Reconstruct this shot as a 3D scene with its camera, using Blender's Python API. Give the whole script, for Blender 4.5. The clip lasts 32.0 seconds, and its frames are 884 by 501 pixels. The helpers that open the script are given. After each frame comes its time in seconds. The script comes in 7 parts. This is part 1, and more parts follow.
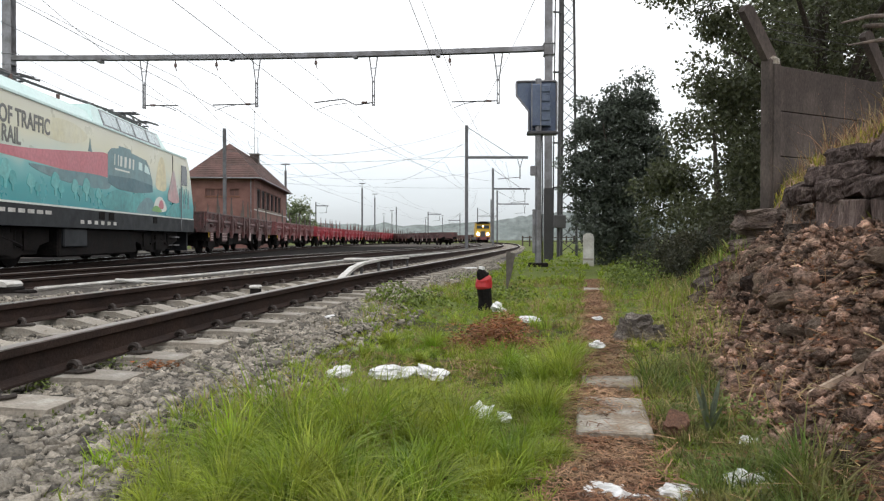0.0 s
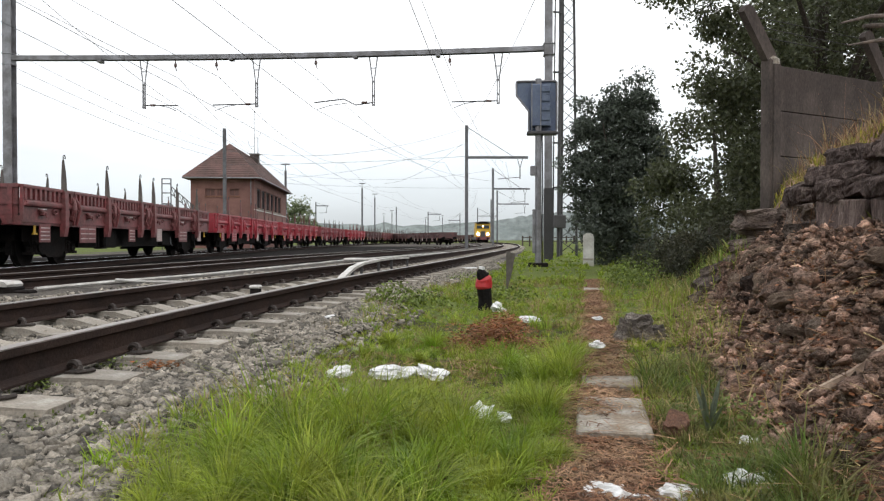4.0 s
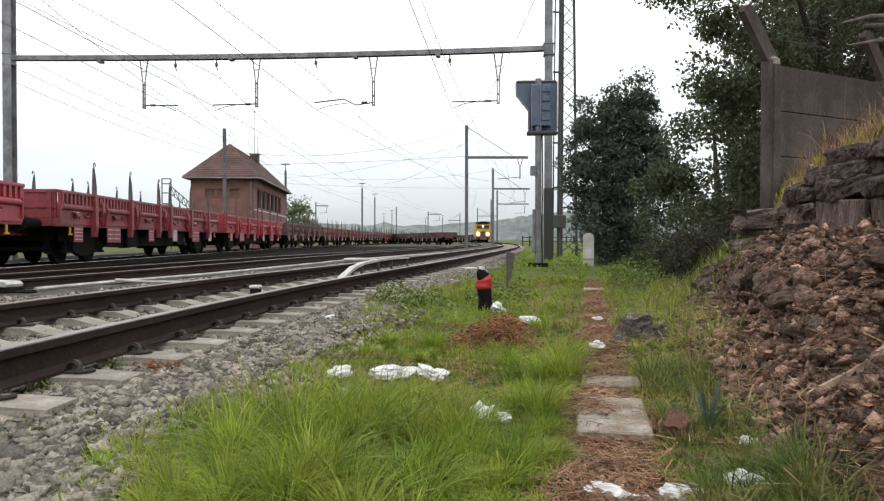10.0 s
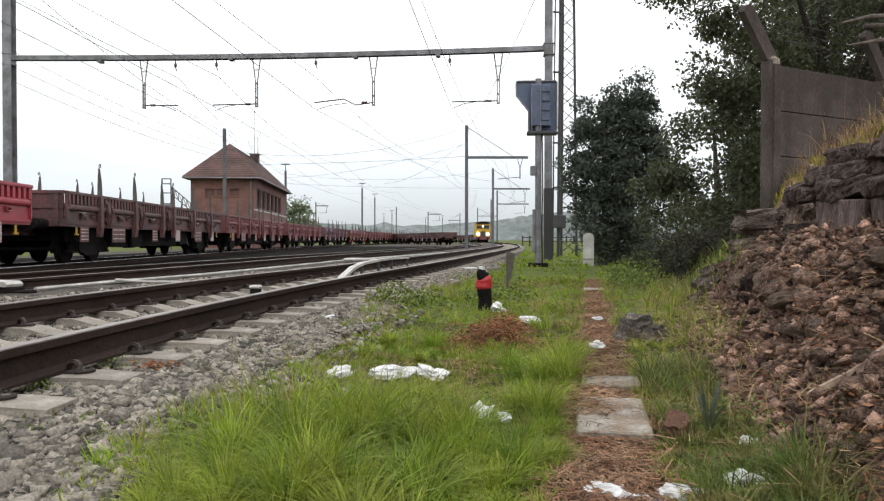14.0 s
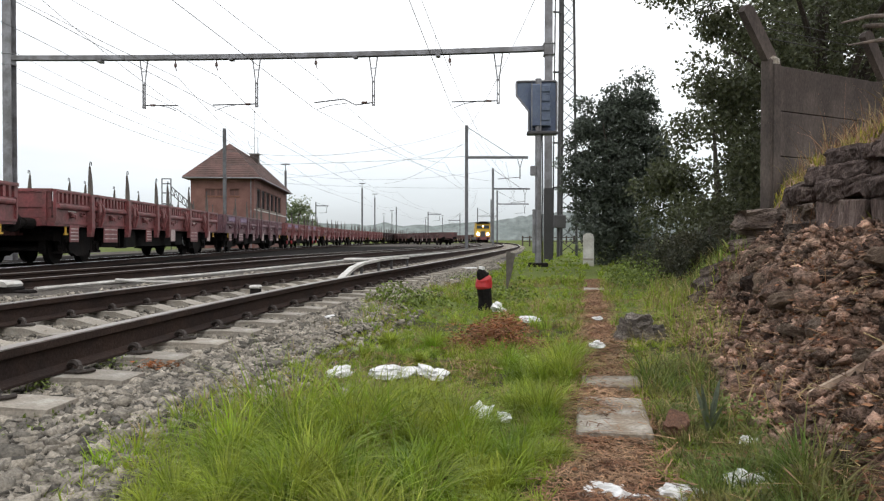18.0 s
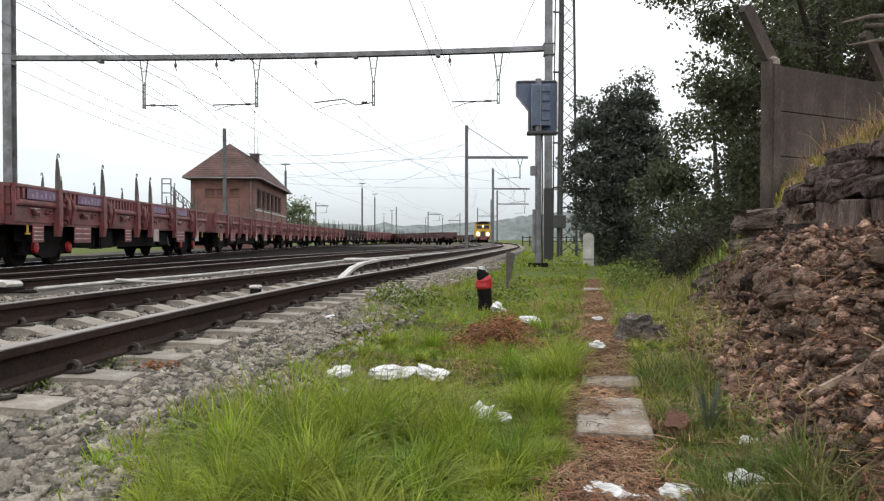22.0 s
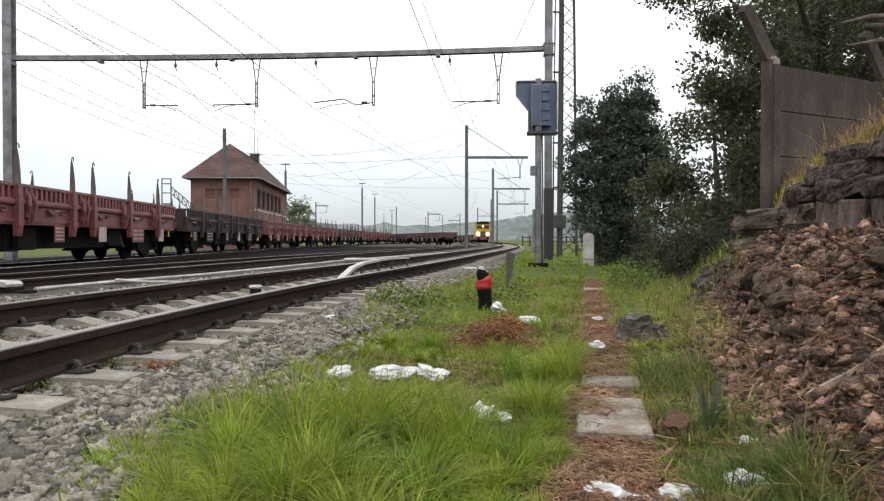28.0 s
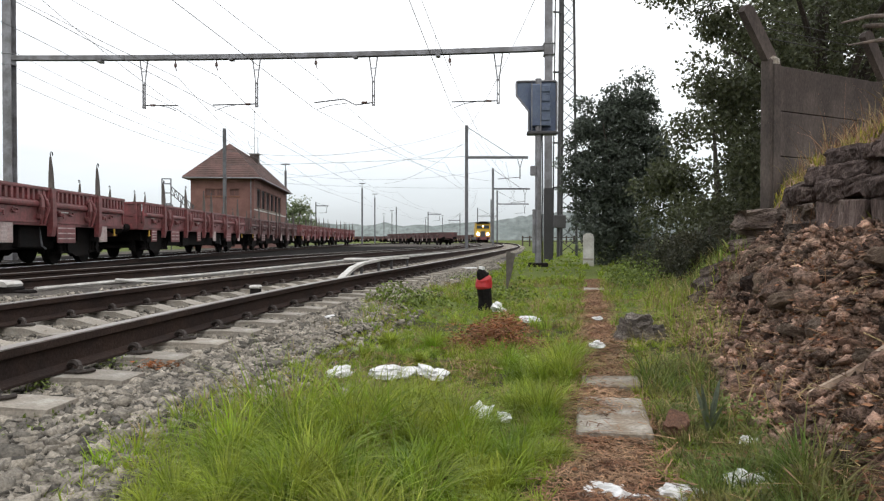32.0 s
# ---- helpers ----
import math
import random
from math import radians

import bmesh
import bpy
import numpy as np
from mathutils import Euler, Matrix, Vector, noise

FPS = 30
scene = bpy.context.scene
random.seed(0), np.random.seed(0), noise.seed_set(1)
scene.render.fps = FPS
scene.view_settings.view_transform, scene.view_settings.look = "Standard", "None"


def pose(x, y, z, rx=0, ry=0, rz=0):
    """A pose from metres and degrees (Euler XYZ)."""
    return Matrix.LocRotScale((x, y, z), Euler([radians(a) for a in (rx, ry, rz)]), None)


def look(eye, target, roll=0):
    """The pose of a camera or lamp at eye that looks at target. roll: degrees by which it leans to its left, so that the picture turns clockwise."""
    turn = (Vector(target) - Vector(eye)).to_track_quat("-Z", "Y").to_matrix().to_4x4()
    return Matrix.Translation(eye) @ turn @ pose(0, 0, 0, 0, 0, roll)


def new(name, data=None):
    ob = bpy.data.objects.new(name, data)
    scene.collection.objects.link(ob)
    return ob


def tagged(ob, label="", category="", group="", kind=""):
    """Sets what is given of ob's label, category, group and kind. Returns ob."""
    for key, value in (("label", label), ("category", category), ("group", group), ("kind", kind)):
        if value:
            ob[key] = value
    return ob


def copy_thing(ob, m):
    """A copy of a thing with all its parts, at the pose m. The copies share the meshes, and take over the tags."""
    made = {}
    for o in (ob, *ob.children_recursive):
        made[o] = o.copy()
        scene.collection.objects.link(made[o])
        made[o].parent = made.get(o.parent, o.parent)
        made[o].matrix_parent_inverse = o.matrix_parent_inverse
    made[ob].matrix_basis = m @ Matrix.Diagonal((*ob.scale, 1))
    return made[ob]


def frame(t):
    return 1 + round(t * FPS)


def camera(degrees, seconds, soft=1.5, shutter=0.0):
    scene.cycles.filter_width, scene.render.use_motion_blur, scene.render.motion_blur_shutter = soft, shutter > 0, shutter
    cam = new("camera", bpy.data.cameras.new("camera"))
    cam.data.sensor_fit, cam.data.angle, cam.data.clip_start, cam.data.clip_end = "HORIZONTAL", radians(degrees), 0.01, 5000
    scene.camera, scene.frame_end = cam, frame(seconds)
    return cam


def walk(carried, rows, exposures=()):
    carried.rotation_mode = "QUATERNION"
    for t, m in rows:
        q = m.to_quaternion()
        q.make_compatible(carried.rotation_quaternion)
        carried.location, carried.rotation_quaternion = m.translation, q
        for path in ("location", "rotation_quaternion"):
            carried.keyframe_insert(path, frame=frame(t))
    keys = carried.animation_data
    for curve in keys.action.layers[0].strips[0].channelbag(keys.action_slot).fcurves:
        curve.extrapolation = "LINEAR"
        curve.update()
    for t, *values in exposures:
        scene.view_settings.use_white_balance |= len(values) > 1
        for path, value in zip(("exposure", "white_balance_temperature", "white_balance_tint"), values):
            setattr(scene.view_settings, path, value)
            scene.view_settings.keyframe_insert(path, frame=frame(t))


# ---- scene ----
cam = camera(62.0, 32.0, soft=1.25)
walk(cam, [(0.0, look((0, 0, 0.80), (0, 100, -0.66))), (32.0, look((0, 0, 0.80), (0, 100, -0.66)))])

# ---- world and light: a bright overcast sky ----
SUN_EL, SUN_AZ = radians(48), radians(150)
world = bpy.data.worlds.new("overcast_sky")
scene.world = world
world.use_nodes = True
wn = world.node_tree
wn.nodes.clear()


def wnode(kind, **values):
    n = wn.nodes.new(kind)
    for key, value in values.items():
        n.inputs[key].default_value = value
    return n


w_out = wnode("ShaderNodeOutputWorld")
w_add = wnode("ShaderNodeAddShader")
w_sky = wn.nodes.new("ShaderNodeTexSky")
w_sky.sky_type = "NISHITA"
w_sky.sun_disc = False
w_sky.sun_elevation, w_sky.sun_rotation = SUN_EL, SUN_AZ
w_b1 = wnode("ShaderNodeBackground", Strength=0.012)
w_b2 = wnode("ShaderNodeBackground", Strength=1.0)
w_co = wnode("ShaderNodeTexCoord")
w_sep = wnode("ShaderNodeSeparateXYZ")
w_ramp = wnode("ShaderNodeValToRGB")
w_noise = wnode("ShaderNodeTexNoise", Scale=2.2, Detail=5.0, Roughness=0.55)
w_map = wnode("ShaderNodeMapping")
w_map.inputs["Scale"].default_value = (1, 1, 3.5)
w_nr = wnode("ShaderNodeMapRange")
for key, value in (("From Min", 0.3), ("From Max", 0.7), ("To Min", 0.88), ("To Max", 1.1)):
    w_nr.inputs[key].default_value = value
w_mul = wn.nodes.new("ShaderNodeVectorMath")
w_mul.operation = "SCALE"
els = w_ramp.color_ramp.elements
els[0].position, els[0].color = 0.0, (0.58, 0.62, 0.66, 1)
els[1].position, els[1].color = 1.0, (1.56, 1.57, 1.59, 1)
e = els.new(0.07)
e.color = (0.84, 0.89, 0.93, 1)
e = els.new(0.17)
e.color = (1.2, 1.22, 1.24, 1)
e = els.new(0.50)
e.color = (1.38, 1.39, 1.41, 1)
wn.links.new(w_co.outputs["Generated"], w_sep.inputs[0])
wn.links.new(w_sep.outputs["Z"], w_ramp.inputs["Fac"])
wn.links.new(w_co.outputs["Generated"], w_map.inputs["Vector"])
wn.links.new(w_map.outputs[0], w_noise.inputs["Vector"])
wn.links.new(w_noise.outputs["Fac"], w_nr.inputs["Value"])
wn.links.new(w_ramp.outputs["Color"], w_mul.inputs[0])
wn.links.new(w_nr.outputs["Result"], w_mul.inputs["Scale"])
wn.links.new(w_mul.outputs[0], w_b2.inputs["Color"])
wn.links.new(w_sky.outputs[0], w_b1.inputs["Color"])
wn.links.new(w_b1.outputs[0], w_add.inputs[0])
wn.links.new(w_b2.outputs[0], w_add.inputs[1])
wn.links.new(w_add.outputs[0], w_out.inputs["Surface"])

sun_data = bpy.data.lights.new("sun", "SUN")
sun_data.energy, sun_data.angle, sun_data.color = 0.6, radians(25), (1.0, 0.96, 0.9)
sun = new("sun", sun_data)
sun.matrix_world = look((0, 0, 60), (0 - 40 * math.sin(SUN_AZ), -40 * math.cos(SUN_AZ), 60 - 40 * math.tan(SUN_EL)))

# ---- materials ----


def mat(name, base, rough=0.8, metal=0.0, vary=0.25, scale=3.0, fine=40.0, bump=0.3, second=None, amount=0.5,
        rnd=0.0, island=0.0, spec=0.5, leafy=0.0, dist=0.01, stretch=None):
    """A procedural surface: a base colour varied at two scales, patches of a second colour, fine relief."""
    m = bpy.data.materials.new(name)
    m.use_nodes = True
    t = m.node_tree
    b = t.nodes["Principled BSDF"]
    b.inputs["Roughness"].default_value, b.inputs["Metallic"].default_value = rough, metal
    b.inputs["Specular IOR Level"].default_value = spec
    co = t.nodes.new("ShaderNodeTexCoord")
    where = co.outputs["Object"]
    if stretch:
        long = t.nodes.new("ShaderNodeMapping")
        long.inputs["Scale"].default_value = stretch
        t.links.new(where, long.inputs["Vector"])
        where = long.outputs[0]

    def noise_node(s, detail):
        n = t.nodes.new("ShaderNodeTexNoise")
        n.inputs["Scale"].default_value, n.inputs["Detail"].default_value = s, detail
        n.inputs["Roughness"].default_value = 0.62
        t.links.new(where, n.inputs["Vector"])
        return n

    def mix(kind, fac, a, c):
        n = t.nodes.new("ShaderNodeMix")
        n.data_type, n.blend_type = "RGBA", kind
        for sock, value in ((n.inputs[0], fac), (n.inputs[6], a), (n.inputs[7], c)):
            if hasattr(value, "is_linked"):
                t.links.new(value, sock)
            else:
                sock.default_value = value
        return n.outputs[2]

    def ranged(sock, a, c, lo, hi):
        n = t.nodes.new("ShaderNodeMapRange")
        for key, value in (("From Min", a), ("From Max", c), ("To Min", lo), ("To Max", hi)):
            n.inputs[key].default_value = value
        t.links.new(sock, n.inputs["Value"])
        return n.outputs["Result"]

    big, small = noise_node(scale, 4), noise_node(fine, 3)
    colour = (*base, 1)
    if second:
        colour = mix("MIX", ranged(big.outputs["Fac"], 0.5 - 0.3 * amount, 0.75 - 0.3 * amount, 0, 1), (*base, 1), (*second, 1))
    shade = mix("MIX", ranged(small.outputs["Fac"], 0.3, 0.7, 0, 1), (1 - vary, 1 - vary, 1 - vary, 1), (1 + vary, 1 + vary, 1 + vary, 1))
    colour = mix("MULTIPLY", 1.0, colour, shade)
    wide = mix("MIX", ranged(noise_node(scale * 0.37, 2).outputs["Fac"], 0.3, 0.7, 0, 1), (1 - vary * 0.6,) * 3 + (1,), (1 + vary * 0.6,) * 3 + (1,))
    colour = mix("MULTIPLY", 1.0, colour, wide)
    for amount_of, kind, out in ((rnd, "ShaderNodeObjectInfo", "Random"), (island, "ShaderNodeNewGeometry", "Random Per Island")):
        if amount_of:
            n = t.nodes.new(kind)
            k = mix("MIX", n.outputs[out], (1 - amount_of,) * 3 + (1,), (1 + amount_of, 1 + amount_of * 0.95, 1 + amount_of * 0.85, 1))
            colour = mix("MULTIPLY", 1.0, colour, k)
    t.links.new(colour, b.inputs["Base Color"])
    if bump:
        n = t.nodes.new("ShaderNodeBump")
        n.inputs["Strength"].default_value, n.inputs["Distance"].default_value = bump, dist
        t.links.new(small.outputs["Fac"], n.inputs["Height"])
        t.links.new(n.outputs[0], b.inputs["Normal"])
    t.links.new(ranged(big.outputs["Fac"], 0.3, 0.7, max(rough - 0.12, 0.05), min(rough + 0.1, 1)), b.inputs["Roughness"])
    if leafy:
        thin, both = t.nodes.new("ShaderNodeBsdfTranslucent"), t.nodes.new("ShaderNodeMixShader")
        both.inputs[0].default_value = leafy
        t.links.new(colour, thin.inputs["Color"])
        t.links.new(b.outputs[0], both.inputs[1])
        t.links.new(thin.outputs[0], both.inputs[2])
        t.links.new(both.outputs[0], t.nodes["Material Output"].inputs["Surface"])
    return m


def glow(name, colour, strength):
    m = bpy.data.materials.new(name)
    m.use_nodes = True
    b = m.node_tree.nodes["Principled BSDF"]
    b.inputs["Base Color"].default_value = (*colour, 1)
    b.inputs["Emission Color"].default_value, b.inputs["Emission Strength"].default_value = (*colour, 1), strength
    return m


M = {
    "soil": mat("soil", (0.115, 0.09, 0.05), 0.98, vary=0.4, scale=1.5, fine=25, bump=0.6, second=(0.10, 0.125, 0.032), amount=1.0, dist=0.03, spec=0.08),
    "ballast_bed": mat("ballast_bed", (0.034, 0.030, 0.027), 0.95, vary=0.5, scale=1.2, fine=22, bump=1.0, second=(0.12, 0.107, 0.094), dist=0.04, spec=0.12),
    "stone": mat("ballast_stone", (0.218, 0.199, 0.172), 0.92, vary=0.42, scale=14, fine=90, bump=0.6, island=0.72, spec=0.3),
    "concrete": mat("sleeper_concrete", (0.42, 0.40, 0.36), 0.9, vary=0.22, scale=6, fine=70, bump=0.4, second=(0.28, 0.25, 0.21), amount=0.8, rnd=0.12),
    "slab": mat("path_slab", (0.36, 0.34, 0.30), 0.9, vary=0.28, scale=7, fine=60, bump=0.5, second=(0.19, 0.15, 0.11), rnd=0.1),
    "rail_side": mat("rail_rust", (0.028, 0.020, 0.018), 0.9, vary=0.35, scale=4, fine=60, bump=0.4, second=(0.042, 0.028, 0.023), spec=0.1),
    "rail_head": mat("rail_head", (0.30, 0.27, 0.25), 0.38, metal=0.75, vary=0.15, scale=3, fine=50, bump=0.1, second=(0.20, 0.16, 0.14)),
    "rail_bright": mat("rail_bright", (0.62, 0.61, 0.60), 0.28, metal=0.7, vary=0.1, scale=3, fine=50, bump=0.05),
    "clip": mat("rail_clip", (0.05, 0.04, 0.035), 0.7, metal=0.3, vary=0.3, fine=90),
    # timber set extra dark, with the shade by the train in its colour
    "dark_timber": mat("dark_timber", (0.02, 0.017, 0.015), 0.95, vary=0.3, scale=5, fine=60, rnd=0.2, spec=0.1),
    "galv": mat("galvanised_steel", (0.275, 0.275, 0.295), 0.55, metal=0.35, vary=0.15, scale=2, fine=30, bump=0.1, second=(0.16, 0.155, 0.16)),
    "mast_grey": mat("mast_grey", (0.145, 0.148, 0.158), 0.6, metal=0.2, vary=0.2, scale=2, fine=30, bump=0.1, second=(0.10, 0.10, 0.108)),
    "dark_steel": mat("dark_steel", (0.06, 0.058, 0.06), 0.6, metal=0.3, vary=0.2, scale=3, fine=40, bump=0.15),
    "wire": mat("copper_wire", (0.09, 0.09, 0.10), 0.6, metal=0.3, vary=0.1),
    "insulator": mat("insulator", (0.10, 0.06, 0.05), 0.3, vary=0.1),
    "brick": mat("brick", (0.21, 0.105, 0.087), 0.9, vary=0.22, scale=1.2, fine=18, bump=0.3, second=(0.165, 0.085, 0.072)),
    "roof_tile": mat("roof_tile", (0.125, 0.068, 0.06), 0.85, vary=0.3, scale=0.8, fine=9, bump=0.5, second=(0.085, 0.055, 0.05), rnd=0.2),
    "glass": mat("dull_glass", (0.03, 0.035, 0.04), 0.12, vary=0.1, bump=0.02),
    "white_paint": mat("white_paint", (0.62, 0.61, 0.58), 0.6, vary=0.1, scale=3, fine=30, bump=0.1, second=(0.42, 0.40, 0.37)),
    "signal_blue": mat("signal_back", (0.075, 0.10, 0.175), 0.55, vary=0.2, scale=4, fine=30, bump=0.1, second=(0.11, 0.14, 0.20)),
    "black": mat("underframe_black", (0.008, 0.0075, 0.0075), 0.95, vary=0.4, scale=3, fine=25, bump=0.3, second=(0.016, 0.013, 0.012), spec=0.12),
    "leaf_dark": mat("leaf_dark", (0.098, 0.118, 0.094), 0.42, leafy=0.4, vary=0.2, scale=1, fine=8, bump=0, island=0.45, spec=0.5),
    "leaf_tree": mat("leaf_tree", (0.096, 0.109, 0.055), 0.45, leafy=0.4, vary=0.2, scale=0.6, fine=8, bump=0, island=0.45, spec=0.6),
    "bark": mat("bark", (0.06, 0.05, 0.04), 0.95, vary=0.35, scale=5, fine=30, bump=0.8, dist=0.03),
    "grass": mat("grass_blade", (0.175, 0.288, 0.024), 0.5, vary=0.34, scale=3.4, fine=6, bump=0, second=(0.275, 0.32, 0.042), island=0.38, spec=0.35, leafy=0.4),
    "dry_grass": mat("dry_grass", (0.30, 0.23, 0.10), 0.8, vary=0.2, scale=2, fine=12, bump=0, island=0.3),
    "straw": mat("brown_straw", (0.33, 0.21, 0.125), 0.9, vary=0.3, scale=4, fine=30, bump=0, island=0.65, second=(0.20, 0.10, 0.058)),
    "dead_leaf": mat("dead_leaf", (0.23, 0.11, 0.058), 0.85, vary=0.3, scale=4, fine=30, bump=0, island=0.5, second=(0.22, 0.13, 0.07)),
    "bank": mat("bank_soil", (0.165, 0.096, 0.070), 0.97, vary=0.75, scale=6.5, fine=30, bump=1.0, spec=0.15, second=(0.38, 0.265, 0.20), amount=0.4, dist=0.09),
    "rock": mat("bank_rock", (0.48, 0.312, 0.245), 0.95, spec=0.2, vary=0.45, scale=5, fine=34, bump=1.0, second=(0.145, 0.103, 0.085), rnd=0.6, island=0.6, dist=0.07),
    "fence_concrete": mat("fence_concrete", (0.105, 0.082, 0.069), 0.92, vary=0.3, scale=1.8, fine=35, bump=0.4, second=(0.055, 0.043, 0.038), amount=0.6, stretch=(1.0, 1.0, 0.45)),
    # woods paled towards grey: distance haze put into the base colour
    "hill": mat("hazed_woods", (0.15, 0.175, 0.17), 0.95, vary=0.3, scale=0.02, fine=0.2, bump=0, second=(0.20, 0.225, 0.22)),
    "yellow": mat("loco_yellow", (0.46, 0.28, 0.02), 0.5, vary=0.1, scale=2, fine=20, bump=0.05),
    "plastic_white": mat("white_litter", (0.72, 0.72, 0.72), 0.45, vary=0.12, scale=15, fine=60, bump=0.3),
}
M.update({
    "cream": mat("loco_cream", (0.70, 0.70, 0.60), 0.35, vary=0.06, scale=0.8, fine=10, bump=0.02, second=(0.66, 0.64, 0.40), amount=0.4),
    "teal": mat("loco_teal", (0.025, 0.25, 0.26), 0.4, vary=0.25, scale=0.6, fine=4, bump=0.02, second=(0.10, 0.36, 0.36)),
    "pale_teal": mat("loco_roof_teal", (0.60, 0.76, 0.74), 0.4, vary=0.06, scale=0.8, fine=10, bump=0.02),
    "pink": mat("loco_red_band", (0.50, 0.15, 0.18), 0.4, vary=0.15, scale=0.8, fine=10, bump=0.02),
    "slate": mat("loco_slate", (0.085, 0.20, 0.225), 0.4, vary=0.2, scale=0.7, fine=5, bump=0.02, second=(0.15, 0.24, 0.25)),
    "loco_grey": mat("loco_grey", (0.018, 0.020, 0.023), 0.6, spec=0.25, vary=0.12, scale=2, fine=20, bump=0.05),
    "lettering": mat("grey_lettering", (0.16, 0.16, 0.15), 0.5, vary=0.05, bump=0),
    "red_rubbish": mat("red_rubbish", (0.42, 0.02, 0.025), 0.5, vary=0.2, scale=8, fine=40),
    "leaf_pale": mat("leaf_pale", (0.13, 0.17, 0.07), 0.6, vary=0.2, scale=0.6, fine=4, bump=0, island=0.4),
    "stake_steel": mat("stake_steel", (0.075, 0.062, 0.056), 0.8, vary=0.25, scale=3, fine=25, bump=0.2, second=(0.11, 0.10, 0.085)),
    "pale_lilac": mat("lilac_spray", (0.27, 0.21, 0.28), 0.6, vary=0.2, scale=3, fine=12, bump=0.05),
    "graffiti": mat("purple_graffiti", (0.135, 0.055, 0.14), 0.6, vary=0.2, scale=2, fine=12, bump=0.05, second=(0.21, 0.15, 0.22)),
    "rust_leaf": mat("rust_leaf", (0.35, 0.128, 0.05), 0.8, vary=0.3, scale=5, fine=30, bump=0, island=0.5, second=(0.20, 0.10, 0.05), leafy=0.2),
    "clay": mat("burnt_clay", (0.26, 0.125, 0.07), 0.95, vary=0.35, scale=9, fine=50, bump=0.8, second=(0.15, 0.075, 0.05), dist=0.03),
    "pale_rock": mat("pale_rock", (0.42, 0.32, 0.245), 0.95, vary=0.35, scale=6, fine=36, bump=1.0, second=(0.26, 0.185, 0.14), spec=0.2, rnd=0.3, dist=0.05),
    "rose": mat("loco_rose", (0.50, 0.27, 0.27), 0.4, vary=0.2, scale=0.9, fine=5, bump=0.02, second=(0.42, 0.36, 0.35)),
    "ochre": mat("loco_ochre", (0.64, 0.55, 0.33), 0.4, vary=0.15, scale=0.9, fine=5, bump=0.02, second=(0.64, 0.58, 0.38)),
    "weed": mat("weed_leaf", (0.13, 0.175, 0.036), 0.6, vary=0.2, scale=3, fine=20, bump=0, island=0.45, spec=0.3),
    "moss": mat("moss_and_yellow_weeds", (0.40, 0.335, 0.04), 0.85, vary=0.3, scale=3, fine=20, bump=0, island=0.4, second=(0.10, 0.12, 0.02)),
})


def flank_paint():
    """The locomotive's mural ground: deep teal low down, running over into cream."""
    m = M["cream"]
    t = m.node_tree
    b = t.nodes["Principled BSDF"]
    co, sep, n, add, ramp = (t.nodes.new("ShaderNode" + k) for k in ("TexCoord", "SeparateXYZ", "TexNoise", "Math", "ValToRGB"))
    n.inputs["Scale"].default_value, n.inputs["Detail"].default_value = 0.55, 3
    add.operation = "MULTIPLY_ADD"
    add.inputs[1].default_value = 1.1
    t.links.new(co.outputs["Object"], sep.inputs[0])
    t.links.new(co.outputs["Object"], n.inputs["Vector"])
    t.links.new(n.outputs["Fac"], add.inputs[0])
    t.links.new(sep.outputs["Z"], add.inputs[2])
    fit = t.nodes.new("ShaderNodeMapRange")
    fit.inputs["From Min"].default_value, fit.inputs["From Max"].default_value = 2.0, 4.4
    t.links.new(add.outputs[0], fit.inputs["Value"])
    t.links.new(fit.outputs["Result"], ramp.inputs["Fac"])
    e = ramp.color_ramp.elements
    e[0].position, e[0].color = 0.0, (0.025, 0.26, 0.29, 1)
    e[1].position, e[1].color = 1.0, (0.68, 0.67, 0.56, 1)
    for p, c in ((0.22, (0.035, 0.32, 0.34, 1)), (0.36, (0.18, 0.46, 0.46, 1)), (0.50, (0.56, 0.63, 0.55, 1)), (0.72, (0.70, 0.68, 0.52, 1))):
        k = e.new(p)
        k.color = c
    t.links.new(ramp.outputs["Color"], b.inputs["Base Color"])


flank_paint()
M["ashlar"] = mat("wall_ashlar", (0.108, 0.080, 0.073), 0.93, vary=0.4, scale=2.6, fine=16, bump=0.9, second=(0.24, 0.19, 0.17), amount=0.1, rnd=0.25, dist=0.04, spec=0.2, stretch=(1.6, 1.6, 0.22))
M["shutter"] = mat("brown_shutter", (0.13, 0.07, 0.06), 0.8, vary=0.2, scale=3, fine=20, bump=0.1)
M["grey_rock"] = mat("layered_grey_rock", (0.36, 0.32, 0.285), 0.95, vary=0.5, scale=3, fine=12, bump=1.0, second=(0.17, 0.145, 0.13), amount=0.5, rnd=0.3, dist=0.06, spec=0.2, stretch=(0.8, 0.8, 3.0))
M["dark_rock"] = mat("dark_layered_rock", (0.105, 0.08, 0.07), 0.95, vary=0.5, scale=3, fine=14, bump=1.0, second=(0.20, 0.16, 0.135), amount=0.3, rnd=0.3, dist=0.06, spec=0.15)
M["twig"] = mat("dry_twig", (0.30, 0.215, 0.15), 0.9, vary=0.3, scale=6, fine=40, bump=0.5, second=(0.17, 0.115, 0.08), rnd=0.3)
M["broad_leaf"] = mat("broad_grey_leaf", (0.13, 0.17, 0.10), 0.5, vary=0.3, scale=14, fine=50, bump=0.2, second=(0.18, 0.21, 0.15), leafy=0.2)
M["bare_root"] = mat("bare_root", (0.50, 0.38, 0.28), 0.9, vary=0.25, scale=5, fine=30, bump=0.6, second=(0.30, 0.21, 0.155), stretch=(1, 1, 1))
M["dead_wood"] = mat("dead_wood", (0.135, 0.105, 0.085), 0.9, vary=0.3, scale=5, fine=30, bump=0.5, second=(0.08, 0.065, 0.055))
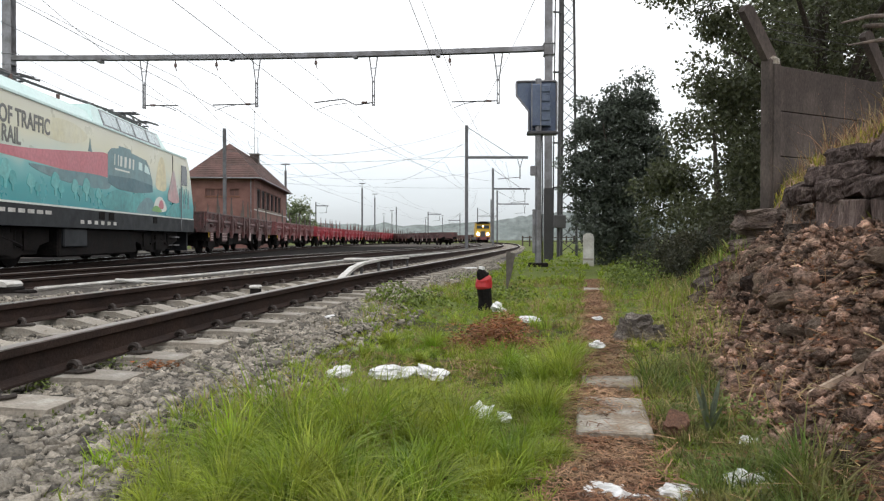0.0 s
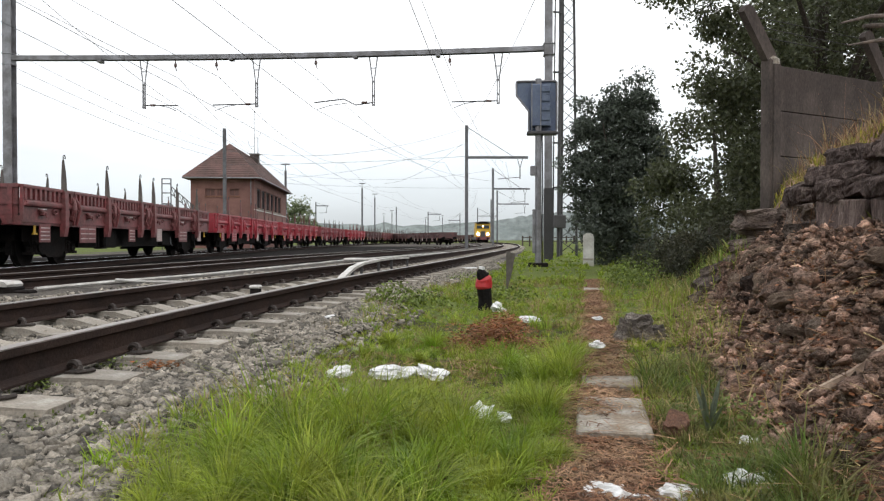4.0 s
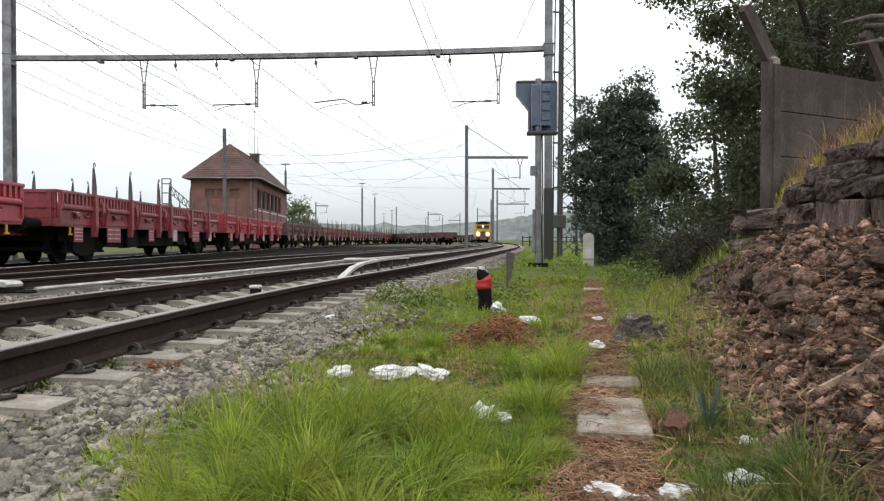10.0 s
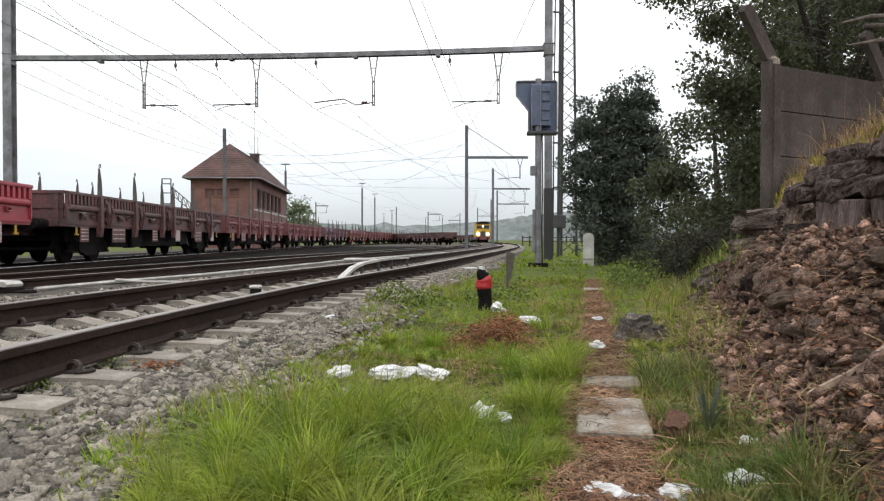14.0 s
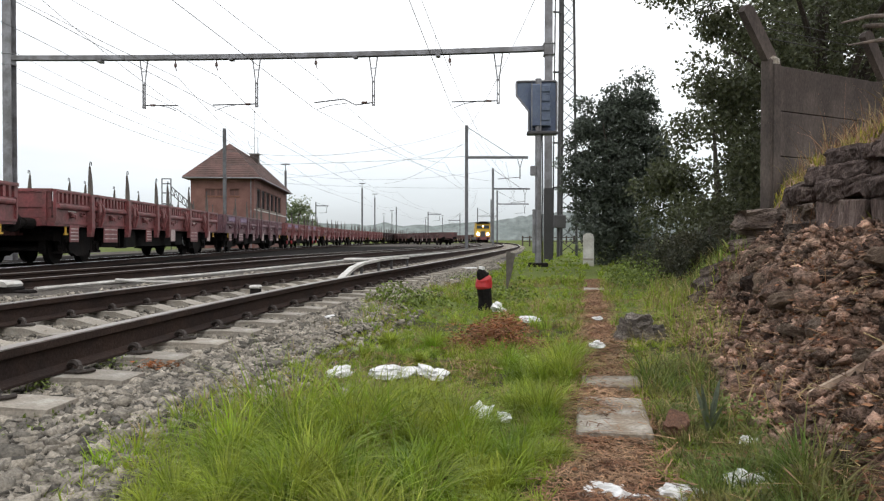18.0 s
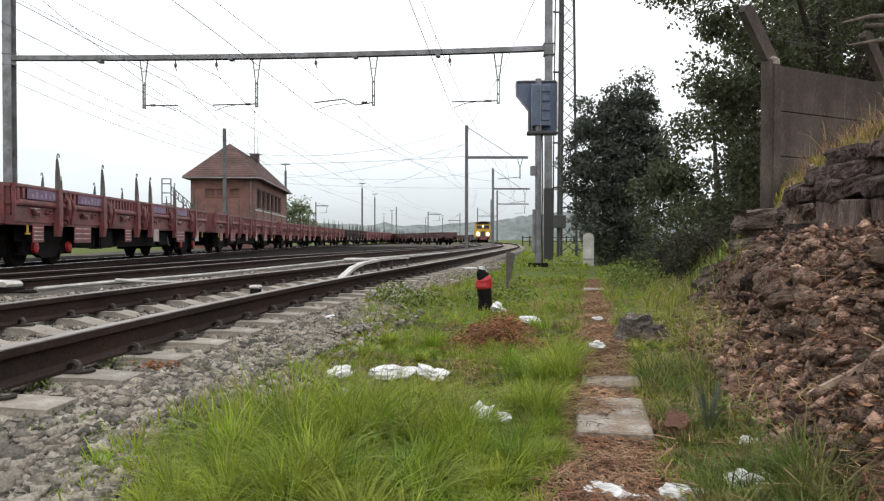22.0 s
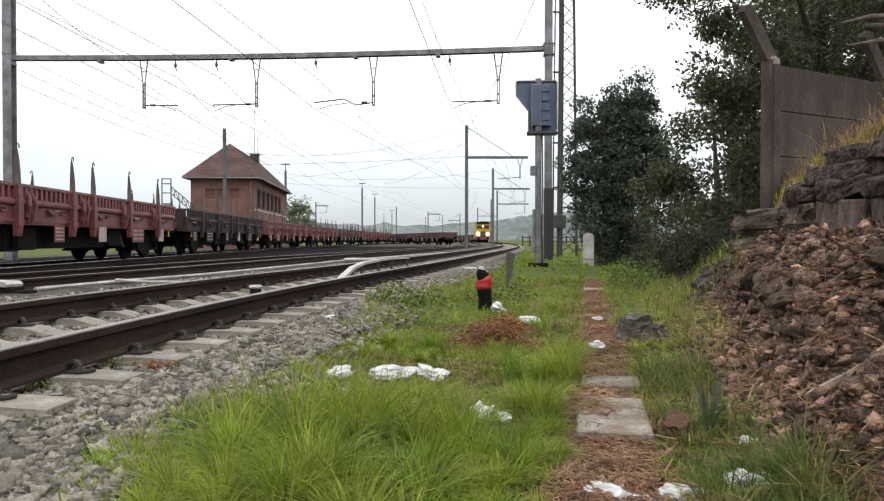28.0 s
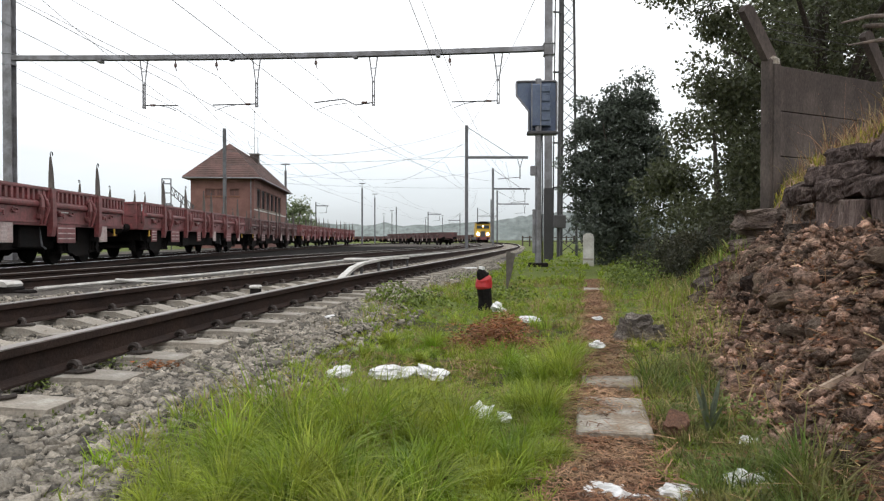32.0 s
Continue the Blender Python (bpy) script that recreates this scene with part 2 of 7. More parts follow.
M["rank_grass"] = mat("rank_grass", (0.115, 0.175, 0.036), 0.5, vary=0.3, scale=5, fine=9, bump=0, second=(0.21, 0.19, 0.07), amount=0.35, island=0.4, spec=0.3, leafy=0.4)
M["thicket"] = mat("thicket_leaf", (0.036, 0.042, 0.024), 0.6, vary=0.3, scale=2, fine=10, bump=0, island=0.5, second=(0.052, 0.05, 0.026), leafy=0.25)
M["dark_soil"] = mat("dark_soil", (0.055, 0.044, 0.026), 0.98, vary=0.4, scale=3, fine=30, bump=0.8, second=(0.06, 0.065, 0.022), amount=0.7, dist=0.03, spec=0.08)
# dark ballast taken near black, so the train's shade is in its colour
M["shaded_bed"] = mat("shaded_dark_ballast", (0.010, 0.009, 0.0085), 0.95, vary=0.5, scale=1.2, fine=18, bump=0.8, second=(0.019, 0.017, 0.016), dist=0.03, spec=0.02)
M["hatch_glass"] = mat("hatch_grey", (0.42, 0.49, 0.50), 0.3, metal=0.3, vary=0.15, scale=3, fine=20, bump=0.05)
M["cream_plain"] = mat("loco_white", (0.66, 0.68, 0.63), 0.4, vary=0.06, scale=1, fine=12, bump=0.02)
M["mint"] = mat("loco_mint", (0.06, 0.36, 0.36), 0.4, vary=0.2, scale=1.2, fine=8, bump=0.02, second=(0.16, 0.43, 0.42))
M["deep_slate"] = mat("loco_deep_slate", (0.045, 0.13, 0.16), 0.4, vary=0.15, scale=1.2, fine=8, bump=0.02)
M["leaf_paint"] = mat("loco_leaf_green", (0.18, 0.36, 0.12), 0.4, vary=0.15, scale=1.2, fine=8, bump=0.02)
M["ochre_pale"] = mat("loco_pale_yellow", (0.64, 0.60, 0.40), 0.4, vary=0.08, scale=0.9, fine=6, bump=0.02, second=(0.68, 0.66, 0.52))
M["pale_red"] = mat("faded_pale_red", (0.42, 0.29, 0.27), 0.7, vary=0.25, scale=3, fine=20, bump=0.1, second=(0.50, 0.42, 0.40), amount=0.6)
RED = {
    "bright_worn": mat("stake_worn_red", (0.15, 0.045, 0.045), 0.7, vary=0.3, scale=3, fine=20, bump=0.2, second=(0.09, 0.06, 0.055), amount=0.7),
    "bright": mat("wagon_bright_red", (0.345, 0.027, 0.042), 0.45, vary=0.22, scale=1.2, fine=14, bump=0.12, second=(0.27, 0.035, 0.045), amount=0.5),
    "dull": mat("wagon_dull_red", (0.225, 0.052, 0.055), 0.55, vary=0.3, scale=1.5, fine=14, bump=0.2, second=(0.13, 0.05, 0.048), amount=0.6),
    "red": mat("wagon_plain_red", (0.285, 0.034, 0.046), 0.5, vary=0.28, scale=1.4, fine=14, bump=0.15, second=(0.18, 0.04, 0.045), amount=0.6),
    "faded": mat("wagon_faded_purple", (0.165, 0.078, 0.085), 0.6, vary=0.35, scale=1.4, fine=14, bump=0.2, second=(0.11, 0.055, 0.07), amount=0.6),
    "black": mat("wagon_black", (0.022, 0.020, 0.021), 0.8, vary=0.3, scale=1.5, fine=14, bump=0.25, second=(0.085, 0.028, 0.028), amount=0.3),
    "brown": mat("wagon_brown", (0.145, 0.048, 0.046), 0.6, vary=0.35, scale=1.5, fine=14, bump=0.25, second=(0.07, 0.042, 0.04), amount=0.6),
}

# ---- building helpers ----


def part(name, bm, material, parent=None, label=""):
    """One mesh object from a bmesh, under its thing."""
    me = bpy.data.meshes.new(name)
    bm.to_mesh(me)
    bm.free()
    me.materials.append(material)
    ob = new(name, me)
    ob.parent = parent
    return tagged(ob, label)


def share(name, source, parent, m):
    """Another piece on the same mesh."""
    ob = new(name, source.data)
    ob.parent = parent
    ob.matrix_basis = m
    return ob


def raw(name, verts, faces, material, parent=None, smooth=False):
    me = bpy.data.meshes.new(name)
    me.from_pydata([tuple(map(float, v)) for v in verts], [], faces)
    if smooth:
        me.shade_smooth()
    me.materials.append(material)
    ob = new(name, me)
    ob.parent = parent
    return ob


def thing(name, m=None, label="", category="", group="", kind=""):
    ob = new(name)
    ob.empty_display_size = 0.2
    if m is not None:
        ob.matrix_basis = m
    return tagged(ob, label, category, group, kind)


def add_box(bm, x0, x1, y0, y1, z0, z1, bevel=0.0, m=None):
    b = bmesh.new() if bevel else bm
    vs = [b.verts.new(p) for p in ((x0, y0, z0), (x1, y0, z0), (x1, y1, z0), (x0, y1, z0), (x0, y0, z1), (x1, y0, z1), (x1, y1, z1), (x0, y1, z1))]
    for f in ((3, 2, 1, 0), (4, 5, 6, 7), (0, 1, 5, 4), (1, 2, 6, 5), (2, 3, 7, 6), (3, 0, 4, 7)):
        b.faces.new([vs[i] for i in f])
    if bevel:
        bmesh.ops.bevel(b, geom=b.edges[:], offset=bevel, segments=1, affect="EDGES")
        merge_into(bm, b, m)
    elif m is not None:
        bmesh.ops.transform(bm, matrix=m, verts=vs)
    return bm


def merge_into(bm, b, m=None):
    made = {v: bm.verts.new(m @ v.co if m is not None else v.co) for v in b.verts}
    for f in b.faces:
        bm.faces.new([made[v] for v in f.verts])
    b.free()


def box(x0, x1, y0, y1, z0, z1, bevel=0.0):
    return add_box(bmesh.new(), x0, x1, y0, y1, z0, z1, bevel)


def add_tube(bm, points, radius, sides=8, taper=None, caps=True):
    """A round bar along a line of points; taper: a radius for each point."""
    pts = [Vector(p) for p in points]
    rings = []
    for i, p in enumerate(pts):
        d = (pts[min(i + 1, len(pts) - 1)] - pts[max(i - 1, 0)]).normalized()
        u = d.cross(Vector((0, 0, 1)) if abs(d.z) < 0.9 else Vector((1, 0, 0))).normalized()
        v = d.cross(u)
        r = taper[i] if taper else radius
        rings.append([bm.verts.new(p + r * (math.cos(a) * u + math.sin(a) * v)) for a in (2 * math.pi * k / sides for k in range(sides))])
    for a, b in zip(rings, rings[1:]):
        for k in range(sides):
            bm.faces.new((a[k], b[k], b[(k + 1) % sides], a[(k + 1) % sides]))
    if caps:
        bm.faces.new(rings[0])
        bm.faces.new(rings[-1][::-1])
    return bm


def tube(points, radius, sides=8, taper=None):
    return add_tube(bmesh.new(), points, radius, sides, taper)


def add_prism(bm, outline, y0, y1, m=None):
    """An outline in x and z, drawn out from y0 to y1."""
    a = [bm.verts.new((x, y0, z)) for x, z in outline]
    b = [bm.verts.new((x, y1, z)) for x, z in outline]
    n = len(outline)
    for k in range(n):
        bm.faces.new((a[k], a[(k + 1) % n], b[(k + 1) % n], b[k]))
    bm.faces.new(a[::-1])
    bm.faces.new(b)
    if m is not None:
        bmesh.ops.transform(bm, matrix=m, verts=a + b)
    return bm


def prism(outline, y0, y1, m=None):
    return add_prism(bmesh.new(), outline, y0, y1, m)


# ---- track lines: x over y, seen from above ----


class Line:
    """A smooth line through a few plan points (y, x), run through by its length from y = 0."""

    def __init__(self, knots):
        ky, kx = np.array(knots, float).T
        slope = np.gradient(kx, ky)
        ys, xs = [], []
        for i in range(len(ky) - 1):
            h = ky[i + 1] - ky[i]
            u = np.linspace(0, 1, max(int(h / 0.5), 2), endpoint=False)
            ys.append(ky[i] + u * h)
            xs.append((2 * u**3 - 3 * u**2 + 1) * kx[i] + (u**3 - 2 * u**2 + u) * h * slope[i] + (3 * u**2 - 2 * u**3) * kx[i + 1] + (u**3 - u**2) * h * slope[i + 1])
        self.y, self.x = np.append(np.concatenate(ys), ky[-1]), np.append(np.concatenate(xs), kx[-1])
        self.s = np.concatenate([[0], np.cumsum(np.hypot(np.diff(self.x), np.diff(self.y)))])
        self.s -= np.interp(0, self.y, self.s)

    def at(self, s):
        return float(np.interp(s, self.s, self.x)), float(np.interp(s, self.s, self.y))

    def heading(self, s):
        (xa, ya), (xb, yb) = self.at(s - 0.6), self.at(s + 0.6)
        return math.atan2(-(xb - xa), yb - ya)

    def place(self, s, z):
        x, y = self.at(s)
        return Matrix.Translation((x, y, z)) @ Matrix.Rotation(self.heading(s), 4, "Z")

    def span(self, y0, y1):
        return float(np.interp(y0, self.y, self.s)), float(np.interp(y1, self.y, self.s))


NEAR = Line([(-60, -4.4), (-20, -3.4), (0, -2.80), (3.2, -2.66), (6, -2.42), (9, -2.02), (13.6, -1.22), (23.6, 0.40), (38, 2.62), (55, 4.95), (75, 7.0), (100, 8.6), (125, 9.0), (150, 8.3), (185, 5.0)])
SECOND = Line([(-60, -8.9), (-20, -8.7), (0, -8.35), (11, -7.25), (16.3, -6.62), (28, -5.2), (40, -3.2), (60, 0.4), (90, 4.0), (125, 5.0), (160, 4.0)])
TRAIN = Line([(-400, -14), (-200, -11.5), (-60, -9.0), (-20, -8.75), (0, -9.7), (10, -10.34), (20, -10.99), (30, -11.63), (40, -12.26), (50, -12.75), (60, -13.0), (75, -13.05), (96, -12.7), (115, -12.0), (140, -10.5), (170, -8.3), (230, -1.0), (420, 20)])
RAIL_TOP, TRAIN_TOP = 0.33, 0.16
TRAIN_STEP, FIRST = 18.2, 32.28


# small lags and surges of the train: seconds, metres
UNEVEN = (0, 0.0, 1, 0.0, 2, -0.06, 3, -0.04, 6, -0.06, 7, 0.30, 8, 0.30, 9, 0.0, 10, 0.04, 11, 0.02, 12, 0.10, 13, -0.06, 14, -0.06, 17, -0.22,
          18, -0.10, 19, -0.06, 20, 0.12, 21, 0.04, 22, 0.08, 23, 0.18, 24, 0.14, 25, -0.04, 28, -0.12, 29, -0.34, 30, -0.34, 31, -0.32, 32, 0.12)


def run(t):
    """The way that the train has gone at t seconds."""
    return 8.494 * t + 0.01662 * t**2 + 0.000315 * t**3 + float(np.interp(t, UNEVEN[0::2], UNEVEN[1::2]))

# ---- ground ----


def smooth(a, b, v):
    u = np.clip((v - a) / (b - a), 0, 1)
    return u * u * (3 - 2 * u)


def foot(y):
    """Where the bank begins, as x over y."""
    return np.interp(y, [0, 2.3, 4.6, 8, 12, 20, 40], [0.75, 1.15, 1.72, 2.7, 3.9, 5.6, 9.5])


def grass_edge(y):
    """Where the ballast ends and the grass begins, as x over y."""
    y = np.asarray(y, float)
    return near_x(y) + np.interp(y, [0, 2.2, 2.7, 4, 5.6, 8.3, 10.5, 12.3, 30, 60], [1.75, 1.72, 1.68, 1.62, 1.58, 1.46, 1.64, 1.72, 1.62, 1.2]) + 0.07 * np.sin(y * 2.1) + 0.05 * np.sin(y * 5.3)


def path_x(y):
    """The middle of the trodden path."""
    return np.interp(y, [0, 2.3, 3.2, 4.2, 6.7, 13.9, 22, 40], [0.1, 0.52, 0.72, 0.92, 1.42, 2.84, 4.6, 8.0])


def wave(x, y):
    """Slow unevenness."""
    return (np.sin(x * 1.7 + 1.3 * np.sin(y * 0.9)) * np.sin(y * 1.3 + 0.7 * np.sin(x * 1.1)) + 0.5 * np.sin(x * 4.1 + y * 2.3) * np.sin(y * 3.7 - x * 1.9))


def near_x(y):
    return np.interp(y, NEAR.y, NEAR.x)


def train_x(y):
    return np.interp(y, TRAIN.y, TRAIN.x)


def second_x(y):
    return np.interp(y, SECOND.y, SECOND.x)


def fbm(x, y, octaves=4):
    """Broken relief from a lattice of fixed random heights."""
    total, amp = 0.0, 1.0
    for k in range(octaves):
        xi, yi = np.floor(x).astype(int), np.floor(y).astype(int)
        u, v = x - xi, y - yi
        u, v = u * u * (3 - 2 * u), v * v * (3 - 2 * v)

        def h(i, j):
            q = np.sin(i * 127.1 + j * 311.7 + k * 74.7) * 43758.5453
            return q - np.floor(q)

        n = (h(xi, yi) * (1 - u) + h(xi + 1, yi) * u) * (1 - v) + (h(xi, yi + 1) * (1 - u) + h(xi + 1, yi + 1) * u) * v
        total = total + amp * (1 - 2 * np.abs(2 * n - 1))
        x, y, amp = x * 2.1 + 5.2, y * 2.1 + 1.3, amp * 0.55
    return total


def ground_z(x, y):
    """The height of the ground: the ballast beds, the grass strip, the bank."""
    x, y = np.asarray(x, float), np.asarray(y, float)
    z = 0.025 * wave(x, y) * smooth(60, 20, y)
    off = np.abs(x - near_x(y))
    bed = 0.082 * smooth(2.5, 1.5, off) + 0.012 * smooth(0.85, 1.0, off) * smooth(1.9, 1.5, off)
    far_bed = 0.06 * smooth(near_x(y) - 1.2, near_x(y) - 1.8, x)
    z = z * (1 - smooth(2.8, 1.8, off) * 0.85) + np.maximum(bed, far_bed)
    z = z - 0.06 * smooth(near_x(y) - 3.5, near_x(y) - 5.5, x)
    d = (x - foot(y)) * 0.92
    fade = 1 - 0.8 * smooth(10.5, 15, y)
    step = np.interp(y, [3.0, 5.0, 5.6, 6.3, 8], [1.30, 1.32, 1.22, 0.92, 0.82])
    up = 0.62 * smooth(0, 0.95, d) + 0.07 * smooth(-0.3, 0.05, d) * smooth(2.5, 3.5, y) * smooth(10, 8, y) + 0.66 * smooth(0, 0.5, d - step) + 0.55 * smooth(1.15, 2.0, d)
    z = z + up * fade + (0.04 * wave(x * 3, y * 3) + 0.13 * fbm(x * 2.4, y * 2.4) + 0.075 * fbm(x * 6.3, y * 6.3, 3)) * smooth(0.02, 0.35, d) * smooth(2.4, 1.4, d) * smooth(17, 12, y)
    return z


def grid_axis(parts):
    return np.unique(np.concatenate([np.arange(a, b, s) for a, b, s in parts] + [[parts[-1][1]]]))


gx = grid_axis([(-2500, -300, 275), (-300, -60, 20), (-60, -14, 2), (-14, -6, 0.5), (-6, 1, 0.1), (1, 4.2, 0.032), (4.2, 6, 0.1), (6, 12, 0.4), (12, 60, 4), (60, 300, 30), (300, 2500, 275)])
gy = grid_axis([(-2500, -300, 275), (-300, -60, 20), (-60, -6, 3), (-6, 1.5, 0.5), (1.5, 2, 0.1), (2, 8.6, 0.032), (8.6, 16, 0.1), (16, 40, 0.5), (40, 120, 4), (120, 400, 20), (400, 3000, 200)])
GX, GY = np.meshgrid(gx, gy)
GZ = ground_z(GX, GY)
nx, ny = len(gx), len(gy)
faces = [(j * nx + i, j * nx + i + 1, (j + 1) * nx + i + 1, (j + 1) * nx + i) for j in range(ny - 1) for i in range(nx - 1)]
ground = raw("ground", np.stack([GX.ravel(), GY.ravel(), GZ.ravel()], 1), faces, M["soil"], smooth=True)
tagged(ground, "uneven grassy soil beside the railway tracks", "ground", kind="structure")
ground.data.materials.append(M["ballast_bed"])
ground.data.materials.append(M["bank"])
ground.data.materials.append(M["shaded_bed"])
ground.data.materials.append(M["dark_soil"])
cx = (GX[:-1, :-1] + GX[1:, 1:]).ravel() / 2
cy = (GY[:-1, :-1] + GY[1:, 1:]).ravel() / 2
kind = np.where((cx < grass_edge(cy)) & (cx > train_x(cy) - 8.5) & (cy < 170), 1, 0)
kind = np.where((kind == 0) & (cx > grass_edge(cy) - 0.1) & (cx < foot(cy) + 0.4) & (cy < 7) & (cy > -60), 4, kind)
# 3: bed around the train track, with the train's shade painted in
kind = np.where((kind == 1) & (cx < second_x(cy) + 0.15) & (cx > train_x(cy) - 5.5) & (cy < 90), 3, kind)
kind = np.where((cx > foot(cy) + np.interp(cy, [2.8, 3.6, 8, 9.5], [0.05, -0.16, -0.16, 0.05])) & (cy < 17) & (cy > -20), 2, kind)
ground.data.polygons.foreach_set("material_index", kind.astype(np.int32))
ground.data.polygons.foreach_set("use_smooth", kind != 2)

# ---- tracks ----
HEAD = [(-0.035, 0.0), (-0.033, 0.006), (0.033, 0.006), (0.035, 0.0)]
SECTION = [(-0.07, -0.16), (-0.07, -0.148), (-0.012, -0.13), (-0.009, -0.05), (-0.036, -0.036), (-0.036, -0.002), (0.036, -0.002), (0.036, -0.036), (0.009, -0.05), (0.012, -0.13), (0.07, -0.148), (0.07, -0.16)]


def sweep(bm, line, s0, s1, off, z, section, step=1.0):
    """A section drawn along a track line, off metres to its right."""
    n = max(int((s1 - s0) / step), 2)
    rings = []
    for k in range(n + 1):
        m = line.place(s0 + (s1 - s0) * k / n, z)
        rings.append([bm.verts.new(m @ Vector((off + x, 0, dz))) for x, dz in section])
    c = len(section)
    for a, b in zip(rings, rings[1:]):
        for k in range(c):
            bm.faces.new((a[k], a[(k + 1) % c], b[(k + 1) % c], b[k]))
    bm.faces.new(rings[0][::-1])
    bm.faces.new(rings[-1])
    return bm


def rails(track, line, y0, y1, top, head, step=1.0, offs=(-0.7525, 0.7525)):
    s0, s1 = line.span(y0, y1)
    for off in offs:
        r = part("rail", sweep(bmesh.new(), line, s0, s1, off, top - 0.006, SECTION, step), M["rail_side"], track)
        part("running_surface", sweep(bmesh.new(), line, s0, s1, off, top - 0.006, HEAD, step), head, r, "worn steel rail head")


def sleeper_mesh():
    bm = bmesh.new()
    outline = [(-1.16, -0.10), (1.16, -0.10), (1.16, 0.0), (0.95, 0.012), (0.55, 0.012), (0.38, -0.03), (-0.38, -0.03), (-0.55, 0.012), (-0.95, 0.012), (-1.16, 0.0)]
    add_prism(bm, outline, -0.14, 0.14)
    for v in bm.verts:
        if v.co.z > -0.05:
            v.co.y *= 0.8
    return bm


def clip_mesh():
    """A bent spring clip that holds the rail's foot."""
    pts = [(0.042 * math.cos(a), 0.018 * a - 0.02, 0.018 + 0.034 * math.sin(a)) for a in np.linspace(-0.4, math.pi + 0.5, 10)]
    bm = add_tube(bmesh.new(), pts, 0.016, 6)
    add_tube(bm, [(0.03, -0.03, 0.012), (0.075, -0.02, 0.014), (0.085, 0.03, 0.012)], 0.011, 6)
    return add_box(bm, -0.03, 0.03, -0.03, 0.03, -0.01, 0.012)


near_track = thing("railway_track", label="straight running track on concrete sleepers in ballast", category="railway track", group="tracks of the yard")
rails(near_track, NEAR, -20, 150, RAIL_TOP, M["rail_head"], 0.8)
s_first, s_last = NEAR.span(1.2, 62)
sleeper_src = clip_src = None
k, s = 0, s_first - 0.6 * 8
while s < s_last:
    m = NEAR.place(s, RAIL_TOP - 0.185)
    if sleeper_src is None:
        sleeper_src = part("sleeper", sleeper_mesh(), M["concrete"], near_track)
        sleeper_src.matrix_basis = m
    else:
        share("sleeper", sleeper_src, near_track, m)
    if s < 22:
        for off in (-0.86, -0.645, 0.645, 0.86):
            mc = m @ Matrix.Translation((off, 0, 0.012))
            if clip_src is None:
                clip_src = part("rail_clip", clip_mesh(), M["clip"], near_track)
                clip_src.matrix_basis = mc
            else:
                share("rail_clip", clip_src, near_track, mc)
    s += 0.60
    k += 1


def joined_sleepers(track, line, y0, y1, z, material):
    s0, s1 = line.span(y0, y1)
    bm = bmesh.new()
    for i in range(int((s1 - s0) / 0.6)):
        add_box(bm, -1.27, 1.27, -0.12, 0.12, -0.1, 0.0, m=line.place(s0 + 0.6 * i, z))
    ob = part("sleeper_row", bm, material, track)
    return tagged(ob, "dark weathered sleepers in ballast", kind="stuff")


joined_sleepers(near_track, NEAR, 62.5, 150, RAIL_TOP - 0.19, M["concrete"])
second_track = thing("railway_track", label="track with dark rails on timber sleepers", category="railway track", group="tracks of the yard")
rails(second_track, SECOND, -40, 150, TRAIN_TOP + 0.04, M["rail_head"])
joined_sleepers(second_track, SECOND, -10, 130, TRAIN_TOP + 0.04 - 0.17, M["dark_timber"])
train_track = thing("railway_track", label="polished track that the freight train runs on", category="railway track", group="tracks of the yard")
rails(train_track, TRAIN, -380, 400, TRAIN_TOP, M["rail_bright"], 2.0)
joined_sleepers(train_track, TRAIN, -20, 160, TRAIN_TOP - 0.17, M["dark_timber"])

# ---- freight wagons ----
WAGON_LEN, HALF_W = 16.4, 1.40
STAKES = (-6.17, -3.4, -0.65, 0.65, 3.4, 6.17)
JOINTS = (-8.2, -5.6, -2.9, 0.0, 2.9, 5.6, 8.2)


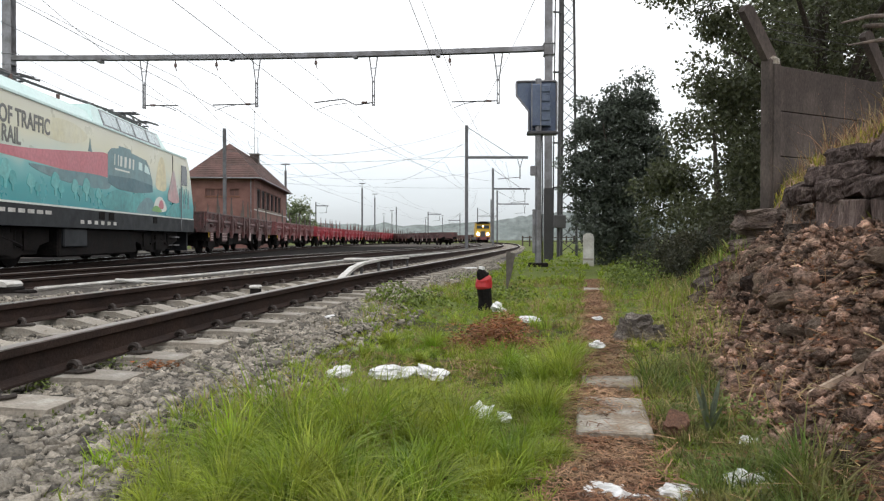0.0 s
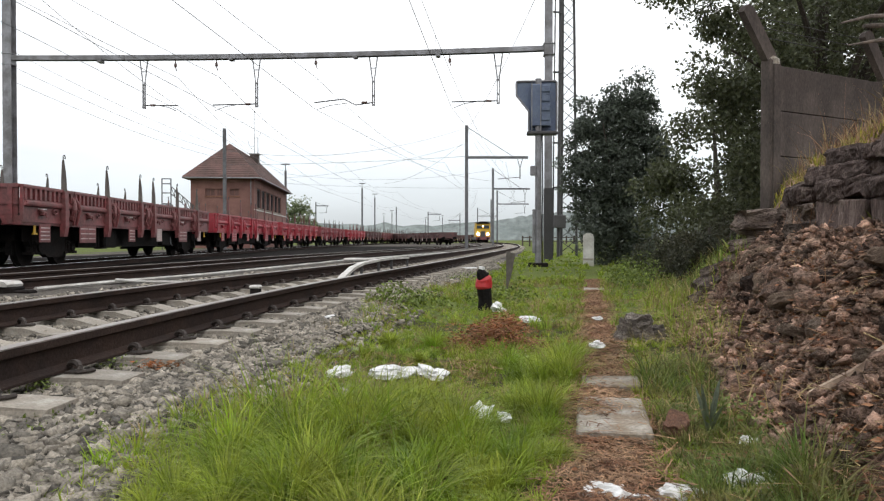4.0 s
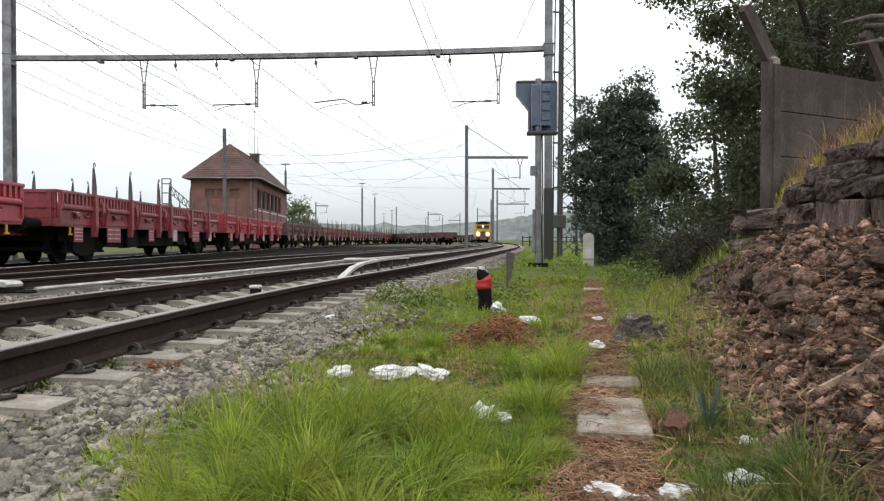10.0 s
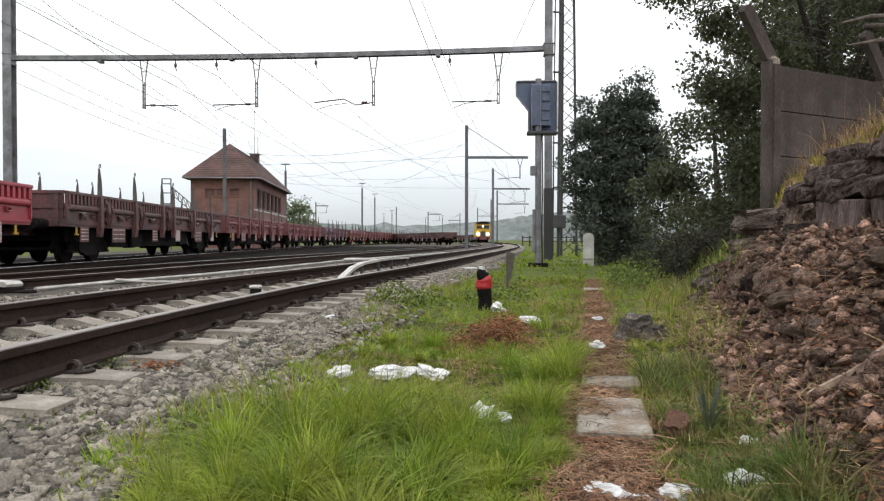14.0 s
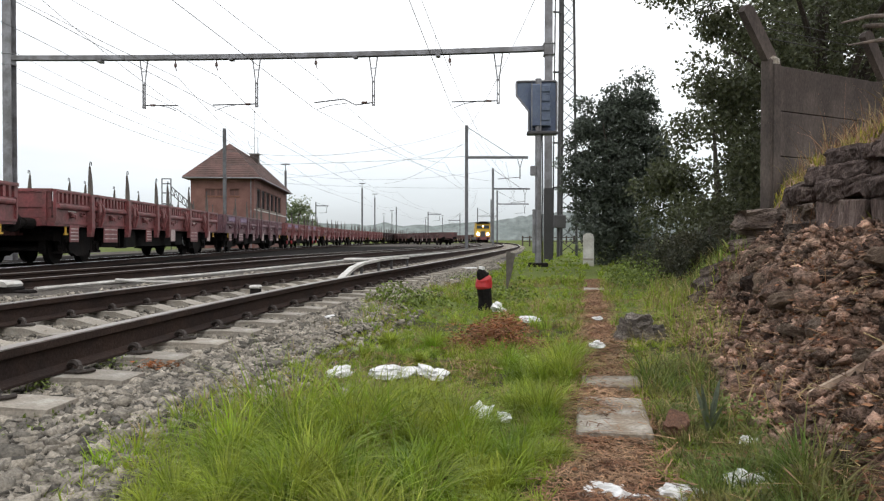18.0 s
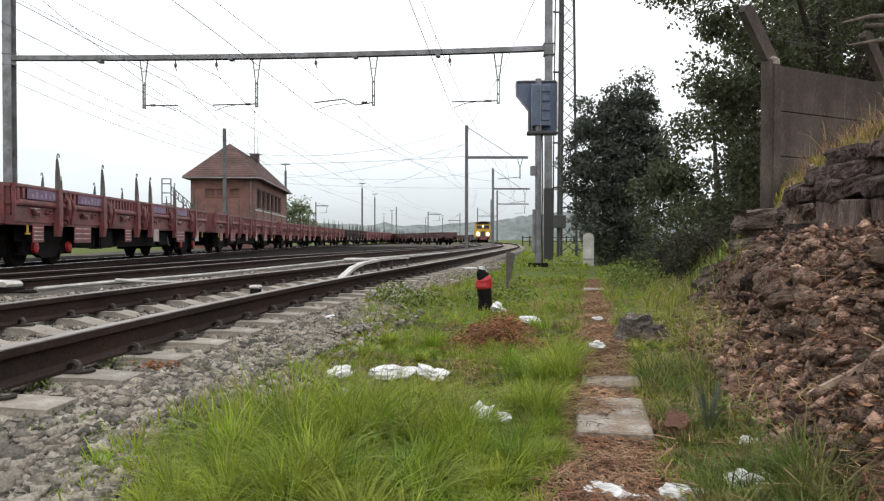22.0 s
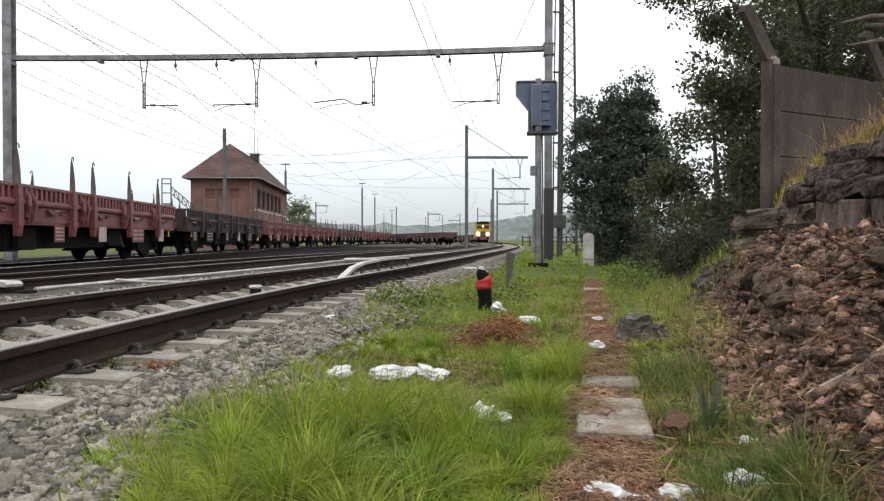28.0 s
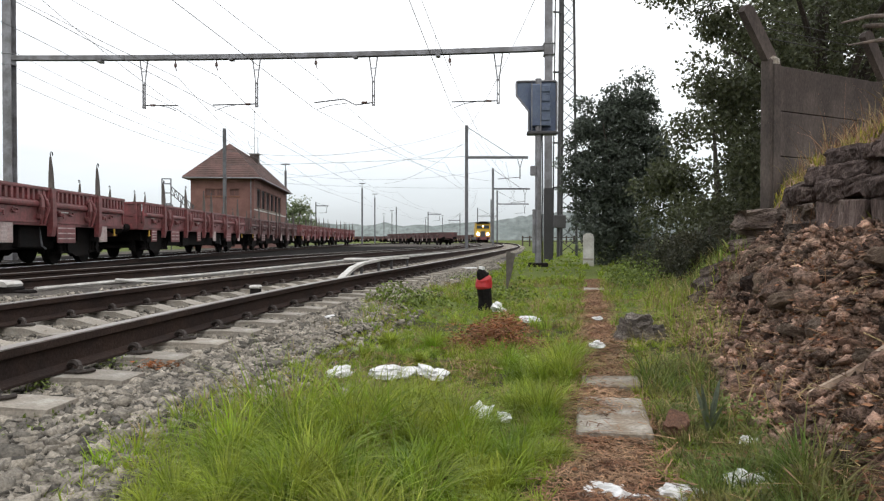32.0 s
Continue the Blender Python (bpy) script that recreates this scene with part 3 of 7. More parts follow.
def wagon(red, stakes=True):
    """A bogie flat wagon with drop sides, swivelling stakes and end walls; its origin is on the rails at its middle."""
    w = thing("flat_wagon", category="freight wagon", group="wagons of the freight train")
    paint = RED[red]
    h = WAGON_LEN / 2
    part("frame", add_box(box(-HALF_W, HALF_W, -h, h, 0.98, 1.18), -0.35, 0.35, -h + 0.3, h - 0.3, 0.75, 0.98), paint, w)
    part("floor", box(-HALF_W + 0.02, HALF_W - 0.02, -h + 0.02, h - 0.02, 1.18, 1.24), M["dark_timber"], w)
    src = {}

    def piece(name, make, material, m, label="", parent=None):
        if name not in src:
            src[name] = part(name, make(), material, parent or w, label)
            src[name].matrix_basis = m
            return src[name]
        return share(name, src[name], parent or w, m)

    def end_wall():
        bm = box(-1.34, 1.34, -0.09, 0.0, 1.18, 1.86, 0.01)
        add_box(bm, -1.37, 1.37, -0.10, 0.04, 1.81, 1.89)
        add_box(bm, -1.37, 1.37, -0.06, 0.03, 1.43, 1.48)
        for x in (-1.2, 0, 1.2):
            add_box(bm, x - 0.05, x + 0.05, 0.0, 0.06, 1.0, 1.81)
        return bm

    def buffer():
        return tube([(0, 0, 0), (0, 0.45, 0), (0, 0.45, 0), (0, 0.83, 0), (0, 0.83, 0), (0, 0.88, 0)], 0, 12, [0.13, 0.13, 0.085, 0.085, 0.22, 0.21])

    def coupling():
        return tube([(0, 0, 1.0), (0, 0.6, 1.0), (0, 0.86, 0.85), (0, 0.9, 0.6)], 0.045, 6)

    def side_flap(L):
        """One drop side: a plate with a rimmed top, ribs with hollows between, a bulging middle rail and a pressed lower field."""
        bm = box(0.0, 0.022, -L, L, 1.04, 1.84)
        add_prism(bm, [(0.0, 1.80), (0.095, 1.80), (0.10, 1.83), (0.095, 1.88), (0.0, 1.885)], -L, L)
        b = prism([(0.02, 1.39), (0.085, 1.41), (0.10, 1.45), (0.10, 1.50), (0.06, 1.55), (0.02, 1.56)], -L + 0.03, L - 0.03)
        for v in b.verts:
            if v.co.x > 0.05:
                v.co.y *= (L - 0.13) / (L - 0.03)
        merge_into(bm, b)
        add_box(bm, 0.022, 0.05, -L, L, 1.04, 1.10)
        for y in (-L, L - 0.05):
            add_box(bm, 0.022, 0.07, y, y + 0.05, 1.10, 1.80)
        n = round(2 * L / 0.24)
        for i in range(n):
            y = -L + (i + 0.5) * 2 * L / n
            add_box(bm, 0.022, 0.085, y - 0.055, y + 0.055, 1.56, 1.80)
        return bm

    def stake():
        return prism([(0.0, 0.72), (0.10, 0.72), (0.14, 0.95), (0.14, 1.5), (0.13, 1.84), (0.004, 1.84), (0.0, 1.5)], -0.10, 0.10)

    def stake_tip():
        bm = prism([(0.01, 1.84), (0.115, 1.84), (0.11, 2.1), (0.095, 2.35), (0.065, 2.62), (0.025, 2.62), (0.012, 2.2)], -0.05, 0.05)
        for v in bm.verts:
            v.co.y *= 1 - 0.66 * max(0.0, (v.co.z - 1.84) / 0.78) ** 1.4
        return bm

    def hook():
        return tube([(0.045, 0, 2.58), (0.045, 0.0, 2.70), (0.045, 0.04, 2.75), (0.045, 0.09, 2.75), (0.045, 0.12, 2.70), (0.045, 0.11, 2.66)], 0.014, 5)

    def hinge():
        """One bent locking arm beside a stake, with its knuckle and pin."""
        bm = tube([(0.11, -0.06, 1.66), (0.15, -0.10, 1.55), (0.17, -0.14, 1.40), (0.13, -0.10, 1.16), (0.10, -0.08, 1.0)], 0, 7, [0.03, 0.045, 0.05, 0.04, 0.03])
        add_box(bm, 0.03, 0.14, -0.17, -0.06, 1.12, 1.24, 0.015)
        add_box(bm, 0.03, 0.12, -0.15, -0.05, 1.60, 1.70, 0.015)
        return add_tube(bm, [(0.15, -0.19, 1.38), (0.15, -0.05, 1.38)], 0.028, 6)

    def latch_box():
        return add_box(add_box(box(0.02, 0.13, -0.09, 0.09, 1.20, 1.30, 0.02), 0.02, 0.10, -0.14, -0.02, 1.29, 1.35, 0.015), 0.13, 0.16, -0.02, 0.05, 1.16, 1.27, 0.01)

    def wide_plate():
        return box(0, 0.02, -0.52, 0.52, 0.56, 1.02, 0.004)

    def ring_eye():
        return tube([(0.05, 0.12 * math.cos(a), 1.30 + 0.05 * math.sin(a)) for a in np.linspace(0, 2 * math.pi, 9)], 0.02, 5)

    def plate():
        return box(0, 0.02, -0.27, 0.27, 0.58, 1.02, 0.004)

    def mark():
        return box(0, 0.006, -0.22, 0.22, -0.014, 0.014)

    def brake_handle():
        return add_box(box(0, 0.03, -0.035, 0.035, 0.78, 0.97, 0.005), 0, 0.04, -0.09, 0.09, 0.76, 0.80)

    for sgn in (1, -1):
        flip = Matrix.Identity(4) if sgn == 1 else Matrix.Rotation(math.pi, 4, "Z")
        piece("end_wall", end_wall, paint, Matrix.Translation((0, sgn * h, 0)) @ flip)
        piece("coupling_hook", coupling, M["black"], Matrix.Translation((0, sgn * h, 0)) @ flip)
        for x in (-0.87, 0.87):
            piece("buffer", buffer, M["black"], Matrix.Translation((x, sgn * h, 1.04)) @ flip)
    for side in (1, -1):
        turn = Matrix.Identity(4) if side == 1 else Matrix.Rotation(math.pi, 4, "Z")

        def on_side(y, x=HALF_W - 0.02, z=0.0):
            return Matrix.Translation((side * x, y, z)) @ turn

        for ya, yb in zip(JOINTS, JOINTS[1:]):
            key = "drop_side"
            L = (yb - ya) / 2 - 0.012
            ob = src.get((key, round(L, 2)))
            if ob is None:
                ob = src[(key, round(L, 2))] = part(key, side_flap(L), paint, w)
                ob.matrix_basis = on_side((ya + yb) / 2)
            else:
                share(key, ob, w, on_side((ya + yb) / 2))
        for y in JOINTS[1:-1]:
            piece("hinge", hinge, paint, on_side(y))
            piece("latch", lambda: hinge_mirror(hinge()), paint, on_side(y))
        for ya, yb in zip(JOINTS, JOINTS[1:]):
            piece("lashing_ring", ring_eye, paint, on_side((ya + yb) / 2 + 0.3))
            piece("latch_box", latch_box, paint, on_side((ya + yb) / 2 - 0.35))
        if stakes:
            for y in STAKES:
                st = piece("stake", stake, paint, on_side(y, HALF_W))
                piece("stake_tip", stake_tip, RED["bright_worn"] if red == "bright" else M["stake_steel"], Matrix.Identity(4), "weathered stake tip", st)
                piece("hook", hook, M["dark_steel"], Matrix.Identity(4), "", st)
        for j, y in enumerate((-7.05, -4.6, -1.25, 1.45, 4.35, 6.7)):
            if j in (1, 4):
                pl = piece("lettering_board", wide_plate, paint, on_side(y, 1.385))
                for q in range(6):
                    piece("lettering_bar", mark, M["pale_red"], Matrix.Translation((0.021, -0.25 + 0.5 * (q % 2), 0.93 - 0.13 * (q // 2))), "", pl)
            else:
                pl = piece("label_plate" if j % 2 else "lettering_plate", plate, M["pale_red"] if j % 2 else paint, on_side(y, 1.385), "lettering plate under the sill")
                for q in range(4):
                    piece("lettering_bar", mark, M["pale_red"] if j % 2 == 0 else paint, Matrix.Translation((0.021, 0, 0.92 - 0.09 * q)), "", pl)
        for y in (-7.55, 7.55):
            piece("brake_handle", brake_handle, M["yellow"], on_side(y, 1.38), "yellow brake changeover handle")
        for j, y in enumerate((-7.2, -1.3, 4.2)):
            piece("number_bar", mark, M["white_paint"], on_side(y, 1.413, 1.36 - 0.02 * j))
    # underframe, brake gear and bogies
    part("truss", add_box(box(-1.05, -0.95, -4.4, 4.4, 0.42, 0.98), 0.95, 1.05, -4.4, 4.4, 0.42, 0.98), M["black"], w)
    part("brake_rigging", add_box(add_box(box(-0.9, 0.9, -4.5, 4.5, 0.6, 0.978), -0.85, 0.85, -7.7, -4.5, 0.98 - 0.16, 0.978), -0.85, 0.85, 4.5, 7.7, 0.98 - 0.16, 0.978), M["black"], w)
    part("air_tank", tube([(-0.3, -1.6, 0.72), (-0.3, 0.2, 0.72)], 0.2, 10), M["black"], w)
    part("brake_cylinder", box(-0.8, 0.8, 0.9, 1.3, 0.42, 0.9, 0.03), M["black"], w)
    part("tool_box", box(0.5, 1.2, -2.9, -2.0, 0.40, 0.95, 0.03), M["black"], w)
    part("tool_box", box(0.4, 1.2, 2.4, 3.4, 0.45, 0.95, 0.03), M["black"], w)
    for x in (-1.25, 1.25):
        part("side_step", add_box(add_box(box(x - 0.1, x + 0.1, -3.6, -3.15, 0.38, 0.41), x - 0.02, x + 0.02, -3.6, -3.57, 0.41, 0.98), x - 0.02, x + 0.02, -3.18, -3.15, 0.41, 0.98), M["black"], w)
    for x in (-1.12, 1.12):
        part("brake_lever", tube([(x, 3.5, 0.95), (x * 1.04, 3.55, 0.5), (x * 1.04, 3.75, 0.42)], 0.022, 6), M["galv"], w)
        part("hose_bracket", tube([(x, -4.9, 0.98), (x, -4.95, 0.6), (x, -5.2, 0.52)], 0.025, 6), M["black"], w)
    part("pull_rod", tube([(0.2, -5, 0.55), (0.2, 5, 0.55)], 0.04, 6), M["black"], w)
    for y in (-h + 2.3, h - 2.3):
        bg = piece("bogie", bogie_frame, M["black"], Matrix.Translation((0, y, 0)))
        for yy in (-0.9, 0.9):
            piece("wheelset", wheelset, M["black"], Matrix.Translation((0, yy, 0.46)), "", bg)
    return w


def hinge_mirror(bm):
    bmesh.ops.transform(bm, matrix=Matrix.Diagonal((1, -1, 1, 1)), verts=bm.verts)
    bmesh.ops.reverse_faces(bm, faces=bm.faces)
    return bm


def add_flank(bm, outline, x0, x1):
    """An outline in y and z, drawn out from x0 to x1."""
    a = [bm.verts.new((x0, y, z)) for y, z in outline]
    b = [bm.verts.new((x1, y, z)) for y, z in outline]
    n = len(outline)
    for k in range(n):
        bm.faces.new((a[k], a[(k + 1) % n], b[(k + 1) % n], b[k]))
    bm.faces.new(a[::-1])
    bm.faces.new(b)
    return bm


def bogie_frame():
    """Dipped side frames with axle boxes and spring nests, a bolster, brake beams and blocks."""
    bm = bmesh.new()
    half = [(1.62, 0.90), (1.62, 0.62), (1.30, 0.60), (1.18, 0.42), (1.05, 0.36), (0.72, 0.36), (0.55, 0.30), (0.30, 0.20)]
    ring = half + [(-y, z) for y, z in half[::-1]]
    for x in (-1.02, 1.02):
        add_flank(bm, ring, x - 0.07, x + 0.07)
        s = 1 if x > 0 else -1
        for y in (-0.9, 0.9):
            add_box(bm, x - 0.12, x + 0.12, y - 0.17, y + 0.17, 0.30, 0.62, 0.03)
            add_tube(bm, [(x + s * 0.10, y, 0.46), (x + s * 0.17, y, 0.46)], 0.12, 10)
            for dy in (-0.26, 0.26):
                add_tube(bm, [(x, y + dy, 0.34), (x, y + dy, 0.84)], 0.085, 8)
                add_box(bm, x - 0.10, x + 0.10, y + dy - 0.10, y + dy + 0.10, 0.28, 0.35)
        for y in (-1.5, -0.32, 0.32, 1.5):
            add_box(bm, x * 0.74 - 0.07, x * 0.74 + 0.07, y - 0.05, y + 0.05, 0.28, 0.72)
        add_box(bm, x - 0.12, x + 0.12, -0.3, 0.3, 0.62, 0.98)
    for y in (-1.5, -0.32, 0.32, 1.5):
        add_box(bm, -0.8, 0.8, y - 0.04, y + 0.04, 0.36, 0.44)
    add_box(bm, -1.0, 1.0, -0.22, 0.22, 0.5, 0.95)
    add_box(bm, -1.08, 1.08, -1.62, -1.5, 0.62, 0.9)
    return add_box(bm, -1.08, 1.08, 1.5, 1.62, 0.62, 0.9)


def wheelset():
    bm = tube([(-0.95, 0, 0), (0.95, 0, 0)], 0.075, 8)
    for sgn in (-1, 1):
        add_tube(bm, [(sgn * 0.68, 0, 0), (sgn * 0.71, 0, 0), (sgn * 0.715, 0, 0), (sgn * 0.82, 0, 0)], 0, 20, [0.49, 0.49, 0.46, 0.455])
    return bm


COLOURS = ["brown", "dull", "bright", "bright", "red", "bright", "brown", "dull", "dull", "faded", "dull", "dull", "dull", "dull", "black", "dull", "dull", "brown", "dull", "dull"]
WORDS = {"faded": "greyish purple faded flat wagon with graffiti and stakes", "red": "faded plain red flat wagon with drop sides and tall stakes", "bright": "clean bright red flat wagon with drop sides and tall stakes", "dull": "faded maroon flat wagon with drop sides and tall stakes",
         "brown": "rust-brown weathered flat wagon with drop sides and tall stakes", "black": "blackened dirty flat wagon with drop sides and tall stakes"}
masters, train = {}, []
for i, c in enumerate(COLOURS):
    if c not in masters:
        masters[c] = wagon(c)
        tagged(masters[c], WORDS[c])
        ob = masters[c]
    else:
        ob = copy_thing(masters[c], Matrix.Identity(4))
    if i in (9, 10):
        for y in (-6.9, -4.25) if i == 9 else (-6.9, -4.25, 1.45, 4.25):
            g = part("graffiti", box(HALF_W + 0.066, HALF_W + 0.070, y - 0.8, y + 0.8, 1.565, 1.795), M["graffiti"], ob, "purple sprayed graffiti")
            for q in range(6):
                part("sprayed_stroke", box(HALF_W + 0.070, HALF_W + 0.073, y - 0.6 + 0.21 * q, y - 0.5 + 0.21 * q, 1.60, 1.69 + 0.05 * (q % 2)), M["pale_lilac"], g)
    if i == 10:
        for y in (-6.8, -5.0, 5.0, 6.8):
            part("axle_cover", tube([(1.17, y, 0.46), (1.24, y, 0.46), (1.26, y, 0.46)], 0, 12, [0.14, 0.13, 0.07]), M["red_rubbish"], ob, "bright red axle box cover")
    train.append((ob, FIRST + TRAIN_STEP * i + WAGON_LEN / 2, 11.8))

# ---- overhead line ----


def h_column(x, y, z0, z1, w, d, web=0.03):
    """A rolled H column."""
    a, b, t = w / 2, d / 2, web / 2
    ring = [(-a, -b), (a, -b), (a, -b + web), (t, -b + web), (t, b - web), (a, b - web), (a, b), (-a, b), (-a, b - web), (-t, b - web), (-t, -b + web), (-a, -b + web)]
    bm = add_prism(bmesh.new(), ring, -z1, -z0)
    bmesh.ops.transform(bm, matrix=Matrix.Translation((x, y, 0)) @ Matrix.Rotation(-math.pi / 2, 4, "X"), verts=bm.verts)
    bmesh.ops.recalc_face_normals(bm, faces=bm.faces)
    return bm


def strut(bm, a, b, r=0.02):
    return add_tube(bm, [a, b], r, 5)


GANTRY = pose(4.04, 28.0, 0, 0, 0, -4.02)
gantry = thing("catenary_gantry", GANTRY, "grey steel portal spanning four tracks", "gantry")
SPAN = 21.38
GZ_BEAM = 8.05
mast = part("mast", h_column(0, 0, -0.2, 13.5, 0.28, 0.30), M["galv"], gantry)
part("mast_foot", box(-0.17, 0.17, -0.17, 0.17, -0.2, 2.75), M["dark_steel"], gantry, "tarred dark lower sleeve of the mast")
part("mast", h_column(-SPAN, 0, -0.3, 13.5, 0.36, 0.36), M["galv"], gantry)
bm = prism([(-0.13, GZ_BEAM - 0.09), (-0.10, GZ_BEAM - 0.09), (-0.10, GZ_BEAM + 0.06), (0.10, GZ_BEAM + 0.06), (0.10, GZ_BEAM - 0.09), (0.13, GZ_BEAM - 0.09), (0.13, GZ_BEAM + 0.09), (-0.13, GZ_BEAM + 0.09)], 0, SPAN)
bmesh.ops.transform(bm, matrix=Matrix.Rotation(math.pi / 2, 4, "Z"), verts=bm.verts)
bmesh.ops.bisect_plane(bm, geom=bm.verts[:] + bm.edges[:] + bm.faces[:], plane_co=(-SPAN / 2, 0, 0), plane_no=(1, 0, 0))
for q in (0.125, 0.25, 0.375, 0.625, 0.75, 0.875):
    bmesh.ops.bisect_plane(bm, geom=bm.verts[:] + bm.edges[:] + bm.faces[:], plane_co=(-SPAN * q, 0, 0), plane_no=(1, 0, 0))
for v in bm.verts:
    q = -v.co.x / SPAN
    v.co.z -= 0.11 * 4 * q * (1 - q)
bmesh.ops.recalc_face_normals(bm, faces=bm.faces)
part("crossbeam", bm, M["galv"], gantry)
for x in (0, -SPAN):
    for dz in (-0.26, 0.16):
        part("beam_bracket", box(x - 0.2, x + 0.2, -0.2, 0.2, GZ_BEAM + dz - 0.02, GZ_BEAM + dz + 0.02, 0.009), M["galv"], gantry)
    part("beam_collar", box(x - 0.175, x + 0.175, -0.185, 0.185, GZ_BEAM - 0.24, GZ_BEAM + 0.14, 0.01), M["galv"], gantry)


def dropper(x, reach, kink=0.0):
    """A V-shaped hanger with a pole and a registration arm under the beam."""
    bm = bmesh.new()
    for y in (0.0,):
        strut(bm, (x - 0.16, y, GZ_BEAM - 0.16), (x - 0.03, y, 6.9), 0.025)
        strut(bm, (x + 0.16, y, GZ_BEAM - 0.16), (x + 0.03, y, 6.9), 0.025)
        strut(bm, (x - 0.10, y, 7.42), (x + 0.10, y, 7.42), 0.02)
    add_box(bm, x - 0.06, x - 0.02, -0.03, 0.03, 5.98, 6.95)
    add_box(bm, x + 0.02, x + 0.06, -0.03, 0.03, 5.98, 6.95)
    for z in (6.0, 6.35, 6.9):
        add_box(bm, x - 0.06, x + 0.06, -0.035, 0.035, z - 0.03, z + 0.03)
    d = part("dropper", bm, M["galv"], gantry)
    z = 6.10
    end = x + reach
    pts = [(x, 0, z), (x + 0.3 * reach, 0, z - kink), (x + 0.5 * reach, 0, z + kink * 1.6), (end, 0, z + 0.02)] if kink else [(x, 0, z), (end, 0, z - 0.02)]
    part("registration_arm", tube(pts, 0.024, 6), M["dark_steel"], d)
    part("steady_arm", tube([(x + 0.45 * reach, 0, z - 0.02), (x + 0.72 * reach, 0, z - 0.09), (x + 0.95 * reach, 0, z - 0.24)], 0.013, 5), M["dark_steel"], d)
    sgn = 1 if reach > 0 else -1
    part("insulator", tube([(x + sgn * a, 0, z) for a in (0.25, 0.27, 0.33, 0.39, 0.45, 0.47)], 0, 8, [0.03, 0.055, 0.04, 0.055, 0.04, 0.03]), M["insulator"], d)


for x, reach, kink in ((-15.83, 1.38, 0), (-11.30, -1.75, 0), (-6.70, -2.32, 0.09), (-1.90, -1.78, 0)):
    dropper(x, reach, kink)
for x in (-14.55, -12.9, -8.95, -3.75):
    part("hanging_insulator", tube([(x, 0, GZ_BEAM - 0.16), (x, 0, GZ_BEAM - 0.3), (x, 0, GZ_BEAM - 0.36), (x, 0, GZ_BEAM - 0.44), (x, 0, GZ_BEAM - 0.48), (x + 0.05, 0, GZ_BEAM - 0.62)], 0, 8, [0.02, 0.02, 0.06, 0.06, 0.02, 0.015]), M["insulator"], gantry)
for x in (-17.6, -12.3, -4.2, -7.4):
    part("beam_clamp", box(x - 0.08, x + 0.08, -0.15, 0.15, GZ_BEAM - 0.25, GZ_BEAM - 0.16), M["galv"], gantry)


def line_mast(x, y, top, arm=0.0, arm_z=7.4, cap=False, w=0.26):
    """A steel overhead-line mast, with or without a cantilever."""
    t = thing("catenary_mast", pose(x, y, 0), "grey steel overhead line mast beside the tracks", "mast", "overhead line masts")
    part("column", h_column(0, 0, -0.2, top, w, w), M["mast_grey"], t)
    if arm:
        sgn = 1 if arm > 0 else -1
        part("cantilever", box(min(0, arm), max(0, arm), -0.09, 0.09, arm_z - 0.1, arm_z + 0.1), M["mast_grey"], t)
        part("stay_rod", tube([(0, 0, top - 0.1), (arm * 0.75, 0, arm_z + 0.1)], 0.025, 5), M["mast_grey"], t)
        a = arm * 0.87
        bm = bmesh.new()
        strut(bm, (a - 0.2, 0, arm_z - 0.1), (a, 0, arm_z - 0.9), 0.03)
        strut(bm, (a + 0.2, 0, arm_z - 0.1), (a, 0, arm_z - 0.9), 0.03)
        strut(bm, (a, 0, arm_z - 0.9), (a, 0, arm_z - 1.75), 0.045)
        strut(bm, (a, 0, arm_z - 1.6), (a - 1.8 * sgn, 0, arm_z - 1.75), 0.03)
        part("dropper", bm, M["mast_grey"], t)
    if cap:
        part("lamp_head", add_box(box(-0.55, 0.55, -0.10, 0.10, top + 0.75, top + 0.9), -0.05, 0.05, -0.05, 0.05, top, top + 0.8), M["mast_grey"], t)
    return t


for args in ((2.0, 60, 10.1, 5.0, 7.5), (6.5, 94, 9.9, 4.7, 7.3), (10.2, 136, 9.9, 5.8, 7.4), (9.9, 205, 9.6, 5.5, 7.4), (11.0, 165, 9.8, 0),
             (-18.0, 61, 10.0, 0, 7.4, False, 0.24), (-20.6, 97, 9.9, 0, 7.4, True, 0.24), (-14.1, 130, 9.9, 0, 7.4, True), (-14.6, 160, 9.9, 0, 7.4, True), (-12.6, 203, 9.9, 0),
             (-17.0, 250, 9.9, 0, 7.4, True), (-22.5, 285, 10, 0, 7.4, True), (0.2, 300, 9.8, 0, 7.4, True), (6.1, 250, 9.8, -4, 7.4), (-7.2, 324, 9.8, 0, 7.4, True),
             (-30.5, 178, 9.9, 3.0, 9.0), (-3.6, 190, 8.0, 3.4, 7.4)):
    line_mast(*args)


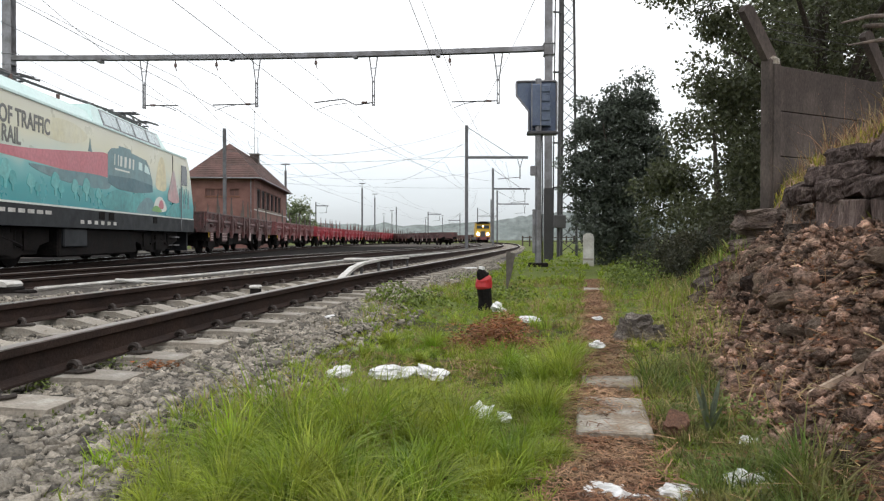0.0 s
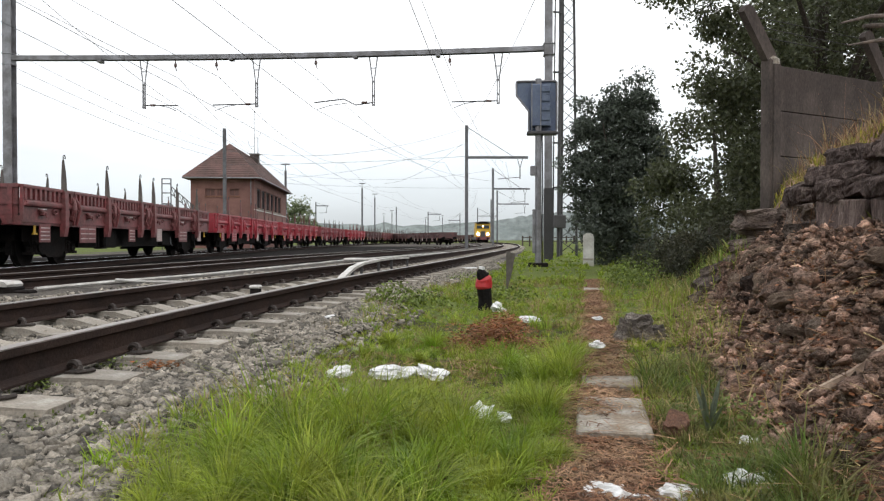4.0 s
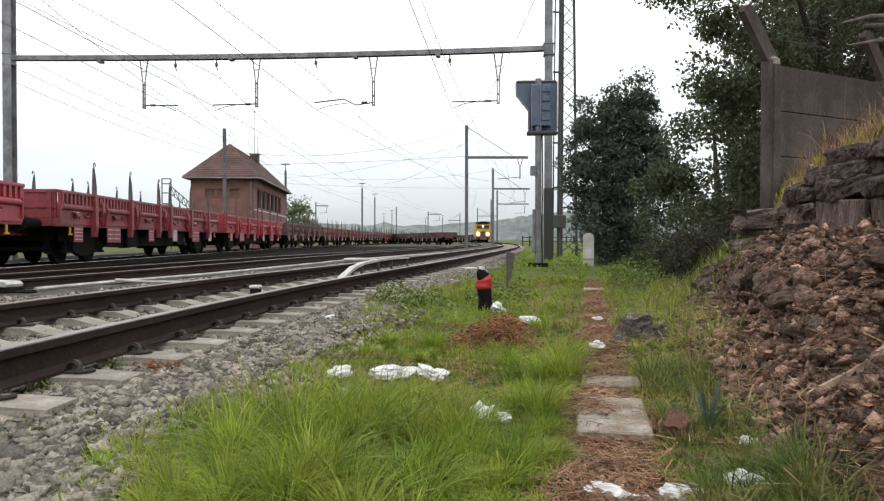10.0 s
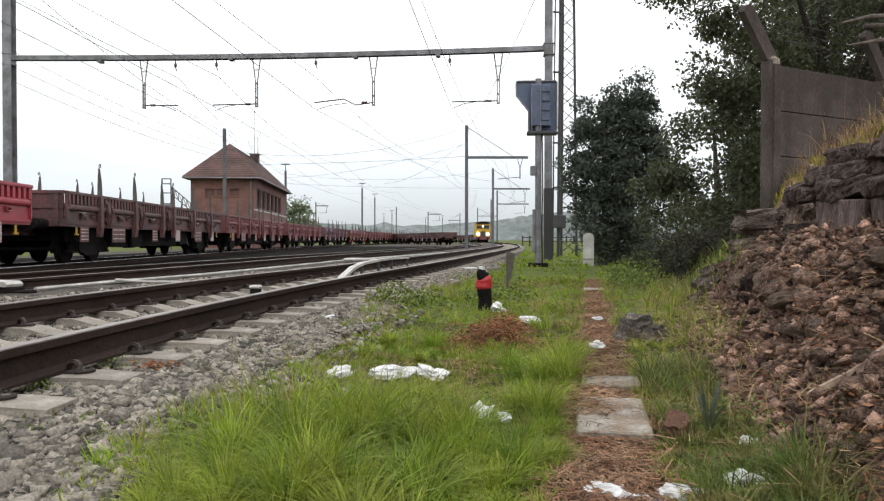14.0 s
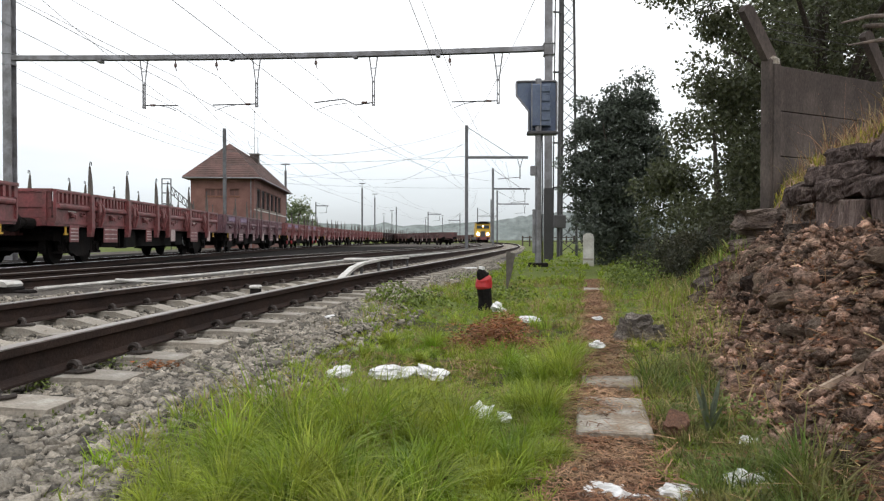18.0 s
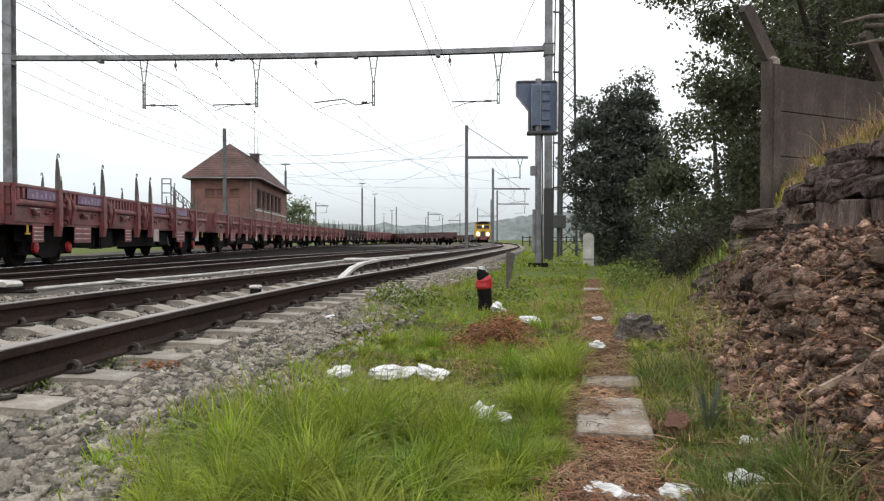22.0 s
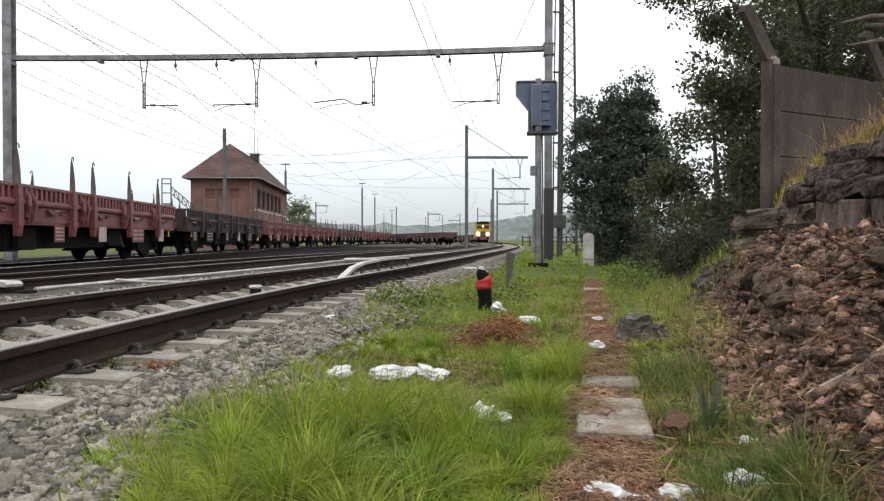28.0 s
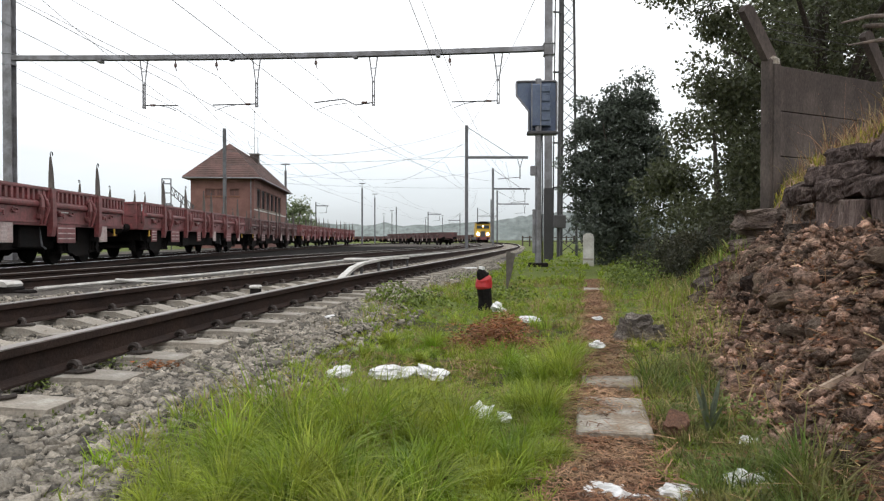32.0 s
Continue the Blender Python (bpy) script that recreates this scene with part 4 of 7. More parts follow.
def overhead_wire(points, sag, height, name="overhead_wire", label="thin overhead contact wire with its carrying wire and hangers"):
    """A contact wire, the wire that carries it and the hangers between, from support to support."""
    w = thing(name, None, label, "overhead wire", "overhead wires")
    bm, carry, hang = bmesh.new(), bmesh.new(), bmesh.new()
    top = []
    for (xa, ya), (xb, yb) in zip(points, points[1:]):
        n = 9
        for k in range(n):
            u = k / n
            p = Vector((xa + (xb - xa) * u, ya + (yb - ya) * u, height + 1.25 - sag * 4 * u * (1 - u)))
            top.append(p)
            if k and k % 2 == 0:
                strut(hang, (p.x, p.y, height), p, 0.0025)
    top.append(Vector((points[-1][0], points[-1][1], height + 1.25)))
    part("contact_wire", add_tube(bm, [(x, y, height) for x, y in points], 0, 5, [0.004 if y < 0 else 0.0092 for x, y in points]), M["wire"], w)
    part("carrying_wire", add_tube(carry, top, 0, 5, [0.004 if p.y < 20 else 0.0085 for p in top]), M["wire"], w)
    part("hanger", hang, M["wire"], w)


overhead_wire([(-4.5, -30), (0.35, 28.1), (5.2, 60), (9.3, 94), (10.8, 136), (8, 190), (2, 260)], 0.85, 5.86)
overhead_wire([(-8.4, -30), (-4.9, 28.4), (0.2, 60), (4.5, 94), (5, 136), (1, 200)], 0.85, 5.84)
overhead_wire([(-10.5, -30), (-8.65, 28.6), (-8.2, 61), (-5.9, 97), (-2, 140), (0, 220)], 0.85, 5.86)
overhead_wire([(-9.9, -30), (-10.25, 28.7), (-12.6, 61), (-11.3, 100), (-9, 140), (-4, 220)], 0.85, 5.84)


def span_wire(a, b, sag=0.3, r=0.012):
    w = thing("span_wire", None, "thin bracing wire strung between masts", "wire", "bracing wires")
    pts = [(a[0] + (b[0] - a[0]) * u, a[1] + (b[1] - a[1]) * u, a[2] + (b[2] - a[2]) * u - sag * 4 * u * (1 - u)) for u in np.linspace(0, 1, 13)]
    part("strand", tube(pts, r, 5), M["wire"], w)


span_wire((2, 60, 8.6), (-20.6, 97, 9.0), 0.6)
span_wire((2, 60, 8.9), (-7.5, 97, 8.2), 0.8)
span_wire((-6, 61, 8.7), (6.5, 94, 8.3), 0.6)
span_wire((2.0, 60, 9.9), (-18, 61, 8.2), 1.2)
span_wire((2.0, 60, 9.7), (4.0, 28, 11), 0.5)
span_wire((-18, 61, 9.7), (-16.9, 29.4, 11.2), 0.6)
span_wire((2.0, 60, 7.6), (-18, 61, 7.0), 0.15)
span_wire((6.5, 94, 7.4), (-20.6, 97, 8.2), 0.2)
span_wire((6.5, 94, 9.7), (-20.6, 97, 9.5), 1.0)
span_wire((-18, 61, 9.8), (-20.6, 97, 9.8), 0.5)
span_wire((2, 60, 9.9), (6.5, 94, 9.9), 0.4)
for k in range(4):
    span_wire((-17.4, 29.4, 8.9 - 0.7 * k), (-15.0 + 0.3 * k, -20, 10.2 - 0.7 * k), 0.4, 0.0105)
for k in range(3):
    span_wire((-18, 61, 8.5 - 0.5 * k), (-17.3, 29.5, 8.4 - 0.6 * k), 0.35, 0.0105)

# ---- signal seen from its back ----
signal = thing("railway_signal", pose(2.85, 21.8, 0, 0, 0, -4), "blue-grey railway signal seen from behind on a grey pole", "signal")
part("base_plate", box(-0.28, 0.28, -0.22, 0.22, 0.0, 0.12, 0.02), M["black"], signal)
part("pole", add_tube(bmesh.new(), [(0, 0, 0.1), (0, 0, 5.55)], 0.095, 12), M["galv"], signal)
PLATE = [(-0.62, 5.50), (0.52, 5.50), (0.54, 5.46), (0.54, 4.06), (0.50, 4.0), (-0.26, 4.0), (-0.28, 4.05), (-0.28, 4.62), (-0.64, 5.08), (-0.65, 5.46)]
part("background_plate", prism(PLATE, 0.10, 0.16), M["signal_blue"], signal)
bm = bmesh.new()
for (xa, za), (xb, zb) in zip(PLATE, PLATE[1:] + PLATE[:1]):
    strut(bm, (xa, 0.08, za), (xb, 0.08, zb), 0.03)
part("plate_rim", bm, M["galv"], signal)
bm = box(-0.22, 0.36, -0.12, 0.10, 4.15, 5.38, 0.02)
part("lamp_case", bm, M["signal_blue"], signal)
for i, z in enumerate((4.30, 4.58, 4.86, 5.14)):
    part("lamp_cover", box(0.08, 0.34, -0.15, -0.12, z, z + 0.2, 0.02), M["signal_blue"], signal)
part("ladder_rail", tube([(-0.2, -0.12, 4.0), (-0.2, -0.12, 5.4)], 0.018, 6), M["galv"], signal)
part("ladder_rail", tube([(0.06, -0.13, 4.0), (0.06, -0.13, 5.4)], 0.018, 6), M["galv"], signal)
part("signal_shelf", box(-0.34, 0.56, -0.16, 0.2, 3.9, 3.99, 0.02), M["dark_steel"], signal)
part("junction_box", box(-0.24, -0.06, -0.12, 0.06, 2.7, 2.98, 0.02), M["galv"], signal)
part("cable_duct", box(-0.17, -0.09, -0.06, 0.04, 0.4, 1.7, 0.01), M["galv"], signal)
part("cable", tube([(0.11, 0, 4.0), (0.13, 0, 2.5), (0.11, 0, 1.2), (0.12, 0, 0.1)], 0.02, 6), M["black"], signal)

# ---- lattice radio mast ----
tower = thing("lattice_mast", pose(5.86, 35, 0, 0, 0, 12), "tall slender lattice radio mast of dark steel", "mast")
CORNERS = [(-0.46, -0.3), (0.46, -0.3), (0.0, 0.5)]
TH = 16.0


def leg_at(i, z):
    u = 1 - 0.38 * z / TH
    return Vector((CORNERS[i][0] * u, CORNERS[i][1] * u, z))


for i in range(3):
    part("leg", tube([leg_at(i, -0.1), leg_at(i, TH)], 0.085 if i == 0 else 0.06, 6), M["dark_steel"], tower)
brace_z = np.arange(0.2, TH - 0.6, 0.62)
for i, j in ((0, 1), (1, 2), (2, 0)):
    for k, z in enumerate(brace_z):
        a, b = (i, j) if k % 2 else (j, i)
        part("brace", tube([leg_at(a, z), leg_at(b, z + 0.62)], 0.021, 4), M["dark_steel"], tower)
part("feeder_cable", tube([(-0.75, -0.35, 0), (-0.72, -0.35, 5), (-0.62, -0.3, 13)], 0.03, 6), M["black"], tower)
part("equipment_box", box(-0.75, -0.2, -0.62, -0.3, 1.35, 1.95, 0.02), M["dark_steel"], tower)
for z in (3.2, 5.3, 8.6, 11.4):
    part("climbing_bracket", box(-0.75, -0.3, -0.36, -0.3, z, z + 0.08), M["dark_steel"], tower)

post = thing("marker_post", pose(4.42, 22.2, 0, 0, 0, -8), "pale grey concrete marker post with a rounded top", "post")
part("post_body", prism([(-0.155, -0.05), (0.155, -0.05), (0.155, 0.22), (0.155, 0.88), (0.13, 0.96), (0.06, 1.0), (-0.06, 1.0), (-0.13, 0.96), (-0.155, 0.88), (-0.155, 0.22)], -0.11, 0.11), M["white_paint"], post)
part("post_collar", box(-0.165, 0.165, -0.12, 0.12, 0.18, 0.24), M["slab"], post)

# ---- brick signal cabin ----
CW, CL, EAVE, RIDGE = 5.9, 23.0, 6.62, 10.35
cabin = thing("signal_cabin", pose(-17.85, 70, 0, 0, 0, 4.6), "two-storey red brick signal cabin with a hipped tiled roof", "building")
WT = 0.35


def wall_with_holes(name, length, holes, m):
    """A brick wall along x with openings cut through it."""
    xs = sorted({0.0, length, *[h[0] for h in holes], *[h[1] for h in holes]})
    zs = sorted({-0.2, EAVE, *[h[2] for h in holes], *[h[3] for h in holes]})
    bm = bmesh.new()
    for xa, xb in zip(xs, xs[1:]):
        for za, zb in zip(zs, zs[1:]):
            if not any(h[0] <= xa and xb <= h[1] and h[2] <= za and zb <= h[3] for h in holes):
                add_box(bm, xa, xb, 0, WT, za, zb)
    bmesh.ops.transform(bm, matrix=m, verts=bm.verts)
    wall = part(name, bm, M["brick"], cabin)
    for xa, xb, za, zb in holes:
        front = name == "front_wall"
        win = part("window", bmesh_frame(xa, xb, za, zb, m), M["brick"] if front else M["dark_steel"], wall)
        b = box(xa + 0.06, xb - 0.06, 0.18, 0.2, za + 0.06, zb - 0.06)
        bmesh.ops.transform(b, matrix=m, verts=b.verts)
        part("pane", b, M["shutter"] if front else M["glass"], win, "closed brown shutter" if front else "")
        b = box(xa - 0.06, xb + 0.06, -0.08, 0.1, za - 0.09, za)
        bmesh.ops.transform(b, matrix=m, verts=b.verts)
        part("window_sill", b, M["clay"] if front else M["slab"], win)
    return wall


def bmesh_frame(xa, xb, za, zb, m):
    bm = box(xa, xa + 0.07, 0.12, 0.22, za, zb)
    add_box(bm, xb - 0.07, xb, 0.12, 0.22, za, zb)
    add_box(bm, xa + 0.07, xb - 0.07, 0.12, 0.22, za, za + 0.07)
    add_box(bm, xa + 0.07, xb - 0.07, 0.12, 0.22, zb - 0.07, zb)
    add_box(bm, (xa + xb) / 2 - 0.03, (xa + xb) / 2 + 0.03, 0.13, 0.21, za + 0.07, zb - 0.07)
    bmesh.ops.transform(bm, matrix=m, verts=bm.verts)
    return bm


wall_with_holes("front_wall", CW, [(1.35, 2.25, 4.95, 5.65), (2.35, 2.95, 4.95, 5.65), (3.55, 4.5, 4.95, 5.65)], Matrix.Translation((-CW, 0, 0)))
wall_with_holes("back_wall", CW, [], Matrix.Translation((-CW, CL - WT, 0)))
side_m = Matrix.Translation((0, WT, 0)) @ Matrix.Rotation(math.pi / 2, 4, "Z")
wall_with_holes("track_wall", CL - 2 * WT, [(1.2 + 2.9 * i, 3.5 + 2.9 * i, 3.9, 5.8) for i in range(6)] + [(2.2 + 5.6 * i, 3.6 + 5.6 * i, 1.0, 2.3) for i in range(3)], side_m)
wall_with_holes("rear_wall", CL - 2 * WT, [], Matrix.Translation((-CW + WT, WT, 0)) @ Matrix.Rotation(math.pi / 2, 4, "Z"))
part("string_course", box(-0.02, 0.06, -0.02, CL, 3.62, 3.74), M["white_paint"], cabin)
bm = bmesh.new()
o = 0.62
corners = [(-CW - o, -o), (o, -o), (o, CL + o), (-CW - o, CL + o)]
va = [bm.verts.new((x, y, EAVE - 0.05)) for x, y in corners]
vb = [bm.verts.new((x, y, EAVE + 0.14)) for x, y in corners]
ra = [bm.verts.new((-CW / 2, 3.3, RIDGE)), bm.verts.new((-CW / 2, CL - 3.3, RIDGE))]
bm.faces.new(va[::-1])
for k in range(4):
    bm.faces.new((va[k], va[(k + 1) % 4], vb[(k + 1) % 4], vb[k]))
bm.faces.new((vb[0], vb[1], ra[0]))
bm.faces.new((vb[1], vb[2], ra[1], ra[0]))
bm.faces.new((vb[2], vb[3], ra[1]))
bm.faces.new((vb[3], vb[0], ra[0], ra[1]))
roof = part("roof", bm, M["roof_tile"], cabin)
# tile courses, each a thin lapped strip round the hips
for k in range(17):
    u = (k + 0.5) / 18
    z = EAVE + 0.14 + (RIDGE - EAVE - 0.14) * u
    xa, xb = -CW - o + (CW / 2 + o) * u, o - (CW / 2 + o) * u
    ya, yb = -o + (3.3 + o) * u, CL + o - (3.3 + o) * u
    bm = bmesh.new()
    for (p, q) in (((xa, ya), (xb, ya)), ((xb, ya), (xb, yb))):
        add_tube(bm, [(p[0], p[1], z + 0.01), (q[0], q[1], z + 0.01)], 0.035, 4)
    part("tile_course", bm, M["roof_tile"], roof)
part("gutter", add_tube(add_tube(bmesh.new(), [(-CW - o, -o - 0.06, EAVE), (o, -o - 0.06, EAVE)], 0.08, 6), [(o + 0.06, -o, EAVE), (o + 0.06, CL + o, EAVE)], 0.08, 6), M["galv"], cabin)
part("downpipe", tube([(-0.3, -0.1, EAVE - 0.1), (-0.3, -0.08, 0)], 0.05, 6), M["galv"], cabin)
chim = part("chimney", box(-CW / 2 + 0.1, -CW / 2 + 1.0, 14.0, 15.0, 9.2, 10.5, 0.03), M["fence_concrete"], cabin)
part("chimney_cap", box(-CW / 2, -CW / 2 + 1.1, 13.9, 15.1, 10.5, 10.6), M["slab"], chim)
aer = part("aerial", tube([(-CW / 2 + 1.4, 9.2, 10.0), (-CW / 2 + 1.4, 9.2, 14.6)], 0.03, 6), M["dark_steel"], cabin)
for z, l in ((14.2, 0.7), (12.2, 0.7), (11.3, -0.7)):
    part("aerial_arm", tube([(-CW / 2 + 1.4, 9.2, z - 0.5), (-CW / 2 + 1.4 + l * 0.7, 9.2, z - 0.45), (-CW / 2 + 1.4 + l, 9.2, z + 0.2)], 0.022, 5), M["dark_steel"], aer)
part("aerial", tube([(-CW / 2 + 1.75, 9.4, 10.0), (-CW / 2 + 1.75, 9.4, 11.8)], 0.035, 6), M["dark_steel"], cabin)

# ---- stored lattice frame behind the train ----
frame_thing = thing("loading_gauge", pose(-18.2, 48, 0.25, 0, 0, 5), "weathered steel lattice frame standing behind the train", "steel frame")
bm = bmesh.new()
for x in (-0.05, 0.52):
    add_box(bm, x - 0.03, x + 0.03, -0.03, 0.03, -0.1, 4.55)
for z in (2.9, 3.6, 4.2, 4.52):
    add_box(bm, -0.05, 0.52, -0.03, 0.03, z - 0.03, z + 0.03)
part("upright_frame", bm, M["dark_steel"], frame_thing)
bm = bmesh.new()
for k in range(6):
    a, b = (0.5 + 0.25 * k, 4.05 - 0.22 * k), (0.75 + 0.25 * k, 3.83 - 0.22 * k)
    strut(bm, (a[0], 0, a[1]), (b[0], 0, b[1]), 0.03)
    strut(bm, (a[0], 0, a[1] - 0.5), (b[0], 0, b[1] - 0.45), 0.03)
    strut(bm, (a[0], 0, a[1]), (b[0], 0, b[1] - 0.45), 0.02)
    strut(bm, (a[0], 0, a[1] - 0.5), (a[0], 0, a[1]), 0.02)
part("lattice_boom", bm, M["dark_steel"], frame_thing)
part("prop", tube([(1.9, 0, -0.1), (1.9, 0, 2.8)], 0.05, 6), M["dark_steel"], frame_thing)
part("float_box", box(-0.1, 0.6, -0.25, 0.25, 2.3, 2.85, 0.03), M["galv"], frame_thing)

# ---- electric locomotive at the head of the train ----
loco = thing("electric_locomotive", None, "turquoise and cream electric locomotive with a painted freight mural", "locomotive")
LH = 9.1


def flank(outline, x0, x1):
    """An outline in y and z, drawn out across the vehicle from x0 to x1."""
    bm = bmesh.new()
    a = [bm.verts.new((x0, y, z)) for y, z in outline]
    b = [bm.verts.new((x1, y, z)) for y, z in outline]
    n = len(outline)
    for k in range(n):
        bm.faces.new((a[k], b[k], b[(k + 1) % n], a[(k + 1) % n]))
    bm.faces.new(a)
    bm.faces.new(b[::-1])
    bmesh.ops.recalc_face_normals(bm, faces=bm.faces)
    return bm


half = [(9.0, 1.45), (9.05, 1.9), (8.9, 2.35), (8.45, 3.45), (8.2, 3.78), (8.0, 3.85)]
bm = flank(half + [(-y, z) for y, z in half[::-1]], -1.48, 1.48)
body = part("body", bm, M["cream"], loco)
bm = flank([(9.0, 0.95), (9.1, 1.15), (9.05, 1.46), (-9.05, 1.46), (-9.1, 1.15), (-9.0, 0.95)], -1.49, 1.49)
part("sill", bm, M["loco_grey"], loco, "dark grey lower sill with lettering")
roof_z = [(5.9, 3.85), (5.35, 4.42), (-0.5, 4.42), (-0.7, 3.85)]
for ring in (roof_z, [(-0.7, 3.85), (-0.75, 4.2), (-6.6, 4.2), (-7.2, 3.85)]):
    bm = flank(ring, -1.40, 1.40)
    for v in bm.verts:
        if v.co.z > 4:
            v.co.x *= 0.86
    part("roof_cowl", bm, M["pale_teal"], loco)
# hatches with silver frames on the sloping roof sides
for sgn in (1, -1):
    for k in range(4):
        ya = 0.0 + 1.3 * k
        m = Matrix.Translation((sgn * 1.302, ya + 0.65, 4.135)) @ Matrix.Rotation(sgn * math.atan2(0.57, 0.196), 4, "Y")
        hatch = part("roof_hatch", box(-0.25, 0.25, -0.60, 0.60, -0.01, 0.02, 0.006), M["galv"], loco, "silver framed roof hatch")
        hatch.matrix_basis = m
        part("hatch_grille", box(-0.20, 0.20, -0.54, 0.54, 0.02, 0.026), M["hatch_glass"], hatch)
for sgn in (1, -1):
    dome = flank([(sgn * 5.8, 3.84), (sgn * 5.8, 4.02), (sgn * 7.2, 3.98), (sgn * 7.9, 3.86), (sgn * 7.95, 3.84)], -1.3, 1.3)
    for v in dome.verts:
        if v.co.z > 3.9:
            v.co.x *= 0.8
    part("cab_roof", dome, M["pale_teal"], loco)
part("roof_gutter", box(-1.51, 1.51, -8.0, 8.0, 3.80, 3.86), M["pale_teal"], loco)


def mural(name, pts, material, proud):
    """A painted field on both flanks; pts are metres from the rear end and heights."""
    for sgn in (1, -1):
        x = sgn * 1.48
        bm = flank([(LH - a, z) for a, z in pts], min(x, x + sgn * proud), max(x, x + sgn * proud))
        part(name, bm, material, body)


def curve(pts, steps=5):
    """A closed outline, rounded through a few points."""
    out, n = [], len(pts)
    for i in range(n):
        p0, p1, p2, p3 = (Vector(pts[(i + q) % n]) for q in (-1, 0, 1, 2))
        for k in range(steps):
            u = k / steps
            p = 0.5 * (2 * p1 + (p2 - p0) * u + (2 * p0 - 5 * p1 + 4 * p2 - p3) * u * u + (3 * p1 - p0 - 3 * p2 + p3) * u**3)
            out.append((p.x, p.y))
    return out


def grove(a, z, w, h, material, proud):
    """A small painted tree: a rounded head on a stem."""
    mural("painted_tree", curve([(a + w, z + 0.45 * h), (a + 0.6 * w, z + 0.9 * h), (a, z + h), (a - 0.7 * w, z + 0.85 * h), (a - w, z + 0.4 * h), (a - 0.3 * w, z + 0.3 * h), (a - 0.2 * w, z), (a + 0.25 * w, z), (a + 0.3 * w, z + 0.3 * h)], 3), material, proud)


mural("yellow_haze", curve([(13.2, 3.2), (12.6, 3.55), (11.3, 3.62), (10.4, 3.4), (11.0, 3.15), (12.2, 3.05)]), M["ochre_pale"], 0.003)
mural("red_field", curve([(17.4, 2.50), (15.6, 2.62), (14, 2.68), (12.5, 2.80), (10.4, 3.0), (9.05, 3.1), (9.0, 2.75), (9.05, 2.42), (11.5, 2.38), (13.2, 2.42), (15.0, 2.46)], 3), M["pink"], 0.004)
mural("far_hills", curve([(13.6, 2.36), (12.0, 2.38), (9.2, 2.42), (9.0, 2.1), (10.8, 2.06), (12.6, 2.16)]), M["slate"], 0.005)
mural("painted_engine", [(9.05, 2.28), (9.02, 3.14), (8.75, 3.30), (8.2, 3.36), (8.15, 3.44), (7.2, 3.44), (7.1, 3.34), (5.75, 3.26), (5.45, 3.05), (5.15, 2.62), (5.1, 2.25), (6.5, 2.12), (8.2, 2.14)], M["slate"], 0.006)
mural("engine_shade", [(9.0, 2.28), (8.98, 2.5), (7.0, 2.56), (5.15, 2.48), (5.1, 2.25), (6.5, 2.12), (8.2, 2.14)], M["deep_slate"], 0.008)
mural("engine_window", [(5.95, 2.86), (5.9, 3.12), (5.6, 3.05), (5.38, 2.82)], M["pale_teal"], 0.009)
mural("engine_window", [(6.5, 2.9), (6.48, 3.14), (6.15, 3.12), (6.15, 2.88)], M["pale_teal"], 0.009)
mural("green_hill", curve([(9.2, 1.55), (8.9, 1.98), (8.2, 2.12), (7.2, 2.05), (6.3, 2.15), (5.6, 1.95), (4.9, 1.55)]), M["teal"], 0.009)
mural("slate_hill", curve([(6.6, 1.52), (6.3, 1.85), (5.6, 2.05), (5.0, 1.9), (4.5, 1.52)]), M["slate"], 0.010)
mural("white_dome", curve([(5.0, 1.66), (4.85, 1.98), (4.4, 2.14), (3.95, 2.05), (3.62, 1.72), (4.3, 1.6)]), M["cream_plain"], 0.011)
mural("red_flower", curve([(4.5, 1.78), (4.35, 2.0), (4.1, 2.02), (3.95, 1.86), (4.1, 1.72)]), M["pink"], 0.013)
mural("green_leaf", curve([(5.2, 1.62), (4.9, 1.8), (4.5, 1.78), (4.2, 1.62)], 3), M["leaf_paint"], 0.014)
mural("teal_hill", curve([(3.6, 1.5), (3.3, 1.78), (2.6, 2.0), (2.0, 1.9), (1.3, 2.05), (0.7, 1.9), (0.5, 1.5)]), M["teal"], 0.018)
mural("pink_peak", curve([(3.45, 2.1), (3.1, 2.75), (2.85, 3.18), (2.65, 3.1), (2.4, 2.6), (2.1, 2.05)], 3), M["rose"], 0.017)
mural("yellow_patch", curve([(4.75, 2.45), (4.6, 3.1), (4.25, 3.52), (3.9, 3.45), (3.65, 2.9), (3.7, 2.4)]), M["ochre"], 0.003)
for k in range(5):
    a, z = 1.95 - 0.28 * k, 1.85 + 0.09 * (k % 2)
    mural("painted_fir", [(a + 0.16, z), (a + 0.06, z + 0.3), (a + 0.1, z + 0.3), (a, z + 0.75), (a - 0.1, z + 0.3), (a - 0.06, z + 0.3), (a - 0.16, z)], M["teal"] if k % 2 else M["slate"], 0.020)
mural("painted_spire", [(10.4, 3.02), (10.32, 3.12), (10.25, 3.38), (10.18, 3.12), (10.1, 3.02)], M["slate"], 0.009)
for a, z, w, h in ((15.9, 1.72, 0.22, 0.5), (14.6, 1.75, 0.24, 0.62), (13.5, 1.7, 0.2, 0.44), (12.3, 1.72, 0.24, 0.56), (11.2, 1.7, 0.22, 0.5), (10.5, 1.68, 0.26, 0.6), (9.7, 1.66, 0.2, 0.42), (16.8, 1.74, 0.2, 0.45)):
    grove(a, z, w, h, M["mint"], 0.009)
    grove(a - 0.3, z - 0.04, w * 0.7, h * 0.7, M["teal"], 0.011)
# plain shapes where the operator's mark stands
for i, wd in enumerate((0.10, 0.10, 0.26, 0.30, 0.26, 0.22)):
    a = 8.55 - (0, 0.28, 0.46, 0.80, 1.18, 1.5)[i]
